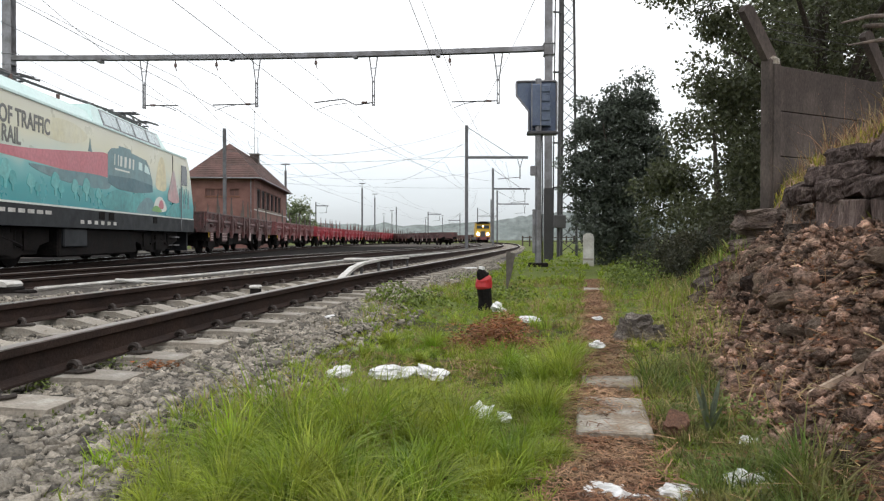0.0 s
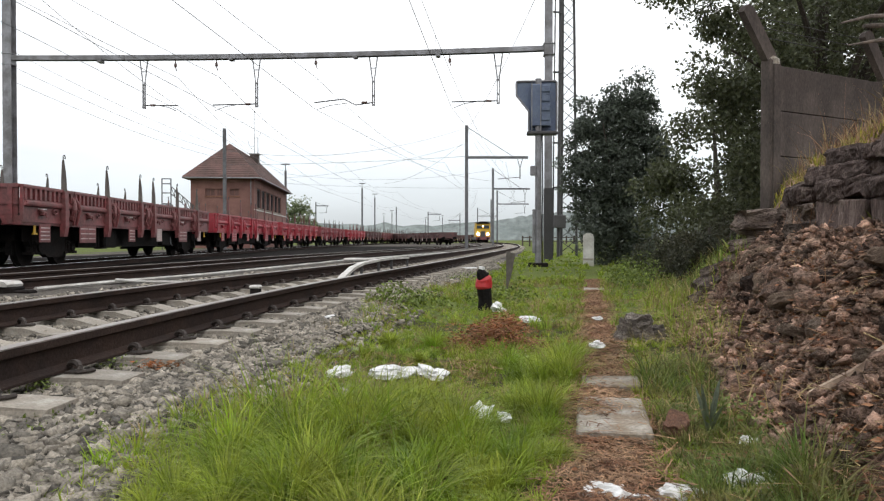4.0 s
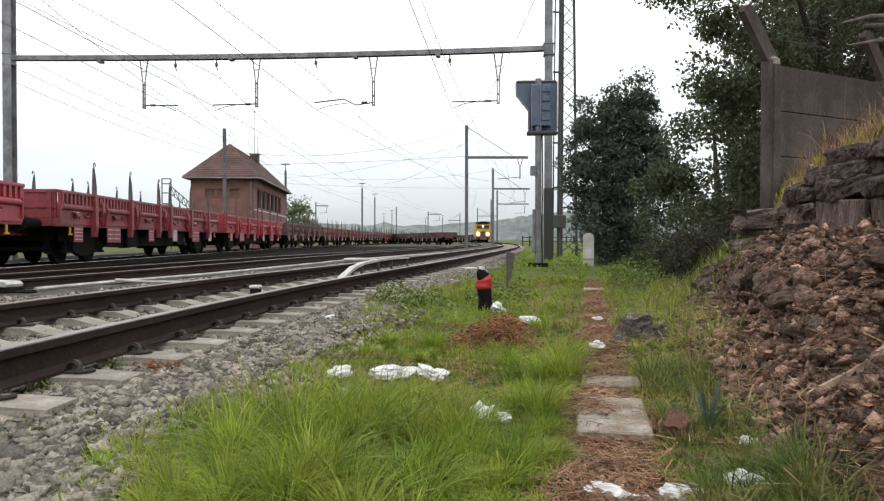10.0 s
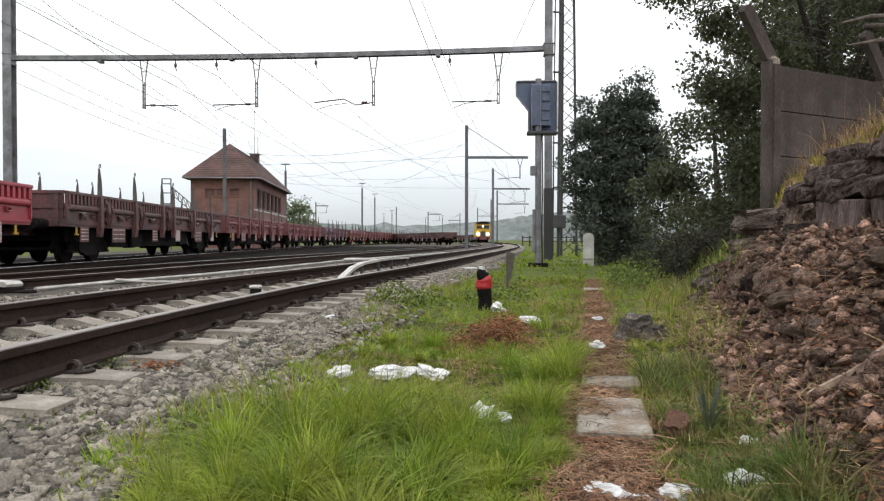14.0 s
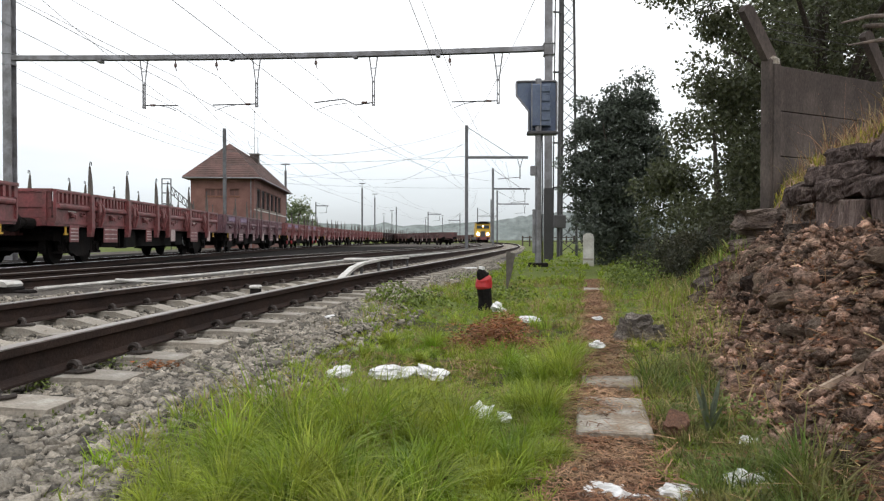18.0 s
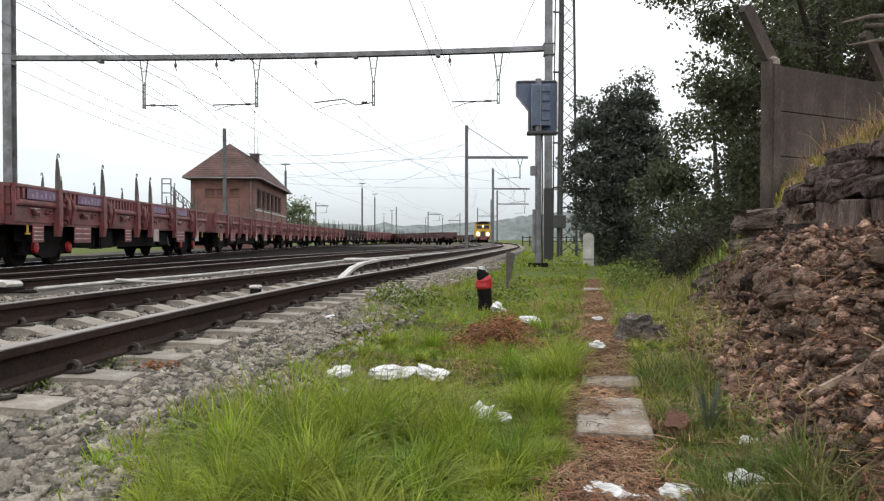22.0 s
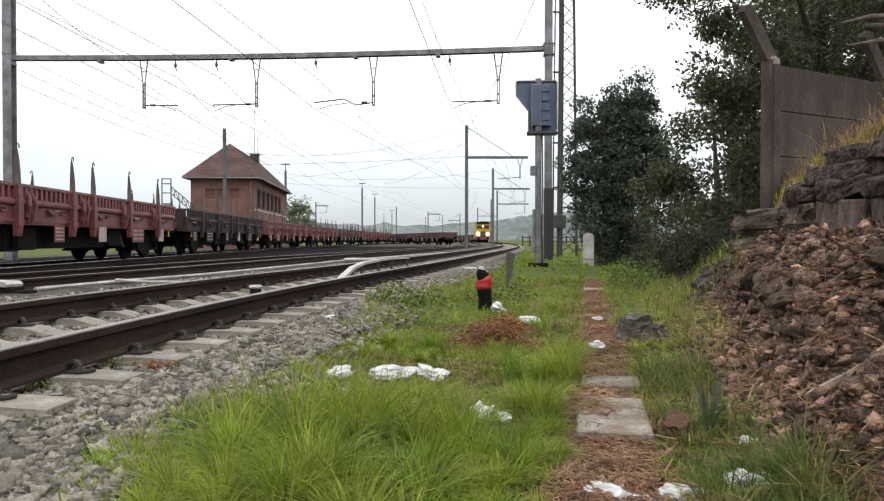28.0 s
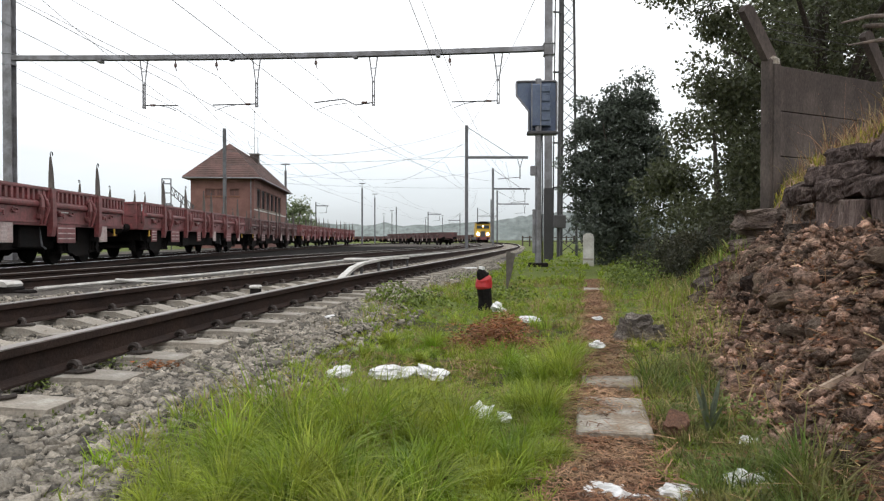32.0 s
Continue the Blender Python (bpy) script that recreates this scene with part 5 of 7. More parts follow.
    mural("pale_bar", [(a, 2.84), (a - 0.03, 3.16), (a - 0.03 - wd * 0.6, 3.16), (a - wd * 0.6, 2.84)], M["cream_plain"], 0.010)
mural("pale_bar", [(8.5, 2.70), (8.5, 2.75), (7.3, 2.75), (7.3, 2.70)], M["cream_plain"], 0.010)
for sgn in (1, -1):
    part("sill_line", flank([(9.0, 1.44), (9.0, 1.485), (-9.0, 1.485), (-9.0, 1.44)], min(sgn * 1.48, sgn * 1.498), max(sgn * 1.48, sgn * 1.498)), M["cream_plain"], body, "pale line above the sill")
for i in range(9):
    a = 16.2 - 0.42 * i
    mural("lettering_bar", [(a, 1.24), (a, 1.33), (a - 0.3, 1.33), (a - 0.3, 1.24)], M["white_paint"], 0.016)
for i in range(6):
    a = 10.9 - 0.45 * i
    mural("lettering_bar", [(a, 1.06), (a, 1.16), (a - 0.22, 1.16), (a - 0.22, 1.06)], M["white_paint"], 0.016)


def words(text, size, material, parent, m):
    cu = bpy.data.curves.new("lettering", "FONT")
    cu.body, cu.size, cu.extrude, cu.offset = text, size, 0.003, 0.012
    tmp = bpy.data.objects.new("lettering", cu)
    scene.collection.objects.link(tmp)
    dg = bpy.context.evaluated_depsgraph_get()
    me = bpy.data.meshes.new_from_object(tmp.evaluated_get(dg))
    bpy.data.objects.remove(tmp)
    me.materials.clear()
    me.materials.append(material)
    ob = new("lettering", me)
    ob.parent = parent
    ob.matrix_basis = m
    return ob


FLANK = Matrix(((0, 0, 1, 1.486), (1, 0, 0, 0), (0, 1, 0, 0), (0, 0, 0, 1)))
words("OF TRAFFIC", 0.53, M["lettering"], body, FLANK @ Matrix.Translation((LH - 14.85, 3.13, 0)) @ Matrix.Diagonal((0.81, 1, 1, 1)))
words("RAIL", 0.51, M["lettering"], body, FLANK @ Matrix.Translation((LH - 14.75, 2.73, 0)) @ Matrix.Diagonal((0.78, 1, 1, 1)))
for sgn in (1, -1):
    part("cab_door", flank([(6.3 * sgn, 1.5), (6.3 * sgn, 3.75), (7.05 * sgn, 3.75), (7.05 * sgn, 1.5)], -1.495, 1.495), M["cream"], body)
    part("door_gap", flank([(6.22 * sgn, 1.5), (6.22 * sgn, 3.75), (6.27 * sgn, 3.75), (6.27 * sgn, 1.5)], -1.492, 1.492), M["black"], body)
    part("cab_window", flank([(7.3 * sgn, 2.75), (7.35 * sgn, 3.5), (7.95 * sgn, 3.5), (8.1 * sgn, 3.3), (8.1 * sgn, 2.75)], -1.50, 1.50), M["glass"], body)
    part("handrail", tube([(1.53, 7.18 * sgn, 1.0), (1.53, 7.18 * sgn, 2.9)], 0.018, 6), M["galv"], body)
    w = part("windscreen", box(-1.15, 1.15, -0.02, 0.02, -0.42, 0.42, 0.01), M["glass"], body)
    w.matrix_basis = Matrix.Translation((0, 8.68 * sgn, 2.98)) @ Matrix.Rotation(radians(22) * sgn, 4, "X")
    part("front_handrail", tube([(0.95, 9.05 * sgn, 1.6), (0.95, 9.22 * sgn, 1.7), (0.95, 9.15 * sgn, 2.25), (0.95, 8.95 * sgn, 2.35)], 0.018, 6), M["galv"], body)
    for x in (-0.87, 0.87):
        part("buffer", tube([(x, 9.0 * sgn, 1.05), (x, 9.5 * sgn, 1.05), (x, 9.5 * sgn, 1.05), (x, 9.55 * sgn, 1.05)], 0, 12, [0.13, 0.1, 0.26, 0.26]), M["black"], loco)
        part("lamp", tube([(x * 0.9, 9.0 * sgn, 1.72), (x * 0.9, 9.08 * sgn, 1.72)], 0.13, 12), M["galv"], loco)
    part("plough", box(-1.3, 1.3, 8.75 * sgn - 0.05, 8.75 * sgn + 0.05, 0.2, 0.95), M["loco_grey"], loco)
    part("step", add_box(box(1.2, 1.5, 6.75 * sgn - 0.25, 6.75 * sgn + 0.25, 0.42, 0.46), 1.2, 1.5, 6.75 * sgn - 0.25, 6.75 * sgn + 0.25, 0.72, 0.76), M["galv"], loco)
    # folded pantograph on the roof
    yp = 4.6 * sgn
    bm = bmesh.new()
    for x in (-0.55, 0.55):
        add_tube(bm, [(x, yp - 1.7, 4.30), (x, yp + 1.7, 4.30)], 0.035, 6)
        add_tube(bm, [(x, yp - 1.6, 4.34), (x * 0.7, yp, 4.62), (x, yp + 1.6, 4.48)], 0.03, 6)
        for yy in (-1.5, 0, 1.5):
            add_tube(bm, [(x, yp + yy, 4.18), (x, yp + yy, 4.32)], 0.07, 6)
    for yy in (-1.7, -0.6, 0.6, 1.7):
        add_tube(bm, [(-0.6, yp + yy, 4.34), (0.6, yp + yy, 4.42)], 0.03, 6)
    for yy in (1.5, 1.8):
        add_tube(bm, [(-0.95, yp + yy, 4.46), (-0.6, yp + yy, 4.56), (0.6, yp + yy, 4.56), (0.95, yp + yy, 4.46)], 0.03, 6)
    part("pantograph", bm, M["dark_steel"], loco, "folded dark steel pantograph").matrix_basis = Matrix.Translation((0, 0, 0.42 if sgn > 0 else 0.1))
    # bogie with two wheelsets
    bm = bmesh.new()
    yc = 5.3 * sgn
    for x in (-1.15, 1.15):
        add_flank(bm, [(yc - 2.3, 0.92), (yc - 2.3, 0.6), (yc - 1.8, 0.5), (yc - 1.65, 0.3), (yc - 0.95, 0.3), (yc - 0.7, 0.22), (yc + 0.7, 0.22), (yc + 0.95, 0.3), (yc + 1.65, 0.3), (yc + 1.8, 0.5), (yc + 2.3, 0.6), (yc + 2.3, 0.92)], x - 0.08, x + 0.08)
        add_box(bm, x - 0.15, x + 0.15, yc - 0.45, yc + 0.45, 0.3, 0.8)
        add_tube(bm, [(x * 1.08, yc - 0.9, 0.5), (x * 1.1, yc, 0.7), (x * 1.08, yc + 0.9, 0.5)], 0.05, 6)
        for yy in (-1.3, 1.3):
            add_box(bm, x - 0.12, x + 0.12, yc + yy - 0.3, yc + yy + 0.3, 0.40, 0.85)
            add_tube(bm, [(x, yc + yy * 0.45, 0.45), (x, yc + yy * 0.45, 0.95)], 0.13, 8)
    bogie = part("bogie", bm, M["black"], loco)
    for yy in (-1.3, 1.3):
        bm = tube([(-1.0, 0, 0), (1.0, 0, 0)], 0.09, 8)
        for x in (-0.75, 0.75):
            add_tube(bm, [(x - 0.07, 0, 0), (x + 0.07, 0, 0)], 0.6, 24)
        part("wheelset", bm, M["black"], bogie).matrix_basis = Matrix.Translation((0, yc + yy, 0.6))
part("roof_busbar", tube([(0.8, -6.2, 4.42), (0.85, -3.0, 4.46), (0.9, -0.8, 4.52), (0.9, 1.5, 4.62), (0.9, 4.6, 4.66)], 0.035, 6), M["dark_steel"], loco)
for y in (-6.2, -4.0, -1.6, 0.6, 2.8, 4.6):
    part("roof_insulator", tube([(0.85, y, 4.16), (0.85, y, 4.64 if y > 0 else 4.46)], 0.05, 8), M["insulator"], loco)
part("transformer", box(-1.35, 1.35, -2.75, 2.75, 0.2, 0.95, 0.05), M["black"], loco)
part("battery_box", box(1.2, 1.42, -2.6, -1.2, 0.45, 0.93, 0.03), M["loco_grey"], loco)
for i, a in enumerate((9.5, 8.8, 4.9)):
    part("grille_box", box(1.485, 1.50, LH - a - 0.2, LH - a + 0.2, 1.2, 1.42), M["black"], loco)
for k in range(5):
    part("roof_vent", box(1.02, 1.30, -0.3 + 1.25 * k, 0.65 + 1.25 * k, 3.92, 4.12, 0.02), M["galv"], loco)
for yc in (4.8, -4.8):
    bm = bmesh.new()
    for x in (-0.55, 0.55):
        strut(bm, (x, yc - 1.0, 4.32), (x * 0.7, yc + 0.9, 4.42), 0.03)
        strut(bm, (x * 0.7, yc + 0.9, 4.42), (x * 1.3, yc - 0.8, 4.50), 0.025)
        strut(bm, (x, yc - 1.0, 4.2), (x, yc - 1.0, 4.34), 0.05)
        strut(bm, (x, yc + 0.6, 4.2), (x, yc + 0.6, 4.34), 0.05)
    strut(bm, (-0.95, yc - 0.8, 4.52), (0.95, yc - 0.8, 4.52), 0.03)
    strut(bm, (-0.95, yc - 0.5, 4.52), (0.95, yc - 0.5, 4.52), 0.03)
    strut(bm, (-0.6, yc - 1.0, 4.32), (0.6, yc - 1.0, 4.32), 0.035)
    part("pantograph", bm, M["dark_steel"], loco, "folded dark pantograph on the roof").matrix_basis = Matrix.Translation((0, 0, 0.42 if yc > 0 else 0.1))
train.append((loco, FIRST - 2.2 - LH, 10.6))

# ---- yellow diesel at the head of the waiting train ----
diesel = thing("diesel_locomotive", pose(8.15, 146, 0.0, 0, 0, 1), "yellow diesel locomotive waiting with lit headlamps", "locomotive")
part("frame", box(-1.4, 1.4, 0, 15, 0.85, 1.35), M["dark_steel"], diesel)
bm = flank([(0.3, 1.35), (0.25, 3.1), (0.5, 3.9), (0.9, 4.15), (4.0, 4.15), (4.0, 1.35)], -1.45, 1.45)
part("cab", bm, M["yellow"], diesel)
part("cab_roof", box(-1.5, 1.5, 0.35, 4.1, 4.12, 4.27, 0.04), M["dark_steel"], diesel)
part("hood", box(-0.95, 0.95, 4.0, 14.6, 1.35, 3.6, 0.1), M["yellow"], diesel)
for x in (-0.7, 0.7):
    w = part("windscreen", box(x - 0.52, x + 0.52, 0.18, 0.24, 3.02, 3.65, 0.01), M["glass"], diesel)
lamp_glow = glow("lit_headlamp", (1.0, 0.95, 0.85), 9.0)
for x, z, r in ((-0.93, 1.95, 0.29), (0.93, 1.95, 0.26), (0.0, 3.5, 0.12)):
    part("headlamp", tube([(x, 0.26, z), (x, 0.05, z)], r, 14), lamp_glow, diesel, "lit white headlamp")
part("nose_panel", box(-0.5, 0.5, 0.18, 0.3, 1.4, 2.5, 0.02), M["dark_steel"], diesel)
part("buffer_beam", box(-1.4, 1.4, -0.03, 0.2, 0.8, 1.42, 0.02), RED["dull"], diesel, "dull red buffer beam")
part("dark_brow", prism([(-1.25, 3.98), (1.25, 3.98), (1.1, 4.25), (0.6, 4.45), (-0.6, 4.45), (-1.1, 4.25)], 0.2, 3.8), M["black"], diesel, "dark roof dome")
for x in (-0.87, 0.87):
    part("buffer", tube([(x, 0, 1.05), (x, -0.5, 1.05), (x, -0.5, 1.05), (x, -0.55, 1.05)], 0, 10, [0.12, 0.1, 0.24, 0.24]), M["black"], diesel)
for yc in (3, 12):
    b = part("bogie", box(-1.2, 1.2, yc - 1.5, yc + 1.5, 0.35, 0.85, 0.04), M["black"], diesel)
    for yy in (-0.9, 0.9):
        part("wheelset", add_tube(tube([(-0.8, yc + yy, 0.46), (-0.68, yc + yy, 0.46)], 0.46, 16), [(0.68, yc + yy, 0.46), (0.8, yc + yy, 0.46)], 0.46, 16), M["black"], b)

# wagons that stand behind it, and a pair of dark ones on a siding
low = wagon("brown", False)
tagged(low, "dark rusty flat wagon standing on a siding", group="waiting wagons")
low.matrix_basis = Matrix.Translation((-1.4, 116, 0.02)) @ Matrix.Rotation(radians(16), 4, "Z")
px, py, turn = 8.0, 162.0, 4.0
for k in range(6):
    turn += 6.5
    px, py = px - 8.85 * math.sin(radians(turn)), py + 8.85 * math.cos(radians(turn))
    ob = copy_thing(low, Matrix.Translation((px, py, 0.0)) @ Matrix.Rotation(radians(turn), 4, "Z"))
    tagged(ob, "stationary faded red flat wagon coupled behind the yellow locomotive", group="waiting wagons")
    px, py = px - 8.85 * math.sin(radians(turn)), py + 8.85 * math.cos(radians(turn))
ob = copy_thing(low, Matrix.Translation((-7.0, 136, 0.02)) @ Matrix.Rotation(radians(16), 4, "Z"))

# ---- plants, bank and small things ----
rng = np.random.default_rng(7)


def quads(name, verts, per, material, parent=None, tri=False):
    """Many small faces as one mesh; verts in order, per corners to each face."""
    verts = np.asarray(verts, np.float32).reshape(-1, 3)
    n = len(verts) // per
    me = bpy.data.meshes.new(name)
    me.vertices.add(len(verts))
    me.vertices.foreach_set("co", verts.ravel())
    me.loops.add(n * per)
    me.loops.foreach_set("vertex_index", np.arange(n * per, dtype=np.int32))
    me.polygons.add(n)
    me.polygons.foreach_set("loop_start", np.arange(0, n * per, per, dtype=np.int32))
    me.update(calc_edges=True)
    me.materials.append(material)
    ob = new(name, me)
    ob.parent = parent
    return ob


def unit(v):
    return v / np.maximum(np.linalg.norm(v, axis=-1, keepdims=True), 1e-9)


def leaf_faces(pos, size, droop=0.3, ratio=0.55):
    """Pointed four-cornered leaves at the given places, turned at random."""
    n = len(pos)
    d = unit(rng.normal(size=(n, 3)) - np.array([0, 0, droop]))
    u = unit(np.cross(d, rng.normal(size=(n, 3))))
    s = (size * rng.uniform(0.6, 1.35, n))[:, None]
    return np.stack([pos, pos + d * s * 0.5 + u * s * ratio * 0.5, pos + d * s, pos + d * s * 0.5 - u * s * ratio * 0.5], 1)


def crown_points(blobs, n):
    """Places spread in many uneven clumps, denser towards the outside of each."""
    weight = np.array([b[3] * b[4] * b[5] for b in blobs]) ** 0.7
    pick = rng.choice(len(blobs), n, p=weight / weight.sum())
    b = np.array(blobs)[pick]
    d = unit(rng.normal(size=(n, 3)))
    r = rng.uniform(0.25, 1, n)[:, None] ** 0.6
    return b[:, :3] + d * r * b[:, 3:6]


def clumps(base, count, spread, radius):
    """Smaller clumps strewn over larger ones."""
    out = []
    p = crown_points(base, count)
    for q in p:
        r = radius * rng.uniform(0.6, 1.3)
        out.append((*q, r * rng.uniform(0.8, 1.4), r * rng.uniform(0.8, 1.4), r * rng.uniform(0.6, 1.0)))
    return out


def tree(name, m, trunk, limbs, blobs, n, size, leaf, label, category="tree", count=60, radius=0.5, even=0.12):
    t = thing(name, m, label, category)
    part("trunk", tube(trunk[0], 0, 9, trunk[1]), M["bark"], t)
    for pts, rad in limbs:
        part("limb", tube(pts, 0, 7, rad), M["bark"], t)
    cl = clumps(blobs, count, 1, radius)
    pos = np.concatenate([crown_points(cl, int(n * (1 - even))), crown_points(blobs, int(n * even))])
    crown = quads("crown", leaf_faces(pos, size), 4, leaf, t)
    tagged(crown, kind="stuff")
    return t


def limb_set(base, ends, r0):
    out = []
    for e in ends:
        b, e = Vector(base), Vector(e)
        mid = b.lerp(e, 0.5) + Vector((0, 0, 0.15 * (e - b).length))
        out.append(([b, mid, e], [r0, r0 * 0.6, r0 * 0.2]))
    return out


# the rounded bush beside the marker post
tree("bush", pose(5.6, 23.5, 0), ([(0, 0, -0.2), (0.05, 0, 1.0), (0.0, 0, 2.8), (0.1, 0, 5.0)], [0.16, 0.14, 0.09, 0.03]),
     limb_set((0, 0, 0.5), [(-1.2, 0, 3.4), (1.2, 0.2, 3.2), (-0.6, -0.6, 4.4), (0.9, 0.3, 5.2), (0.3, 0.8, 4.0)], 0.08),
     [(-0.2, 0, 2.2, 1.35, 1.2, 1.5), (-0.35, 0, 3.2, 1.15, 1.1, 1.4), (0.3, 0, 1.2, 1.15, 1.1, 1.3), (0.75, 0, 4.0, 0.85, 0.7, 1.4), (-0.85, 0, 4.1, 0.5, 0.5, 1.0), (0.3, 0, 2.8, 1.4, 1.0, 1.5),
      (0.25, 0, 5.1, 0.45, 0.4, 0.9), (0.95, 0, 5.5, 0.34, 0.35, 0.9), (1.2, 0, 3.0, 0.65, 0.7, 1.2), (-1.3, 0, 2.9, 0.45, 0.5, 0.9), (0.7, 0, 0.9, 0.7, 0.7, 0.9), (-0.6, 0, 1.2, 1.0, 0.9, 1.3), (0.1, 0, 0.8, 1.05, 0.9, 1.0), (0.15, 0, 4.1, 0.8, 0.7, 1.1), (0.6, 0, 5.4, 0.2, 0.25, 1.1), (-0.5, 0, 5.0, 0.22, 0.25, 0.7), (-1.0, 0, 4.6, 0.2, 0.2, 0.6), (0.15, 0, 5.7, 0.16, 0.2, 0.6), (1.2, 0, 4.6, 0.22, 0.25, 0.7), (-0.15, 0, 4.9, 0.2, 0.2, 0.7), (1.45, 0, 3.9, 0.2, 0.2, 0.6), (-1.5, 0, 3.7, 0.2, 0.2, 0.5), (-0.05, 0, 4.7, 0.75, 0.6, 0.75), (-0.75, 0, 4.35, 0.5, 0.5, 0.6), (0.55, 0, 5.0, 0.5, 0.5, 0.8)], 54000, 0.108, M["leaf_dark"],
     "dense dark green bush beside the marker post", "bush", 210, 0.31, 0.3)

# the large tree over the concrete fence
# blobs from z = 6 up are added out of view to shade the fence
big_tree = tree("tree", pose(8.0, 15.4, 0.6), ([(0, 0, -0.4), (0.1, 0, 2.0), (-0.1, 0.1, 4.0), (0.1, 0, 7.0)], [0.28, 0.22, 0.16, 0.05]),
     limb_set((0, 0, 2.2), [(-2.2, -0.6, 4.0), (-1.4, -1.2, 5.6), (1.6, -1.0, 5.0), (-2.3, -0.4, 5.2), (0.5, -2.6, 5.4), (2.5, -1.5, 6.0)], 0.10),
     [(-1.9, -0.4, 4.9, 1.1, 1.2, 0.9), (-1.75, -0.4, 3.5, 0.85, 1.1, 1.1), (-1.5, -0.3, 2.2, 1.0, 1.1, 1.0), (-1.6, -0.2, 0.8, 1.2, 1.0, 0.8), (-0.9, -0.6, 4.3, 1.5, 1.3, 1.5), (0.8, -1.0, 4.6, 1.8, 1.4, 1.6), (2.6, -1.4, 4.6, 1.9, 1.4, 1.7),
      (-2.75, -0.4, 5.3, 0.85, 0.9, 0.6), (0.3, 0.2, 2.6, 2.6, 0.9, 1.7), (0.4, 0.4, 4.2, 2.0, 0.9, 1.5), (2.4, 0.6, 4.0, 2.2, 0.9, 1.8), (-0.6, -3.2, 6.6, 2.2, 2.2, 1.1), (1.6, -4.2, 6.6, 2.4, 2.4, 1.2), (-1.0, -1.5, 6.4, 2.2, 1.8, 1.0), (3.5, -2.5, 6.0, 2.0, 2.0, 1.2), (-2.6, 0, 0.7, 0.6, 0.8, 0.6), (-2.55, -0.4, 4.15, 0.5, 0.6, 0.5), (-2.45, -0.4, 4.4, 0.5, 0.5, 0.4), (-2.3, -0.4, 3.5, 0.5, 0.5, 0.4), (-2.75, -0.3, 2.35, 0.55, 0.6, 0.4), (-2.7, -0.3, 2.45, 0.5, 0.5, 0.4), (-2.5, -0.3, 2.95, 0.5, 0.5, 0.5), (-2.4, -0.3, 2.6, 0.5, 0.5, 0.4), (-3.15, -0.4, 4.75, 0.4, 0.5, 0.28), (-2.4, -0.4, 3.0, 0.5, 0.6, 0.5), (0.6, -3.0, 5.0, 1.6, 1.2, 0.9), (2.4, -2.6, 5.2, 1.8, 1.4, 1.0)], 84000, 0.094, M["leaf_tree"],
     "large leafy tree overhanging the concrete fence", "tree", 270, 0.43)
for pts in ([(7.2, 11.0, 4.2), (6.1, 9.6, 3.72), (5.2, 9.0, 3.52), (4.75, 8.8, 3.38)], [(7.2, 11.0, 3.9), (6.2, 9.6, 3.40), (5.4, 9.1, 3.26), (4.95, 9.0, 3.17)], [(7.4, 11.0, 4.6), (6.2, 9.4, 4.06), (5.2, 8.8, 3.94), (4.5, 8.5, 3.88)], [(6.1, 9.6, 3.72), (5.6, 9.3, 3.5), (5.25, 9.2, 3.46)]):
    part("bare_branch", tube([(x - 8.0, y - 15.4, z - 0.6) for x, y, z in pts], 0, 7, [0.05, 0.036, 0.026, 0.010][: len(pts)]), M["dead_wood"], big_tree, "bare dead branch")
tree("tree", pose(11.0, 20.5, 0.3), ([(0, 0, -0.4), (0.1, 0, 2.0), (-0.1, 0.1, 4.5), (0.1, 0, 8.0)], [0.3, 0.24, 0.16, 0.05]),
     limb_set((0, 0, 2.6), [(-2.6, 0, 5.0), (2.2, 0.4, 5.4), (-1.2, 0.8, 7.0), (1.4, -0.6, 7.4)], 0.12),
     [(-1.8, 0, 4.0, 1.9, 1.5, 2.2), (0.6, 0, 5.0, 2.4, 1.6, 2.4), (2.8, 0, 4.4, 2.2, 1.5, 2.4), (0.2, 0, 7.2, 2.4, 1.6, 1.6), (-1.6, 0, 6.4, 1.5, 1.4, 1.4)], 24000, 0.18, M["leaf_tree"],
     "tall dark leafy tree behind the concrete fence", "tree", 200, 0.6)
tree("hedge_tree", pose(6.6, 17.8, 0.0), ([(0, 0, -0.4), (0.1, 0, 1.5), (0, 0.1, 3.4)], [0.14, 0.1, 0.03]),
     limb_set((0, 0, 0.8), [(-0.5, -0.2, 1.5), (0.8, 0, 2.5), (1.6, 0, 2.0)], 0.05),
     [(-0.4, 0, 0.9, 0.9, 0.9, 1.0), (0.9, 0, 1.2, 1.2, 0.9, 1.4), (2.2, 0, 1.8, 1.4, 1.0, 1.7), (0.9, 0, 2.6, 0.6, 0.8, 0.8), (0.2, -2.5, 0.7, 0.8, 0.8, 0.9), (1.2, -4, 0.9, 0.9, 0.9, 1.0), (-0.9, 1.2, 1.9, 0.7, 0.6, 0.75), (-0.5, 1.0, 2.5, 0.6, 0.5, 0.5), (-1.0, 0.8, 2.4, 0.5, 0.5, 0.45), (-0.3, 0.8, 2.1, 0.5, 0.5, 0.5), (1.4, 0, 2.4, 1.1, 0.8, 1.0), (0.4, -1.2, 1.0, 0.9, 0.8, 1.2), (1.6, -1.5, 1.3, 1.2, 0.8, 1.3)], 36000, 0.11, M["leaf_tree"],
     "overgrown green hedge along the foot of the bank", "hedge", 130, 0.4, 0.3)
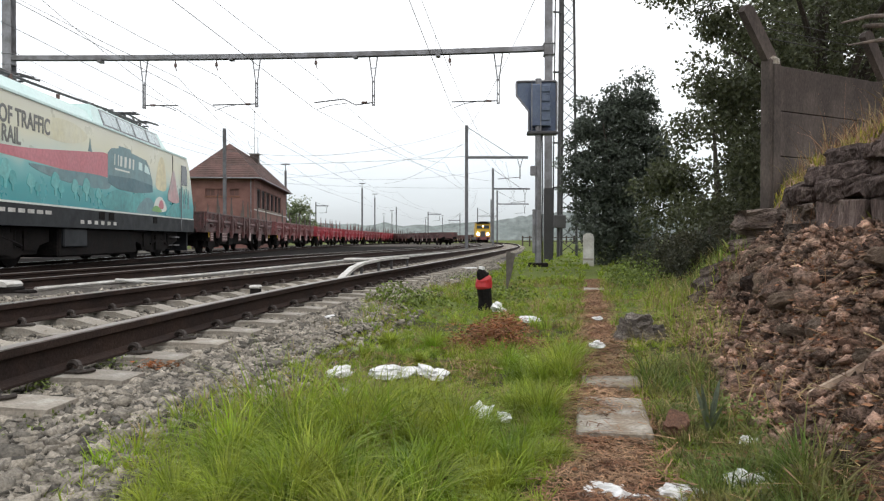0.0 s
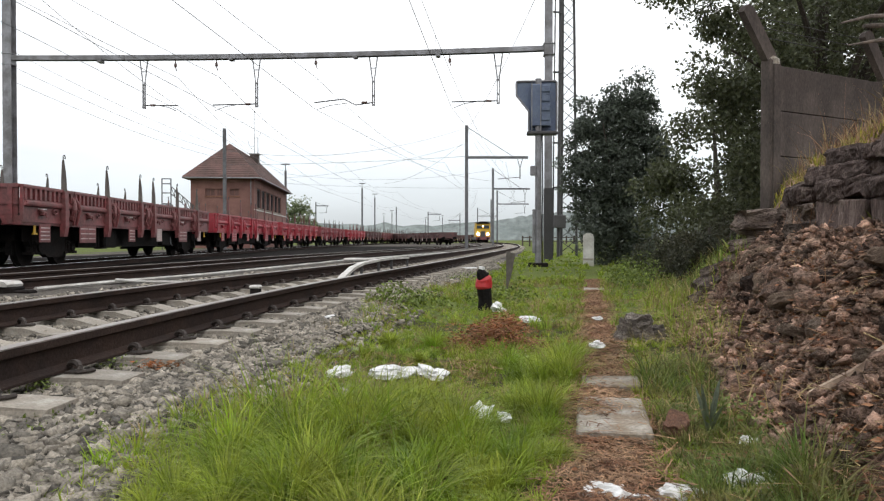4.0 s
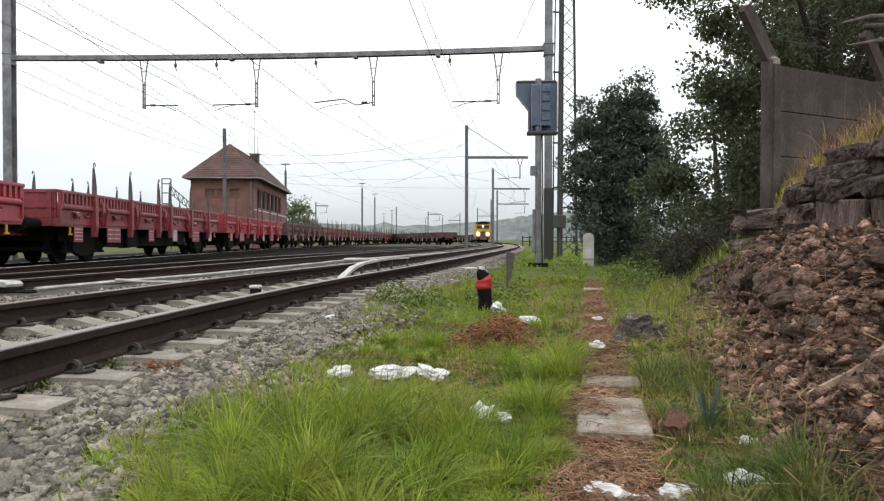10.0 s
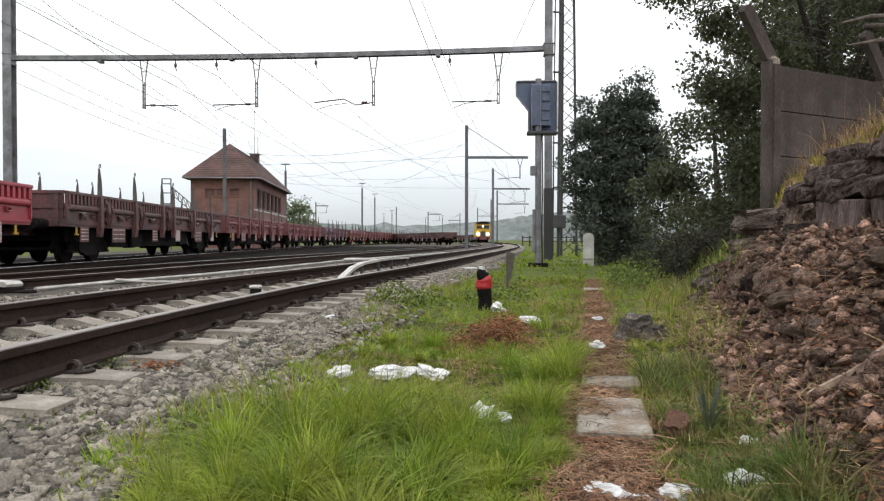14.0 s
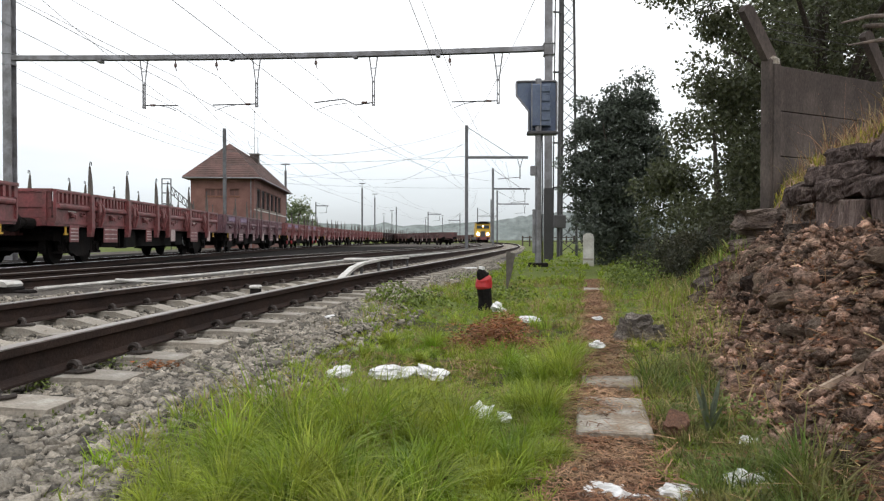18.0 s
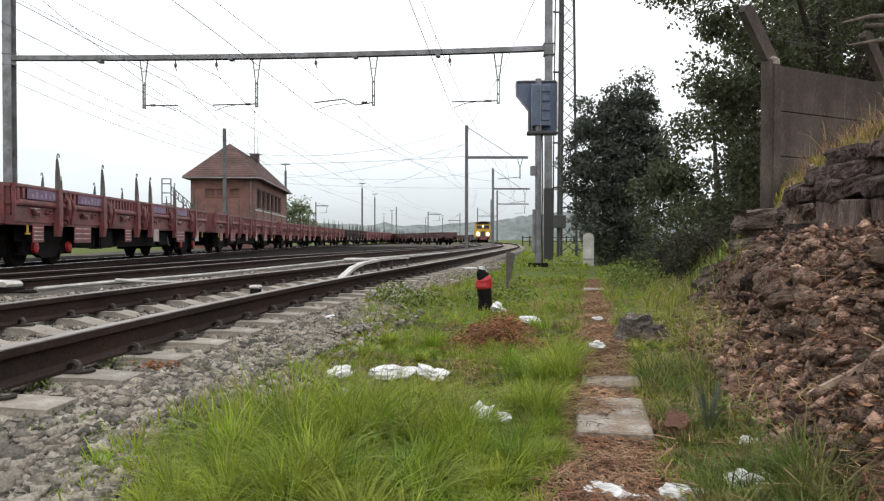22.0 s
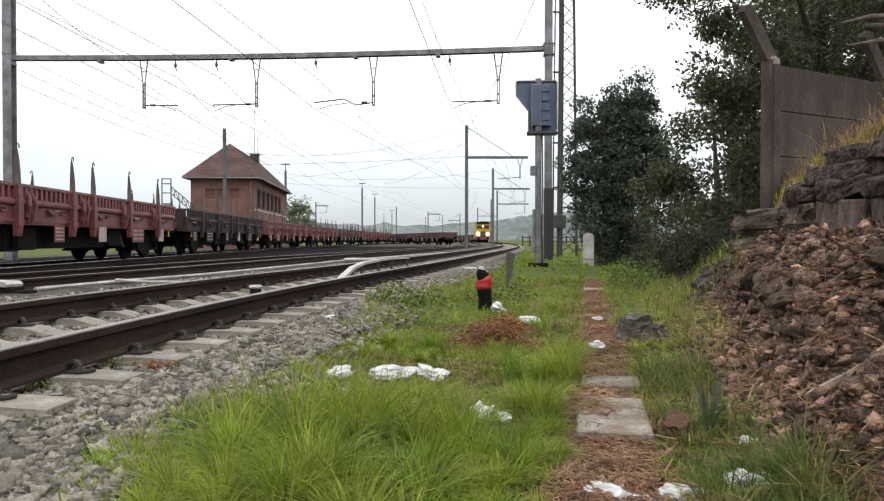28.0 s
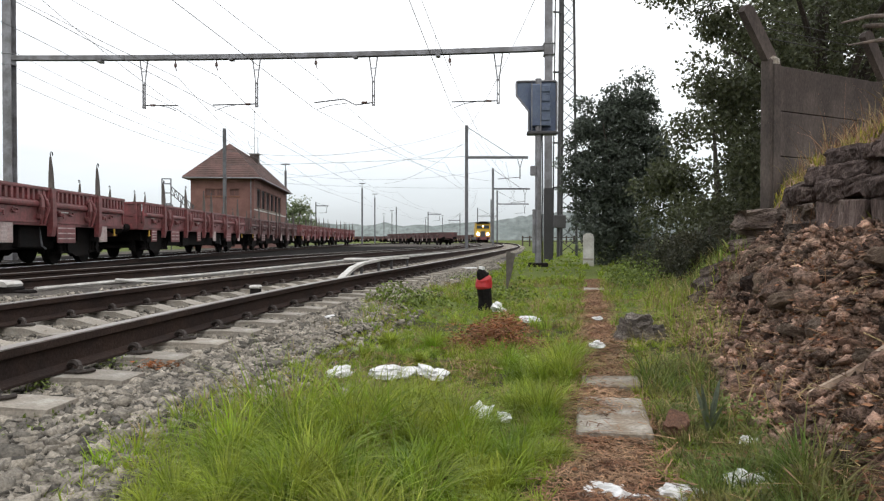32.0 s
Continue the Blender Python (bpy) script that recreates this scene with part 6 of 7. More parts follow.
tree("shrub", pose(4.35, 11.9, 0.1), ([(0, 0, -0.2), (0.05, 0, 0.4), (0.0, 0.1, 0.9)], [0.05, 0.04, 0.015]),
     limb_set((0, 0, 0.1), [(-0.4, 0, 0.7), (0.5, 0.3, 0.9), (0.9, 0.6, 1.1), (0.2, -0.4, 0.7)], 0.025),
     [(-0.25, 0, 0.4, 0.45, 0.5, 0.42), (0.2, 0.2, 0.5, 0.5, 0.5, 0.4), (0.7, 0.5, 0.6, 0.6, 0.6, 0.5), (0.15, -0.6, 0.35, 0.4, 0.5, 0.35), (-0.55, 0.8, 0.4, 0.5, 0.5, 0.4), (0.2, 1.4, 0.45, 0.7, 0.6, 0.45)], 22000, 0.042, M["thicket"],
     "dark tangled thicket at the foot of the bank", "shrub", 60, 0.22, 0.3)
tree("tree", pose(-20.3, 104, 0), ([(0, 0, -0.2), (0, 0, 3.0), (0.2, 0, 5.2)], [0.22, 0.16, 0.05]),
     limb_set((0, 0, 2), [(-1.5, 0, 4), (1.5, 0, 4), (0.5, 0, 5.5)], 0.08),
     [(0, 0, 4.0, 2.1, 1.8, 2.7), (-1.0, 0, 5.8, 1.3, 1.2, 1.4), (0.9, 0, 6.2, 1.0, 1.0, 1.1), (1.8, 0, 2.6, 1.6, 1.4, 1.6), (-1.2, 0, 2.4, 2, 1.6, 1.8)], 5000, 0.34, M["leaf_pale"],
     "light green young tree behind the signal cabin", "tree", 50, 0.7)

# concrete panel fence on top of the bank, with raked wire arms
fence = thing("concrete_fence", None, "weathered concrete panel fence with raked barbed wire arms", "fence")
POSTS = [(4.72, 10.6), (7.15, 11.9), (9.58, 13.2), (12.0, 14.5)]
for i, (x, y) in enumerate(POSTS):
    p = part("post", add_box(box(-0.11, 0.11, -0.09, 0.09, 0.5, 3.38, 0.02), -0.07, 0.07, -0.12, -0.09, 0.5, 3.3), M["fence_concrete"], fence)
    p.matrix_basis = pose(x, y, 0, 0, 0, 28)
    part("post_cap", tube([(0, -0.02, 3.3), (0, -0.02, 3.38), (0, -0.02, 3.43)], 0, 10, [0.10, 0.10, 0.04]), M["slab"], p)
    a = part("wire_arm", prism([(-0.13, 3.36), (0.11, 3.36), (0.02, 3.50), (-0.42, 4.06), (-0.50, 4.10), (-0.59, 4.05), (-0.62, 3.98)], -0.05, 0.05), M["fence_concrete"], p)
for (xa, ya), (xb, yb) in zip(POSTS, POSTS[1:]):
    L, ang = math.hypot(xb - xa, yb - ya), math.atan2(yb - ya, xb - xa)
    for k in range(4):
        z = 0.7 + 0.655 * k
        b = part("panel", box(0.10, L - 0.10, -0.03, 0.03, z, z + 0.645, 0.008), M["fence_concrete"], fence)
        b.matrix_basis = Matrix.Translation((xa, ya, 0)) @ Matrix.Rotation(ang, 4, "Z")
for k, (dx, z) in enumerate(((-0.24, 3.72), (-0.40, 3.88), (-0.54, 4.04))):
    part("barbed_wire", tube([(x + dx * 0.78, y + dx * 0.0, z) for x, y in POSTS], 0.006, 4), M["dark_steel"], fence)


def rock(seed, flat=0.7, rough=0.45, fineness=2):
    bm = bmesh.new()
    bmesh.ops.create_icosphere(bm, subdivisions=fineness, radius=0.5)
    for v in bm.verts:
        n = noise.noise(v.co * 2.1 + Vector((seed * 3.1, seed, 0))) + 0.5 * noise.noise(v.co * 5.3 + Vector((0, seed, 0)))
        v.co *= 1 + rough * n
        v.co = Vector([math.copysign(min(abs(c), 0.33 + 0.06 * ((seed * 7 + i * 5) % 3)), c) for i, c in enumerate(v.co)]) + 0.07 * noise.noise_vector(v.co * 8 + Vector((seed, 0, 0)))
        v.co.z *= flat
    return bm


def bank_pose(y, d, lift=0.0, turn=0.0, tilt=0.0):
    x = float(foot(y)) + d / 0.92
    return Matrix.Translation((x, y, float(ground_z(x, y)) + lift)) @ Euler((tilt, -0.3, turn)).to_matrix().to_4x4()


bank = thing("rubble_bank", None, "crumbling stone and earth bank below the concrete fence", "bank", kind="structure")
def block(seed):
    """A rough broken wall stone in a unit cube."""
    bm = box(-0.5, 0.5, -0.5, 0.5, -0.5, 0.5)
    bmesh.ops.subdivide_edges(bm, edges=bm.edges[:], cuts=5, use_grid_fill=True)
    for v in bm.verts:
        n = noise.noise_vector(v.co * 1.7 + Vector((seed * 2.7, 0, seed))) + 0.45 * noise.noise_vector(v.co * 10 + Vector((0, seed, 0)))
        fine = noise.noise_vector(v.co * 5.5 + Vector((seed, seed * 1.7, 0)))
        edge = sum(abs(q) > 0.45 for q in v.co)
        v.co = v.co * (1 - 0.05 * max(edge - 1, 0)) + 0.10 * n + 0.085 * fine
    return bm


def strata(seed):
    """A stone that has broken along its layers, in a unit cube."""
    bm = box(-0.5, 0.5, -0.5, 0.5, -0.5, 0.5)
    bmesh.ops.subdivide_edges(bm, edges=bm.edges[:], cuts=6, use_grid_fill=True)
    for v in bm.verts:
        layer = math.floor((v.co.z + 0.5) * 6.99)
        push = 1 + 0.22 * noise.noise(Vector((layer * 3.7, seed * 1.9, 0.3)))
        side = 0.10 * noise.noise_vector(Vector((v.co.x * 2.2, v.co.y * 2.2, layer * 2.3 + seed)))
        fine = noise.noise_vector(v.co * 6 + Vector((seed, seed * 1.3, 0)))
        v.co = Vector((v.co.x * push, v.co.y * push, v.co.z)) + side + 0.06 * fine
    return bm


def ashlar(seed):
    """A dressed wall stone with worn edges, in a unit cube."""
    bm = box(-0.5, 0.5, -0.5, 0.5, -0.5, 0.5)
    bmesh.ops.bevel(bm, geom=bm.edges[:], offset=0.05, segments=1, affect="EDGES")
    bmesh.ops.subdivide_edges(bm, edges=bm.edges[:], cuts=2, use_grid_fill=True)
    for v in bm.verts:
        v.co += 0.055 * noise.noise_vector(v.co * 1.6 + Vector((seed * 2.1, 0, seed))) + 0.028 * noise.noise_vector(v.co * 6 + Vector((0, seed, 0)))
    return bm


def turned(a, b, c):
    return Euler((a, b, c)).to_matrix().to_4x4()


rock_src = [part("stone", (block, rock, block, strata)[k % 4](k + 20), M["rock"] if k % 4 else M["pale_rock"], bank) for k in range(12)]
for k, src in enumerate(rock_src):
    src.matrix_basis = bank_pose(3.4 + 0.4 * k, 0.35, 0, k) @ Matrix.Diagonal((0.16, 0.16, 0.14, 1))
for k in range(270):
    y = 2.4 + 6.2 * rng.random() ** 1.25
    d = rng.uniform(-0.08, 1.05) if y > 3.4 else rng.uniform(0.06, 1.1)
    s = rng.uniform(0.045, 0.115) * (1.5 if rng.random() < 0.25 else 1)
    share("stone", rock_src[k % 12], bank, bank_pose(y, d, -0.22 * s, rng.uniform(0, 6), rng.uniform(-0.6, 0.6)) @ Matrix.Diagonal((s * rng.uniform(0.9, 1.7), s, s * rng.uniform(0.45, 0.95), 1)))

# the broken end of the old retaining wall: dressed courses, loose above
wall_src = [part("wall_stone", ashlar(k), M["ashlar"], bank) for k in range(6)]
WALL_AT, WALL_TURN = Vector((3.06, 6.05, 0.0)), math.atan2(-0.894, 0.447)
used = 0
for base, H, start, sizes in ((0.54, 0.26, 0.1, (0.40, 0.5, 0.45)), (0.82, 0.31, 0.0, (0.46, 0.42, 0.38, 0.44))):
    u = start
    for L in sizes:
        loose = 0.25 if H > 0.25 else 1.0
        m = Matrix.Translation(WALL_AT) @ Matrix.Rotation(WALL_TURN, 4, "Z") @ Matrix.Translation((u + L / 2, 0.13 + rng.uniform(-0.08, 0.05) * loose, base + H / 2)) @ turned(rng.uniform(-0.14, 0.14) * loose, rng.uniform(-0.1, 0.1) * loose, rng.uniform(-0.25, 0.25) * loose) @ Matrix.Diagonal((L * 0.94, 0.30 * rng.uniform(0.85, 1.1), H * rng.uniform(0.84, 0.97), 1))
        if used < 6:
            wall_src[used].matrix_basis = m
        else:
            share("wall_stone", wall_src[used % 6], bank, m)
        used += 1
        u += L
rough_src = [part("wall_stone", block(k + 120), M["ashlar"], bank) for k in range(5)]
laid = 0
for row, (z0, start) in enumerate(((1.135, -0.30), (1.27, -0.16), (1.39, 0.02))):
    u = start
    while u < 1.5:
        L, H = rng.uniform(0.09, 0.24), rng.uniform(0.11, 0.19)
        m = Matrix.Translation(WALL_AT) @ Matrix.Rotation(WALL_TURN, 4, "Z") @ Matrix.Translation((u + L / 2, 0.15 + 0.05 * row + rng.uniform(-0.07, 0.05), z0 + H / 2 + 0.05 * u)) @ turned(rng.uniform(-0.25, 0.25), rng.uniform(-0.22, 0.22), rng.uniform(-0.4, 0.4)) @ Matrix.Diagonal((L * 1.12, 0.28, H * 1.12, 1))
        if laid < 5:
            rough_src[laid].matrix_basis = m
        else:
            share("wall_stone", rough_src[laid % 5], bank, m)
        laid += 1
        u += L
for k in range(14):
    y = 3.2 + 0.17 * k
    m = Matrix.Translation((float(foot(y)) + 1.5, y, 0.85 + 0.2 * (k % 4))) @ turned(rng.uniform(-0.1, 0.1), rng.uniform(-0.1, 0.1), radians(72)) @ Matrix.Diagonal((0.42, 0.3, 0.2, 1))
    share("wall_stone", wall_src[k % 6], bank, m)

# the layered outcrop at the end of the wall: a cap over hollows, and a rib that runs down from it
slab_src = [part("outcrop_stone", (strata if k % 2 else block)(k + 80), M["dark_rock"], bank) for k in range(4)]
OUTCROP = ((3.66, 8.30, 1.03, 0.64, 0.56, 0.22, 2), (3.70, 8.30, 0.87, 0.60, 0.54, 0.20, -3), (3.60, 8.26, 0.76, 0.66, 0.52, 0.16, 8), (3.78, 8.42, 0.66, 0.6, 0.5, 0.16, 0),
           (3.45, 8.2, 0.60, 0.6, 0.5, 0.2, 22), (3.22, 8.1, 0.47, 0.56, 0.45, 0.24, 26), (3.0, 7.95, 0.32, 0.46, 0.4, 0.24, 28), (2.84, 7.8, 0.18, 0.4, 0.36, 0.2, 24),
           (3.55, 7.5, 0.72, 0.5, 0.5, 0.28, 12), (3.3, 7.2, 0.56, 0.5, 0.45, 0.26, 18), (4.0, 8.0, 1.10, 0.5, 0.5, 0.3, 0), (3.9, 7.5, 1.16, 0.5, 0.5, 0.3, 0), (3.5, 6.9, 1.0, 0.42, 0.4, 0.34, 6), (3.25, 6.5, 0.8, 0.36, 0.36, 0.3, 10), (3.45, 6.45, 1.16, 0.3, 0.3, 0.22, -6))
for k, (x, y, z, w, d, h, tilt) in enumerate(OUTCROP):
    m = pose(x, y, z, rng.uniform(-7, 7), -tilt, -22 + rng.uniform(-25, 25)) @ Matrix.Diagonal((w, d, h, 1))
    if k < 4:
        slab_src[k].matrix_basis = m
    else:
        share("outcrop_stone", slab_src[k % 4], bank, m)

pale_src = [part("stone", block(k + 60), M["pale_rock"], bank) for k in range(3)]
for k in range(34):
    y, d = 2.5 + 4.6 * rng.random() ** 1.2, rng.uniform(0.12, 1.0)
    s = rng.uniform(0.05, 0.16)
    m = bank_pose(y, d, -0.02, rng.uniform(0, 6), rng.uniform(-0.4, 0.4)) @ Matrix.Diagonal((s * rng.uniform(1, 2.2), s, s * rng.uniform(0.4, 0.8), 1))
    if k < 3:
        pale_src[k].matrix_basis = m
    else:
        share("stone", pale_src[k % 3], bank, m)


def on_bank(pts, lift):
    return [(x, y, max(float(ground_z(x, y)), z) + lift) for x, y, z in pts]


# roots and twigs on the bank
def twig(pts, r, label, category="twig"):
    t = thing("twig" if r < 0.02 else "root", None, label, category, "twigs on the bank" if r < 0.02 else "")
    n = len(pts)
    part("stem", tube(pts, 0, 7, [r * (1 - 0.45 * k / (n - 1)) for k in range(n)]), M["twig"] if r < 0.02 else M["bare_root"], t)


twig(on_bank([(1.75, 2.38, 0.46), (1.69, 2.46, 0.42), (1.66, 2.55, 0.36), (1.59, 2.66, 0.32), (1.575, 2.78, 0.26), (1.54, 2.90, 0.19), (1.525, 3.02, 0.13)], 0.03), 0.04, "thick pale bare root lying down the bank", "root")
for k in range(46):
    y = 2.15 + 2.2 * rng.random() ** 1.5 if k < 32 else 4.4 + 3 * rng.random()
    d = rng.uniform(0.0, 0.7) if k < 32 else rng.uniform(0.3, 1.0)
    x, a, L = float(foot(y)) + d, rng.uniform(0, 6.28), rng.uniform(0.1, 0.30)
    pts = []
    for u in (-0.5, -0.2, 0.15, 0.5):
        px, py = x + L * u * math.cos(a) + rng.normal(0, 0.012), y + L * u * math.sin(a) + rng.normal(0, 0.012)
        pts.append((px, py, -1))
    pts = on_bank(pts, 0.012)
    top = max(p[2] for p in pts)
    twig([(p[0], p[1], 0.6 * p[2] + 0.4 * top) for p in pts], rng.uniform(0.0025, 0.006), "thin dry twig lying on the earth bank")

# trodden path with cable trough lids
for x, y, w, l, a in ((0.765, 3.30, 0.31, 0.66, 11), (0.925, 4.03, 0.31, 0.24, 11), (2.4, 11.6, 0.32, 0.5, 12)):
    ob = thing("trough_lid", pose(x, y, float(ground_z(x, y)) + 0.005, rng.uniform(-2, 2), rng.uniform(-2, 2), -a), "pale concrete cable trough lid half buried in the path", "slab", "path slabs")
    part("slab", box(-w / 2, w / 2, -l / 2, l / 2, -0.03, 0.03, 0.008), M["slab"], ob)
boulder = thing("boulder", pose(1.50, 5.6, float(ground_z(1.50, 5.6)) + 0.06, 0, 0, 30), "grey layered stone at the edge of the path", "stone")
for k, (dx, dy, w, d, h) in enumerate(((0, 0, 0.17, 0.2, 0.25), (0.06, 0.07, 0.17, 0.18, 0.27), (-0.05, 0.05, 0.13, 0.16, 0.2), (0.12, -0.06, 0.1, 0.12, 0.12))):
    slab = part("stone", strata(k + 40), M["grey_rock"], boulder)
    slab.matrix_basis = pose(dx, dy, 0.0, 12 * (k % 3) - 10, 14 * (k % 2) - 8, 37 * k) @ Matrix.Diagonal((w, d, h, 1))
boulder = thing("boulder", pose(0.96, 3.0, float(ground_z(0.96, 3.0)) + 0.05, 0, 0, 60), "reddish brick-coloured stone beside the path", "stone")
part("stone", rock(14, 0.7, 0.8, 3), M["clay"], boulder).matrix_basis = pose(0, 0, 0.02, 12, -18, 0) @ Matrix.Diagonal((0.15, 0.11, 0.09, 1))

# crumpled white litter
for k, (px, py, s, f) in enumerate(((-0.26, 3.92, 0.20, 0.5), (-0.53, 3.82, 0.13, 0.6), (0.17, 3.2, 0.17, 0.6), (-0.06, 3.95, 0.20, 0.42), (0.53, 2.27, 0.19, 0.5), (0.71, 2.25, 0.21, 0.5), (1.10, 5.17, 0.15, 0.4), (0.27, 3.14, 0.09, 0.6), (0.98, 2.34, 0.12, 0.7), (1.06, 2.38, 0.08, 0.7), (1.19, 2.85, 0.09, 0.6), (-0.16, 3.98, 0.1, 0.6),
                                   (0.62, 8.3, 0.22, 0.6), (0.85, 7.1, 0.18, 0.5), (1.50, 7.06, 0.09, 0.6), (-0.98, 6.4, 0.11, 0.3), (2.05, 4.55, 0.06, 0.6))):
    bm = bmesh.new()
    bmesh.ops.create_icosphere(bm, subdivisions=4, radius=0.5)
    for v in bm.verts:
        p = v.co.copy()
        v.co *= 1 + 0.8 * noise.noise(p * 2.3 + Vector((k * 1.7, 3, 0)))
        fold = sum(a * (0.5 - abs(noise.noise(p * q + Vector((k, 0, q))))) for a, q in ((0.5, 3.1), (0.26, 6.7), (0.12, 14.0)))
        v.co *= 0.75 + fold
        v.co += 0.14 * noise.noise_vector(p * 4 + Vector((k, 0, 0)))
        v.co.z = max(v.co.z * f * 1.5, -0.25)
    t = thing("litter", pose(px, py, float(ground_z(px, py)) + (0.025 if px > 0.9 and py < 3 else -0.005 if py < 3 else 0.065 if px < 0.3 and py < 5 else 0.04), 0, 0, 40 * k), "crumpled white plastic litter lying in the grass", "litter", "scraps of litter")
    part("crumpled_sheet", bm, M["plastic_white"], t).matrix_basis = Matrix.Diagonal((s, s * 0.55, s * 0.5, 1))

flag = thing("broad_leaf_plant", pose(1.10, 3.02, float(ground_z(1.10, 3.02)) - 0.01), "plant with a few broad upright grey-green leaves", "plant")
for k, (a, lean, h, w) in enumerate(((0.4, 0.22, 0.27, 0.015), (2.2, 0.30, 0.23, 0.013), (3.6, 0.18, 0.25, 0.013), (5.1, 0.45, 0.18, 0.012))):
    bm = bmesh.new()
    rings = []
    for u in (0, 0.25, 0.5, 0.75, 0.92, 1.0):
        ww = w * (0.6 + 0.9 * u if u < 0.5 else 1.15 * (1 - ((u - 0.5) / 0.5) ** 2) + 0.02)
        c = Vector((lean * h * u**1.6, 0, h * (u - 0.25 * lean * u * u)))
        rings.append([bm.verts.new(c + Vector((0.25 * ww, -ww, 0))), bm.verts.new(c), bm.verts.new(c + Vector((0.25 * ww, ww, 0)))])
    for p, q in zip(rings, rings[1:]):
        for j in range(2):
            bm.faces.new((p[j], p[j + 1], q[j + 1], q[j]))
    bmesh.ops.solidify(bm, geom=bm.faces[:], thickness=0.0015)
    part("leaf", bm, M["broad_leaf"], flag).matrix_basis = Matrix.Rotation(a, 4, "Z")

# things left in the grass
can = thing("canister", pose(0.50, 8.5, float(ground_z(0.5, 8.5)), 4, -5, 10), "dark dented canister with a red top in the grass", "canister")
part("body", tube([(0, 0, 0), (0, 0, 0.02), (0.01, 0, 0.14), (0, 0, 0.30), (0, 0, 0.33)], 0, 14, [0.07, 0.085, 0.078, 0.085, 0.06]), M["black"], can)
part("red_cover", tube([(0, 0, 0.265), (0, 0, 0.275), (0.01, 0.01, 0.33), (0.01, 0, 0.38), (0.0, 0, 0.395)], 0, 14, [0.085, 0.098, 0.098, 0.09, 0.07]), M["red_rubbish"], can)
part("neck", tube([(0.01, 0, 0.39), (0.0, 0, 0.41), (-0.02, 0, 0.46), (-0.01, 0, 0.49)], 0, 10, [0.07, 0.075, 0.05, 0.03]), M["black"], can)
part("cap", tube([(-0.01, 0, 0.485), (0.0, 0, 0.515)], 0.035, 10), M["plastic_white"], can)
plate = thing("leaning_plate", pose(0.97, 11.0, 0.0, 0, 4, 0), "rusty grey steel plate stuck upright in the grass", "steel plate")
part("blade", prism([(-0.035, -0.05), (-0.01, -0.05), (0.02, 0.14), (0.055, 0.32), (0.085, 0.60), (-0.055, 0.63), (-0.03, 0.3), (-0.02, 0.14)], -0.01, 0.01), M["stake_steel"], plate)
strip = thing("pipe", pose(0.52, 17.3, 0.12, 0, 88, -8), "pale plastic pipe lying on the ballast", "pipe")
part("tube", tube([(0, 0, -0.3), (0, 0, 0.3)], 0.03, 8), M["plastic_white"], strip)

# point machine and white capped devices at the track
pm = thing("point_machine", pose(-6.12, 10.3, 0.03, 0, 0, -6), "low point machine under a white cover beside the rails", "point machine")
part("cover", prism([(-0.27, 0.12), (0.14, 0.115), (0.15, 0.15), (0.10, 0.19), (-0.2, 0.20), (-0.27, 0.17)], -0.17, 0.17), M["white_paint"], pm)
part("casing", add_box(add_box(box(-0.25, 0.2, -0.15, 0.15, -0.08, 0.114, 0.02), 0.2, 0.42, -0.12, 0.10, -0.08, 0.07, 0.02), -0.1, 0.02, -0.24, -0.15, -0.08, 0.06, 0.015), M["black"], pm)
dev = thing("rail_contact", pose(-2.18, 8.6, RAIL_TOP - 0.16, 0, 0, -8), "small rail contact with a white cap", "rail contact")
part("bracket", box(-0.05, 0.05, -0.05, 0.05, -0.03, 0.06), M["black"], dev)
part("white_cap", box(-0.065, 0.065, -0.055, 0.055, 0.06, 0.10, 0.015), M["white_paint"], dev)

# cable duct along the ballast, and the contact ramp between the rails
duct = thing("cable_duct", None, "pale narrow cable duct laid along the ballast", "cable duct")
DUCT = [(-5.75, 10.4), (-5.5, 12.2), (-5.0, 15.5), (-4.3, 19.8), (-3.3, 24.5), (-1.9, 31), (0.2, 40)]
part("main_duct", tube([(x, y, float(ground_z(x, y)) + 0.05) for x, y in DUCT], 0.03, 6), M["white_paint"], duct)
part("branch_duct", tube([(-5.45, 12.3, 0.13), (-4.7, 11.7, 0.13), (-3.6, 11.0, 0.16)], 0.028, 6), M["white_paint"], duct)
ramp = thing("contact_ramp", None, "white-painted bent contact ramp between the rails", "contact ramp")
RAMP = [(-1.52, 10.7, 0.17), (-1.49, 11.2, 0.26), (-1.45, 11.9, 0.34), (-1.40, 12.8, 0.385), (-1.25, 14.5, 0.40), (-1.1, 16.0, 0.395), (-0.85, 18.0, 0.36)]
bm = bmesh.new()
rings = [[bm.verts.new((x + a, y, z + b)) for a, b in ((-0.05, -0.022), (0.05, -0.022), (0.05, 0.022), (-0.05, 0.022))] for x, y, z in RAMP]
for a, b in zip(rings, rings[1:]):
    for k in range(4):
        bm.faces.new((a[k], a[(k + 1) % 4], b[(k + 1) % 4], b[k]))
bm.faces.new(rings[0][::-1])
bm.faces.new(rings[-1])
part("ramp_plate", bm, M["white_paint"], ramp)
for x, y, z in RAMP[2:]:
    part("ramp_support", box(x - 0.025, x + 0.025, y - 0.03, y + 0.03, 0.12, z - 0.022), M["dark_steel"], ramp)
cover = thing("cable_cover", pose(-2.75, 24.5, 0.1, 0, 0, -8), "low white cover plate beside the far rails", "cover plate")
part("cover_plate", box(-0.45, 0.45, -0.4, 0.4, 0, 0.09, 0.03), M["white_paint"], cover)

# far fence beside the line, and wooded hills with haze in their colour
rail_fence = thing("post_fence", None, "low wooden post and rail fence beside the line", "fence")
for k in range(26):
    x, y = 9.2 + 0.75 * k, 84 - 0.5 * k
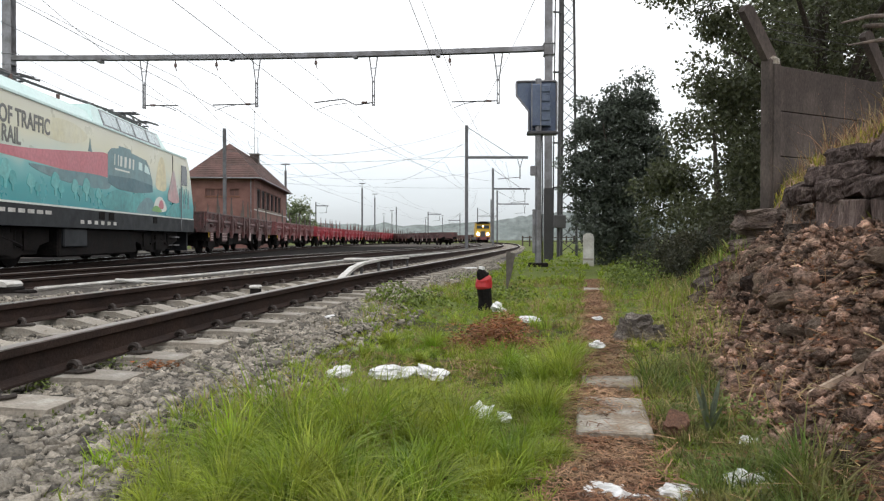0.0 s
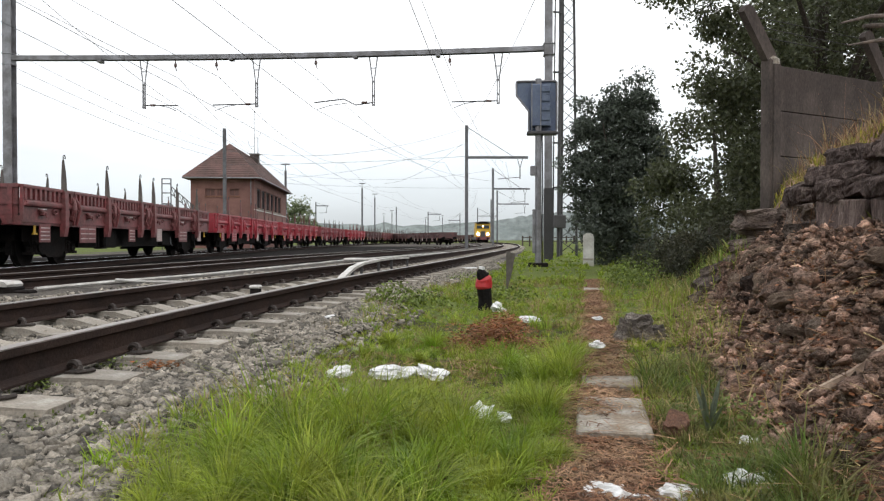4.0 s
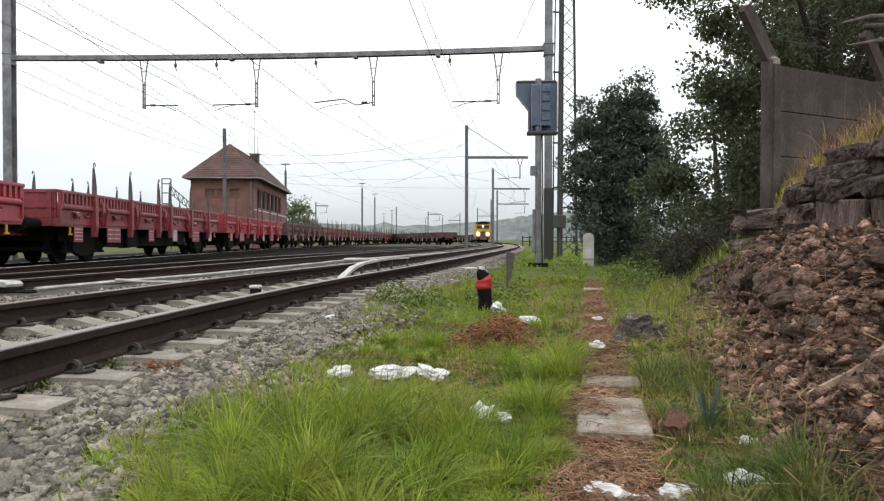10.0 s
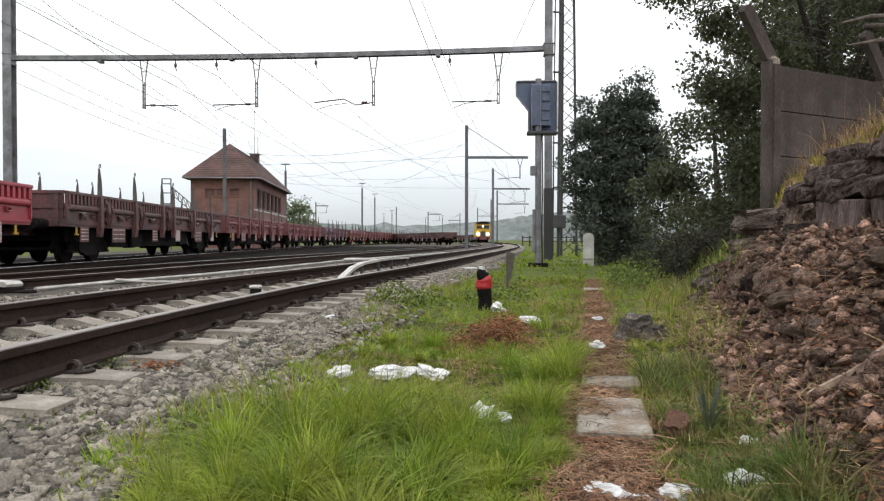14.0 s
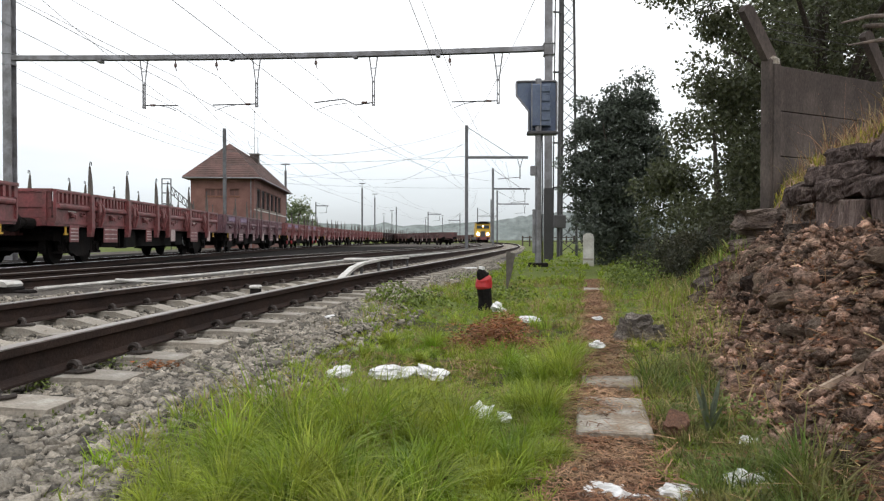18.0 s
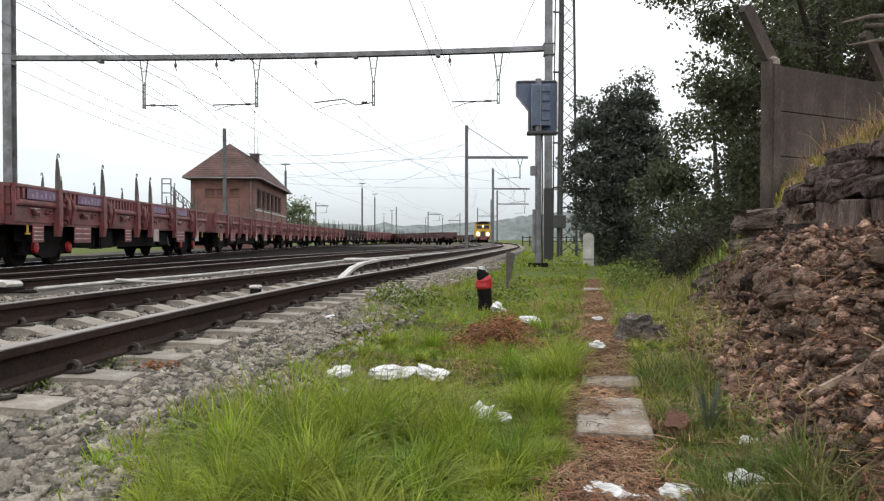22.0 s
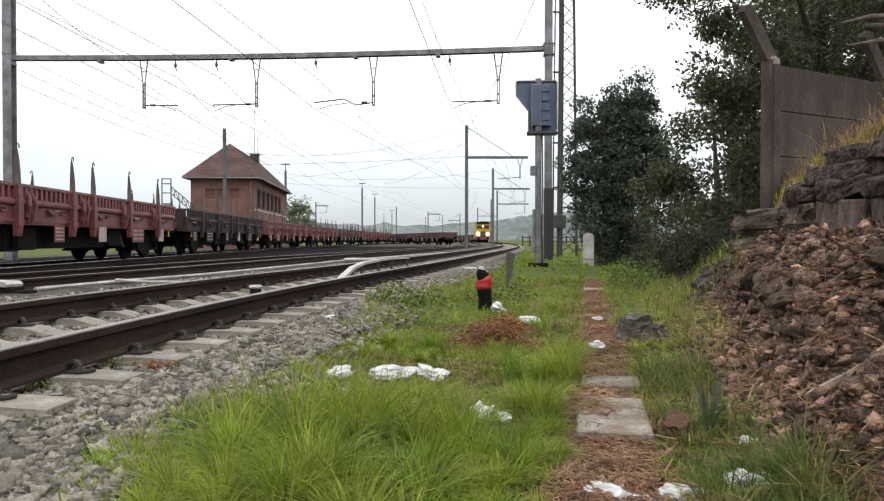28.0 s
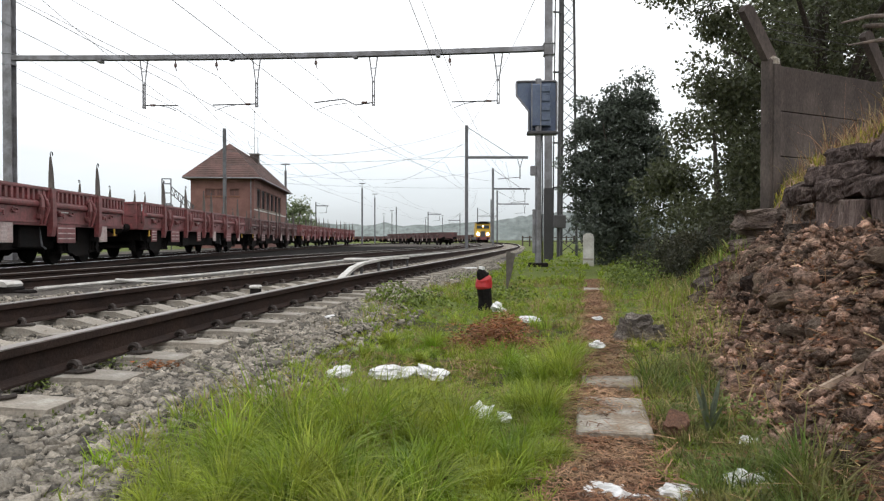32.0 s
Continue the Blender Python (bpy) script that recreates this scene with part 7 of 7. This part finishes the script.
    part("post", box(x - 0.08, x + 0.08, y - 0.08, y + 0.08, -0.1, 1.25), M["fence_concrete"], rail_fence)
for z in (0.6, 1.05):
    part("rail_bar", tube([(9.2, 84, z), (28, 71.5, z)], 0.05, 5), M["fence_concrete"], rail_fence)
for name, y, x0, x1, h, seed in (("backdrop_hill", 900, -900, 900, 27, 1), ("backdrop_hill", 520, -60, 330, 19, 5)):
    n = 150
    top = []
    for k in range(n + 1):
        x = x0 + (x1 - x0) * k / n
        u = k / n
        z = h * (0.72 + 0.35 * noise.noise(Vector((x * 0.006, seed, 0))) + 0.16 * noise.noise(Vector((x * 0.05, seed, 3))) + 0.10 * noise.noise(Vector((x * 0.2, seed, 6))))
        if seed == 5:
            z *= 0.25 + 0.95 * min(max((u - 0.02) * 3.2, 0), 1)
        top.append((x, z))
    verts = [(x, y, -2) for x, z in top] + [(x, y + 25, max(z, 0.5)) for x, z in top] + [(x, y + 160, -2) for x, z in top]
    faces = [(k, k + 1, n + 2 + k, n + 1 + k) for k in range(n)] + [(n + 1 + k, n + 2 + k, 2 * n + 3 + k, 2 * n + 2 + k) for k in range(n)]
    tagged(raw(name, verts, faces, M["hill"]), "distant wooded hills with haze painted into their grey-green", "hills", kind="structure")

# ---- loose cover: ballast stones, grass, leaf litter ----


def strew_stones(n, y0, y1, lo, hi, size, name="ballast_stones"):
    """Angular stones: a wobbled octahedron-like solid each, all joined."""
    base = np.array([(1, 0, 0), (0.3, 0.9, 0.1), (-0.8, 0.6, 0), (-0.8, -0.6, 0.1), (0.3, -0.95, 0), (0.2, 0.2, 0.75), (-0.3, -0.2, 0.7), (0, 0, -0.7)])
    tri = np.array([(0, 1, 5), (1, 2, 5), (2, 6, 5), (2, 3, 6), (3, 4, 6), (4, 5, 6), (4, 0, 5), (1, 0, 7), (2, 1, 7), (3, 2, 7), (4, 3, 7), (0, 4, 7)])
    y = y0 + (y1 - y0) * rng.random(n) ** 1.5
    x = lo(y) + (hi(y) - lo(y)) * rng.random(n)
    z = ground_z(x, y)
    s = size * rng.uniform(0.55, 1.5, n)
    v = base[None] * rng.uniform(0.65, 1.3, (n, 8, 1)) + rng.normal(0, 0.19, (n, 8, 3))
    a, b = rng.uniform(0, 6.28, n), rng.uniform(-1.3, 1.3, n)
    ca, sa, cb, sb = np.cos(a), np.sin(a), np.cos(b), np.sin(b)
    v = v * s[:, None, None] * np.array([1.15, 0.9, 0.8])
    vx, vy, vz = v[..., 0], v[..., 1] * cb[:, None] - v[..., 2] * sb[:, None], v[..., 1] * sb[:, None] + v[..., 2] * cb[:, None]
    vx, vy = vx * ca[:, None] - vy * sa[:, None], vx * sa[:, None] + vy * ca[:, None]
    verts = np.stack([vx + x[:, None], vy + y[:, None], vz + (z + s * rng.uniform(-0.2, 0.8, n))[:, None]], -1).reshape(-1, 3).astype(np.float32)
    idx = (tri[None] + 8 * np.arange(n)[:, None, None]).reshape(-1).astype(np.int32)
    me = bpy.data.meshes.new(name)
    me.vertices.add(len(verts))
    me.vertices.foreach_set("co", verts.ravel())
    me.loops.add(len(idx))
    me.loops.foreach_set("vertex_index", idx)
    me.polygons.add(len(idx) // 3)
    me.polygons.foreach_set("loop_start", np.arange(0, len(idx), 3, dtype=np.int32))
    me.update(calc_edges=True)
    me.materials.append(M["stone"])
    return tagged(new(name, me), "loose grey crushed stone ballast around the sleepers", "ballast", kind="stuff")


strew_stones(62000, 1.6, 10.0, lambda y: near_x(y) + 0.78, lambda y: grass_edge(y) + 0.22, 0.0195)
strew_stones(2600, 1.6, 8.0, lambda y: near_x(y) + 0.78, lambda y: grass_edge(y) + 0.1, 0.029)
strew_stones(22000, 2.5, 16.0, lambda y: near_x(y) - 0.72, lambda y: near_x(y) + 0.72, 0.022)
strew_stones(14000, 6, 24.0, lambda y: near_x(y) - 3.2, lambda y: near_x(y) - 0.85, 0.028)
strew_stones(15000, 9, 24.0, lambda y: near_x(y) + 0.8, lambda y: grass_edge(y) + 0.1, 0.023)
strew_stones(5000, -4.0, 1.6, lambda y: near_x(y) - 1.6, lambda y: grass_edge(y) + 0.1, 0.032)
strew_stones(900, 1.6, 8.0, lambda y: grass_edge(y), lambda y: grass_edge(y) + 0.5, 0.024)


def blades(x, y, h, lean, way, width, material, name, label):
    """Bent grass blades, each four faces that narrow to a point."""
    n = len(x)
    z = ground_z(x, y) - 0.01
    d = np.stack([np.cos(way), np.sin(way), np.zeros(n)], 1)
    twist = way + rng.uniform(-1.2, 1.2, n)
    side = np.stack([-np.sin(twist), np.cos(twist), np.zeros(n)], 1) * width[:, None]
    up = np.array([0, 0, 1.0])
    p0 = np.stack([x, y, z], 1)
    rows = []
    for u, w in ((0, 1.0), (0.34, 0.95), (0.62, 0.78), (0.84, 0.48), (1.0, 0.06)):
        rows.append((p0 + d * (h * lean * 0.95 * u**1.9)[:, None] + up * (h * (u - 0.46 * lean * u**2.3))[:, None], w))
    verts = np.stack([np.stack([p - side * w, p + side * w], 1) for p, w in rows], 1).reshape(-1, 3)
    base = (10 * np.arange(n))[:, None, None]
    idx = (base + np.array([[0, 1, 3, 2], [2, 3, 5, 4], [4, 5, 7, 6], [6, 7, 9, 8]])[None]).reshape(-1).astype(np.int32)
    me = bpy.data.meshes.new(name)
    me.vertices.add(len(verts))
    me.vertices.foreach_set("co", verts.astype(np.float32).ravel())
    me.loops.add(len(idx))
    me.loops.foreach_set("vertex_index", idx)
    me.polygons.add(len(idx) // 4)
    me.polygons.foreach_set("loop_start", np.arange(0, len(idx), 4, dtype=np.int32))
    me.update(calc_edges=True)
    me.materials.append(material)
    return tagged(new(name, me), label, "grass", kind="stuff")


def on_grass(x, y):
    off = np.abs(x - path_x(y))
    clear = (x > grass_edge(y)) & (x < foot(y) - np.interp(y, [2.8, 3.6, 9, 11], [0, 0.14, 0.14, 0])) & (off > np.interp(y, [0, 4, 14], [0.20, 0.17, 0.14]))
    return clear


def tufts(n, y0, y1, power, tall, per, width, material, name, label, keep=on_grass, reach=0.28, fan=0.0):
    y = y0 + (y1 - y0) * rng.random(n) ** power
    lo, hi = grass_edge(y) - 0.1, foot(y) + 0.3
    x = lo + (hi - lo) * rng.random(n)
    ok = keep(x, y)
    x, y = x[ok], y[ok]
    if fan:
        # keep the large tufts apart
        free = []
        for i in range(len(x)):
            if all((x[i] - x[j]) ** 2 + (y[i] - y[j]) ** 2 > (0.42 * tall) ** 2 for j in free):
                free.append(i)
        x, y = x[free], y[free]
    size = tall * (0.45 + 0.75 * np.clip(0.5 + 0.6 * wave(x * 1.3, y * 1.3), 0, 1)) * rng.uniform(0.6, 1.25, len(x))
    x, y, size = (np.repeat(v, per) for v in (x, y, size))
    m = len(x)
    way = rng.uniform(0, 2 * math.pi, m)
    r = size * reach * np.sqrt(rng.random(m))
    lean = rng.uniform(0.15, 1.15, m) if not fan else np.clip(0.15 + 1.25 * fan * rng.random(m) ** 0.75, 0.1, 1.4)
    blades(x + r * np.cos(way), y + r * np.sin(way), size * rng.uniform(0.45, 1.15, m), lean, way + rng.normal(0, 0.75, m), width * rng.uniform(0.6, 1.4, m), material, name, label)


GREEN = "lush green tufted grass beside the ballast"
def verge(x, y):
    """The thin grass between the path and the bank."""
    return on_grass(x, y) & ((x < path_x(y)) | (rng.random(len(x)) < np.interp(y, [2.5, 4.0, 9.0], [0.55, 0.28, 0.4])))


def mid_patch(x, y):
    """Thinner, patchy growth away from the near tufts."""
    return verge(x, y) & (rng.random(len(x)) < np.clip(0.55 + 0.5 * wave(x * 0.9 + 3, y * 0.8), 0.12, 1))


def near_clear(x, y):
    """Away from the worn, littered patch."""
    return verge(x, y) & ~((y > 3.35) & (y < 4.6) & (x > -0.7) & (x < 0.34)) & ~((y > 4.75) & (x > -0.05) & (x < 0.8))


def thick(x, y):
    return near_clear(x, y) & (x > grass_edge(y) + np.interp(y, [2, 2.4, 2.7, 4.5, 6], [0.3, 0.3, 0.32, 0.42, 0.2])) & (x < path_x(y)) & (rng.random(len(x)) < np.clip(0.65 + 0.7 * wave(x * 2.2 + 1, y * 2.0), 0.05, 1))


def bank_side(x, y):
    return (x > path_x(y) + 0.24) & (x < foot(y) - np.interp(y, [2.5, 3.2], [-0.03, 0.12]))


tufts(1700, 1.6, 5.0, 1.15, 0.19, 26, 0.0017, M["grass"], "grass", "loose leaning grass between the tufts", keep=thick, reach=0.45)
tufts(2300, 1.5, 5.4, 1.25, 0.095, 26, 0.0019, M["grass"], "grass", GREEN, keep=verge)
tufts(330, 1.6, 5.6, 1.2, 0.29, 260, 0.0018, M["grass"], "grass", "lush arching grass tufts beside the ballast", keep=thick, reach=0.16, fan=1.0)
tufts(70, 1.6, 3.0, 1.0, 0.29, 230, 0.0018, M["grass"], "grass", "lush arching grass tufts beside the ballast", keep=thick, reach=0.16, fan=1.0)
tufts(3600, 2.0, 4.4, 1.3, 0.165, 40, 0.0022, M["rank_grass"], "grass", "tall broad grass at the foot of the bank", keep=bank_side, reach=0.2, fan=0.8)
tufts(1100, 1.9, 3.1, 1.0, 0.20, 28, 0.0021, M["rank_grass"], "grass", "tall broad grass at the foot of the bank", keep=bank_side, reach=0.25)
tufts(260, 1.95, 2.5, 1.0, 0.26, 26, 0.0026, M["rank_grass"], "grass", "long coarse grass blades beside the path", keep=lambda x, y: (x > path_x(y) + 0.3) & (x < foot(y) + 0.08), reach=0.3)
tufts(300, 1.9, 3.6, 1.0, 0.12, 22, 0.0018, M["dry_grass"], "dry_grass", "dry straw-coloured grass among the near tufts", keep=on_grass)
tufts(2300, 5.0, 14.0, 1.2, 0.135, 18, 0.0034, M["grass"], "grass", GREEN, keep=mid_patch)
tufts(3600, 4.6, 12.0, 1.3, 0.065, 14, 0.003, M["grass"], "grass", "short patchy grass beside the path", keep=verge)
tufts(420, 3.2, 4.8, 1.0, 0.08, 14, 0.0024, M["grass"], "grass", "short trodden grass round the litter", keep=on_grass)
tufts(2600, 13.0, 45.0, 1.2, 0.14, 12, 0.009, M["grass"], "grass", GREEN, keep=mid_patch)
tufts(500, 1.7, 3.0, 1.0, 0.13, 26, 0.0022, M["grass"], "grass", GREEN, keep=on_grass)
tufts(1100, -4.0, 1.7, 1.0, 0.12, 18, 0.003, M["grass"], "grass", GREEN, keep=on_grass)
tufts(60, 2.2, 5.0, 1.0, 0.36, 110, 0.0024, M["grass"], "grass", "tall lush grass tufts beside the path",
      keep=lambda x, y: on_grass(x, y) & (x > -0.8) & (x < path_x(y) - 0.12) & ~((y > 3.3) & (y < 4.7) & (x > -0.75) & (x < 0.32)) & (y < 4.7))
tufts(2600, 3.6, 14.0, 1.0, 0.14, 11, 0.0022, M["dry_grass"], "dry_grass", "dry straw-coloured grass stalks among the green", keep=mid_patch)


def weed_clump(cx, cy, radius, height, n, size, label):
    """A low clump of broad green leaves."""
    a = rng.uniform(0, 6.28, n)
    r = radius * np.sqrt(rng.random(n))
    x, y = cx + r * np.cos(a), cy + 1.5 * r * np.sin(a)
    z = ground_z(x, y) + height * rng.random(n) * (1 - 0.6 * (r / radius) ** 2)
    tagged(quads("weeds", leaf_faces(np.stack([x, y, z], 1), size, 0.1, 0.5), 4, M["weed"]), label, "weeds", kind="stuff")


for cx, cy, radius, height, n in ((-0.5, 8.1, 0.34, 0.28, 650), (-0.2, 8.6, 0.3, 0.2, 400), (0.75, 9.6, 0.5, 0.22, 600), (0.9, 13, 0.8, 0.2, 400), (3.4, 12.5, 0.6, 0.5, 1500), (4.2, 15, 0.8, 0.6, 1800)):
    weed_clump(cx, cy, radius, height, n, 0.045, "low clump of broad-leaved green weeds")
for cx, cy, radius, height, n in ((-1.86, 3.35, 0.10, 0.10, 200), (-1.75, 3.95, 0.12, 0.10, 160), (-1.45, 2.75, 0.18, 0.05, 260), (-1.2, 2.6, 0.12, 0.05, 160), (1.2, 3.0, 0.16, 0.16, 260)):
    weed_clump(cx, cy, radius, height, n, 0.022, "sparse small weeds growing in the ballast")


def strew_leaves(n, x, y, size, material, name, label, lift=0.02, category="leaf litter"):
    z = ground_z(x, y) + rng.uniform(0, 1, n) * lift
    f = leaf_faces(np.stack([x, y, z], 1), size, 0.0, 0.6)
    f[..., 2] = z[:, None] + (f[..., 2] - z[:, None]) * 0.45 + 0.008
    return tagged(quads(name, f, 4, material), label, category, kind="stuff")


def strew_straw(n, x, y, length, width, name, label, lift=0.02, category="leaf litter", material="straw"):
    """Thin dead stalks lying about at all angles."""
    z = ground_z(x, y) + rng.uniform(0.2, 1, n) * lift + 0.006
    a = rng.uniform(0, 6.28, n)
    half = length * rng.uniform(0.3, 1.0, n) / 2
    d = np.stack([np.cos(a), np.sin(a), rng.normal(0, 0.22, n)], 1) * half[:, None]
    u = np.stack([-np.sin(a), np.cos(a), rng.uniform(-0.8, 0.8, n)], 1) * width
    p = np.stack([x, y, z], 1)
    p[:, 2] = np.maximum(p[:, 2], np.maximum(ground_z(p[:, 0] - d[:, 0], p[:, 1] - d[:, 1]), ground_z(p[:, 0] + d[:, 0], p[:, 1] + d[:, 1])) * 0.5 + p[:, 2] * 0.5)
    f = np.stack([p - d - u, p + d - u * 0.5, p + d + u * 0.5, p - d + u], 1)
    return tagged(quads(name, f, 4, M[material]), label, category, kind="stuff")


n = 800
y = 1.8 + 12 * rng.random(n) ** 1.6
strew_leaves(n, path_x(y) + rng.normal(0, 0.10, n) * np.interp(y, [2, 6], [1.15, 0.9]), y, 0.035, M["dead_leaf"], "leaf_litter", "brown dead leaves and needles covering the path")
n = 34000
y = 1.8 + 13 * rng.random(n) ** 1.7
strew_straw(n, path_x(y) + rng.normal(0, 0.11, n) * np.interp(y, [2, 6], [1.2, 0.9]), y, 0.075, 0.0017, "straw_litter", "fine brown straw and needles covering the path")
n = 2400
y = 2.0 + 8 * rng.random(n) ** 1.4
strew_leaves(n, foot(y) + rng.uniform(-0.15, 1.0, n), y, 0.034, M["dead_leaf"], "leaf_litter", "brown dead leaves strewn over the bank", 0.05)
n = 2600
y = 2.0 + 8 * rng.random(n) ** 1.1
strew_straw(n, foot(y) + rng.uniform(-0.2, 1.05, n), y, 0.12, 0.0015, "straw_litter", "dead stalks and roots strewn over the bank", 0.04)
for cx, cy, wx, wy, n in ((0.37, 5.45, 0.16, 0.13, 1500), (0.52, 6.3, 0.12, 0.22, 800), (0.1, 5.4, 0.12, 0.12, 120), (0.6, 5.2, 0.1, 0.1, 120)):
    x, y = cx + wx * rng.normal(0, 1, n), cy + wy * rng.normal(0, 1, n)
    heap = 0.13 * np.exp(-((x - cx) / wx) ** 2 / 2 - ((y - cy) / wy) ** 2 / 2) * (0.5 + np.clip(fbm(x * 6, y * 6, 2), 0, 1)) + 0.03
    x, y = x + 0.05 * np.sin(y * 31), y + 0.06 * np.sin(x * 27)
    strew_straw(n, x, y, 0.09, 0.0032, "dead_fern", "ragged heap of brown withered fern in the grass", heap, "dead plants", "rust_leaf")
    strew_leaves(n // 2, x[: n // 2], y[: n // 2], 0.04, M["rust_leaf"], "dead_fern", "ragged heap of brown withered fern in the grass", heap[: n // 2], "dead plants")
n = 3600
y = 1.9 + 3.0 * rng.random(n) ** 1.4
x = foot(y) + rng.uniform(0.0, 0.8, n)
strew_leaves(2600, x[:2600], y[:2600], 0.03, M["rust_leaf"], "leaf_litter", "rust-red dead leaves at the foot of the bank", 0.05)
strew_straw(350, x[:350], y[:350], 0.22, 0.0014, "straw_litter", "long pale straw lying at the foot of the bank", 0.07, material="dry_grass")
x, y = x + rng.normal(0, 0.12, n), y + rng.normal(0, 0.12, n)
strew_straw(900, x[:900], y[:900], 0.16, 0.0015, "straw_litter", "long brown stalks lying at the foot of the bank", 0.09)
x, y = -1.52 + rng.normal(0, 0.07, 150), 3.92 + rng.normal(0, 0.05, 150)
n = 500
px, py = rng.uniform(-0.7, 0.34, n), rng.uniform(3.3, 4.6, n)
strew_straw(n, px, py, 0.14, 0.002, "straw_litter", "dry straw on the worn patch of grass", 0.05)
n = 2600
py = rng.uniform(3.25, 3.95, n)
strew_straw(n, path_x(py) - 0.09 + rng.normal(0, 0.07, n) - 0.1 * (py - 3.5), py, 0.07, 0.0017, "straw_litter", "fine brown straw drifted over the slab", 0.04)
n = 700
py = rng.uniform(2.9, 4.4, n)
strew_straw(n, path_x(py) + rng.normal(-0.08, 0.12, n), py, 0.08, 0.0022, "straw_litter", "fine brown straw strewn over the path slabs", 0.045)
n = 900
py = rng.uniform(4.5, 9.0, n)
strew_straw(n, foot(py) + rng.uniform(-0.6, 0.2, n), py, 0.2, 0.0018, "straw_litter", "dry straw at the foot of the bank", 0.10, material="dry_grass")
n = 450
py = rng.uniform(1.9, 3.6, n)
px = path_x(py) + 0.16 + rng.random(n) * (foot(py) - path_x(py))
strew_straw(n, px, py, 0.14, 0.0018, "straw_litter", "dry straw between the path and the bank", 0.05)
strew_leaves(200, px[:200], py[:200], 0.03, M["dead_leaf"], "leaf_litter", "dead leaves between the path and the bank", 0.03)
strew_leaves(150, x, y, 0.035, M["rust_leaf"], "leaf_litter", "small heap of orange dead leaves beside a sleeper", 0.05)
clods = strew_stones(2600, 2.3, 8.6, lambda y: foot(y) - 0.05, lambda y: foot(y) + 1.05, 0.036, "bank_rubble")
clods.data.materials.clear()
clods.data.materials.append(M["rock"])
tagged(clods, "broken lumps of stone on the earth bank", "rubble")
bed = strew_stones(14000, 2.3, 9.0, lambda y: foot(y) - np.interp(y, [2.8, 3.6], [0, 0.2]), lambda y: foot(y) + 1.05, 0.017, "bank_rubble")
bed.data.materials.clear()
bed.data.materials.append(M["rock"])
tagged(bed, "small rubble and clods on the earth bank", "rubble")


def bank_stalks(n, y0, y1, d0, d1, tall, width, material, name, label):
    y = rng.uniform(y0, y1, n)
    x = foot(y) + rng.uniform(d0, d1, n)
    blades(x, y, tall * rng.uniform(0.4, 1.2, n), rng.uniform(0.1, 0.9, n), rng.uniform(0, 6.28, n), width * rng.uniform(0.7, 1.4, n), material, name, label)


bank_stalks(420, 5.5, 10.5, 1.3, 2.6, 0.50, 0.003, M["dry_grass"], "dry_grass", "tall dry grass on top of the bank")
bank_stalks(6500, 4.6, 10.5, 1.2, 2.9, 0.15, 0.006, M["moss"], "weeds", "yellow flowering weeds on top of the bank")
bank_stalks(700, 3.0, 12.0, -0.35, 0.15, 0.2, 0.0025, M["dry_grass"], "dry_grass", "dry grass at the foot of the bank")
bank_stalks(60, 2.6, 8.0, 0.1, 1.0, 0.22, 0.0022, M["straw"], "dead_stalks", "dead brown stalks on the bank")
bank_stalks(70, 6.0, 9.0, 1.2, 2.2, 0.8, 0.003, M["dead_leaf"], "dead_stalks", "tall reddish dead stalks before the concrete fence")
bank_stalks(400, 6.5, 10.0, 1.4, 2.2, 0.4, 0.003, M["straw"], "dead_stalks", "tall reddish dead stalks before the concrete fence")
bank_stalks(330, 4.5, 9.5, -0.25, 0.15, 0.24, 0.0028, M["grass"], "grass", "straggling grass at the foot of the bank")
bank_stalks(1500, 7.6, 13.5, -0.5, 0.6, 0.24, 0.004, M["grass"], "grass", "rank grass below the hedge")
bank_stalks(700, 7.6, 13.0, -0.5, 0.7, 0.34, 0.003, M["dry_grass"], "dry_grass", "tall dry grass below the hedge")
bank_stalks(900, 9.2, 12.5, -0.2, 0.8, 0.30, 0.008, M["weed"], "weeds", "tall green weeds below the hedge")
bank_stalks(60, 6.1, 6.9, 0.8, 1.15, 0.5, 0.002, M["straw"], "dead_stalks", "dry creeper stalks hanging on the old wall")


# ---- movement ----


def pose_on(line, s, base, z):
    """The pose of a vehicle whose two pivots stand on the line."""
    (xa, ya), (xb, yb) = line.at(s - base / 2), line.at(s + base / 2)
    return Matrix.Translation(((xa + xb) / 2, (ya + yb) / 2, z)) @ Matrix.Rotation(math.atan2(-(xb - xa), yb - ya), 4, "Z")


def motions():
    for ob, s, base in train:
        walk(ob, [(t, pose_on(TRAIN, s - run(t), base, TRAIN_TOP)) for t in range(0, 33)])
        for part_of in ob.children_recursive:
            if part_of.name.startswith("wheelset"):
                at = Matrix.Translation(part_of.matrix_basis.translation)
                walk(part_of, [(k / 15, at @ Matrix.Rotation(run(k / 15) / at.translation.z, 4, "X")) for k in range(481)])


motions()
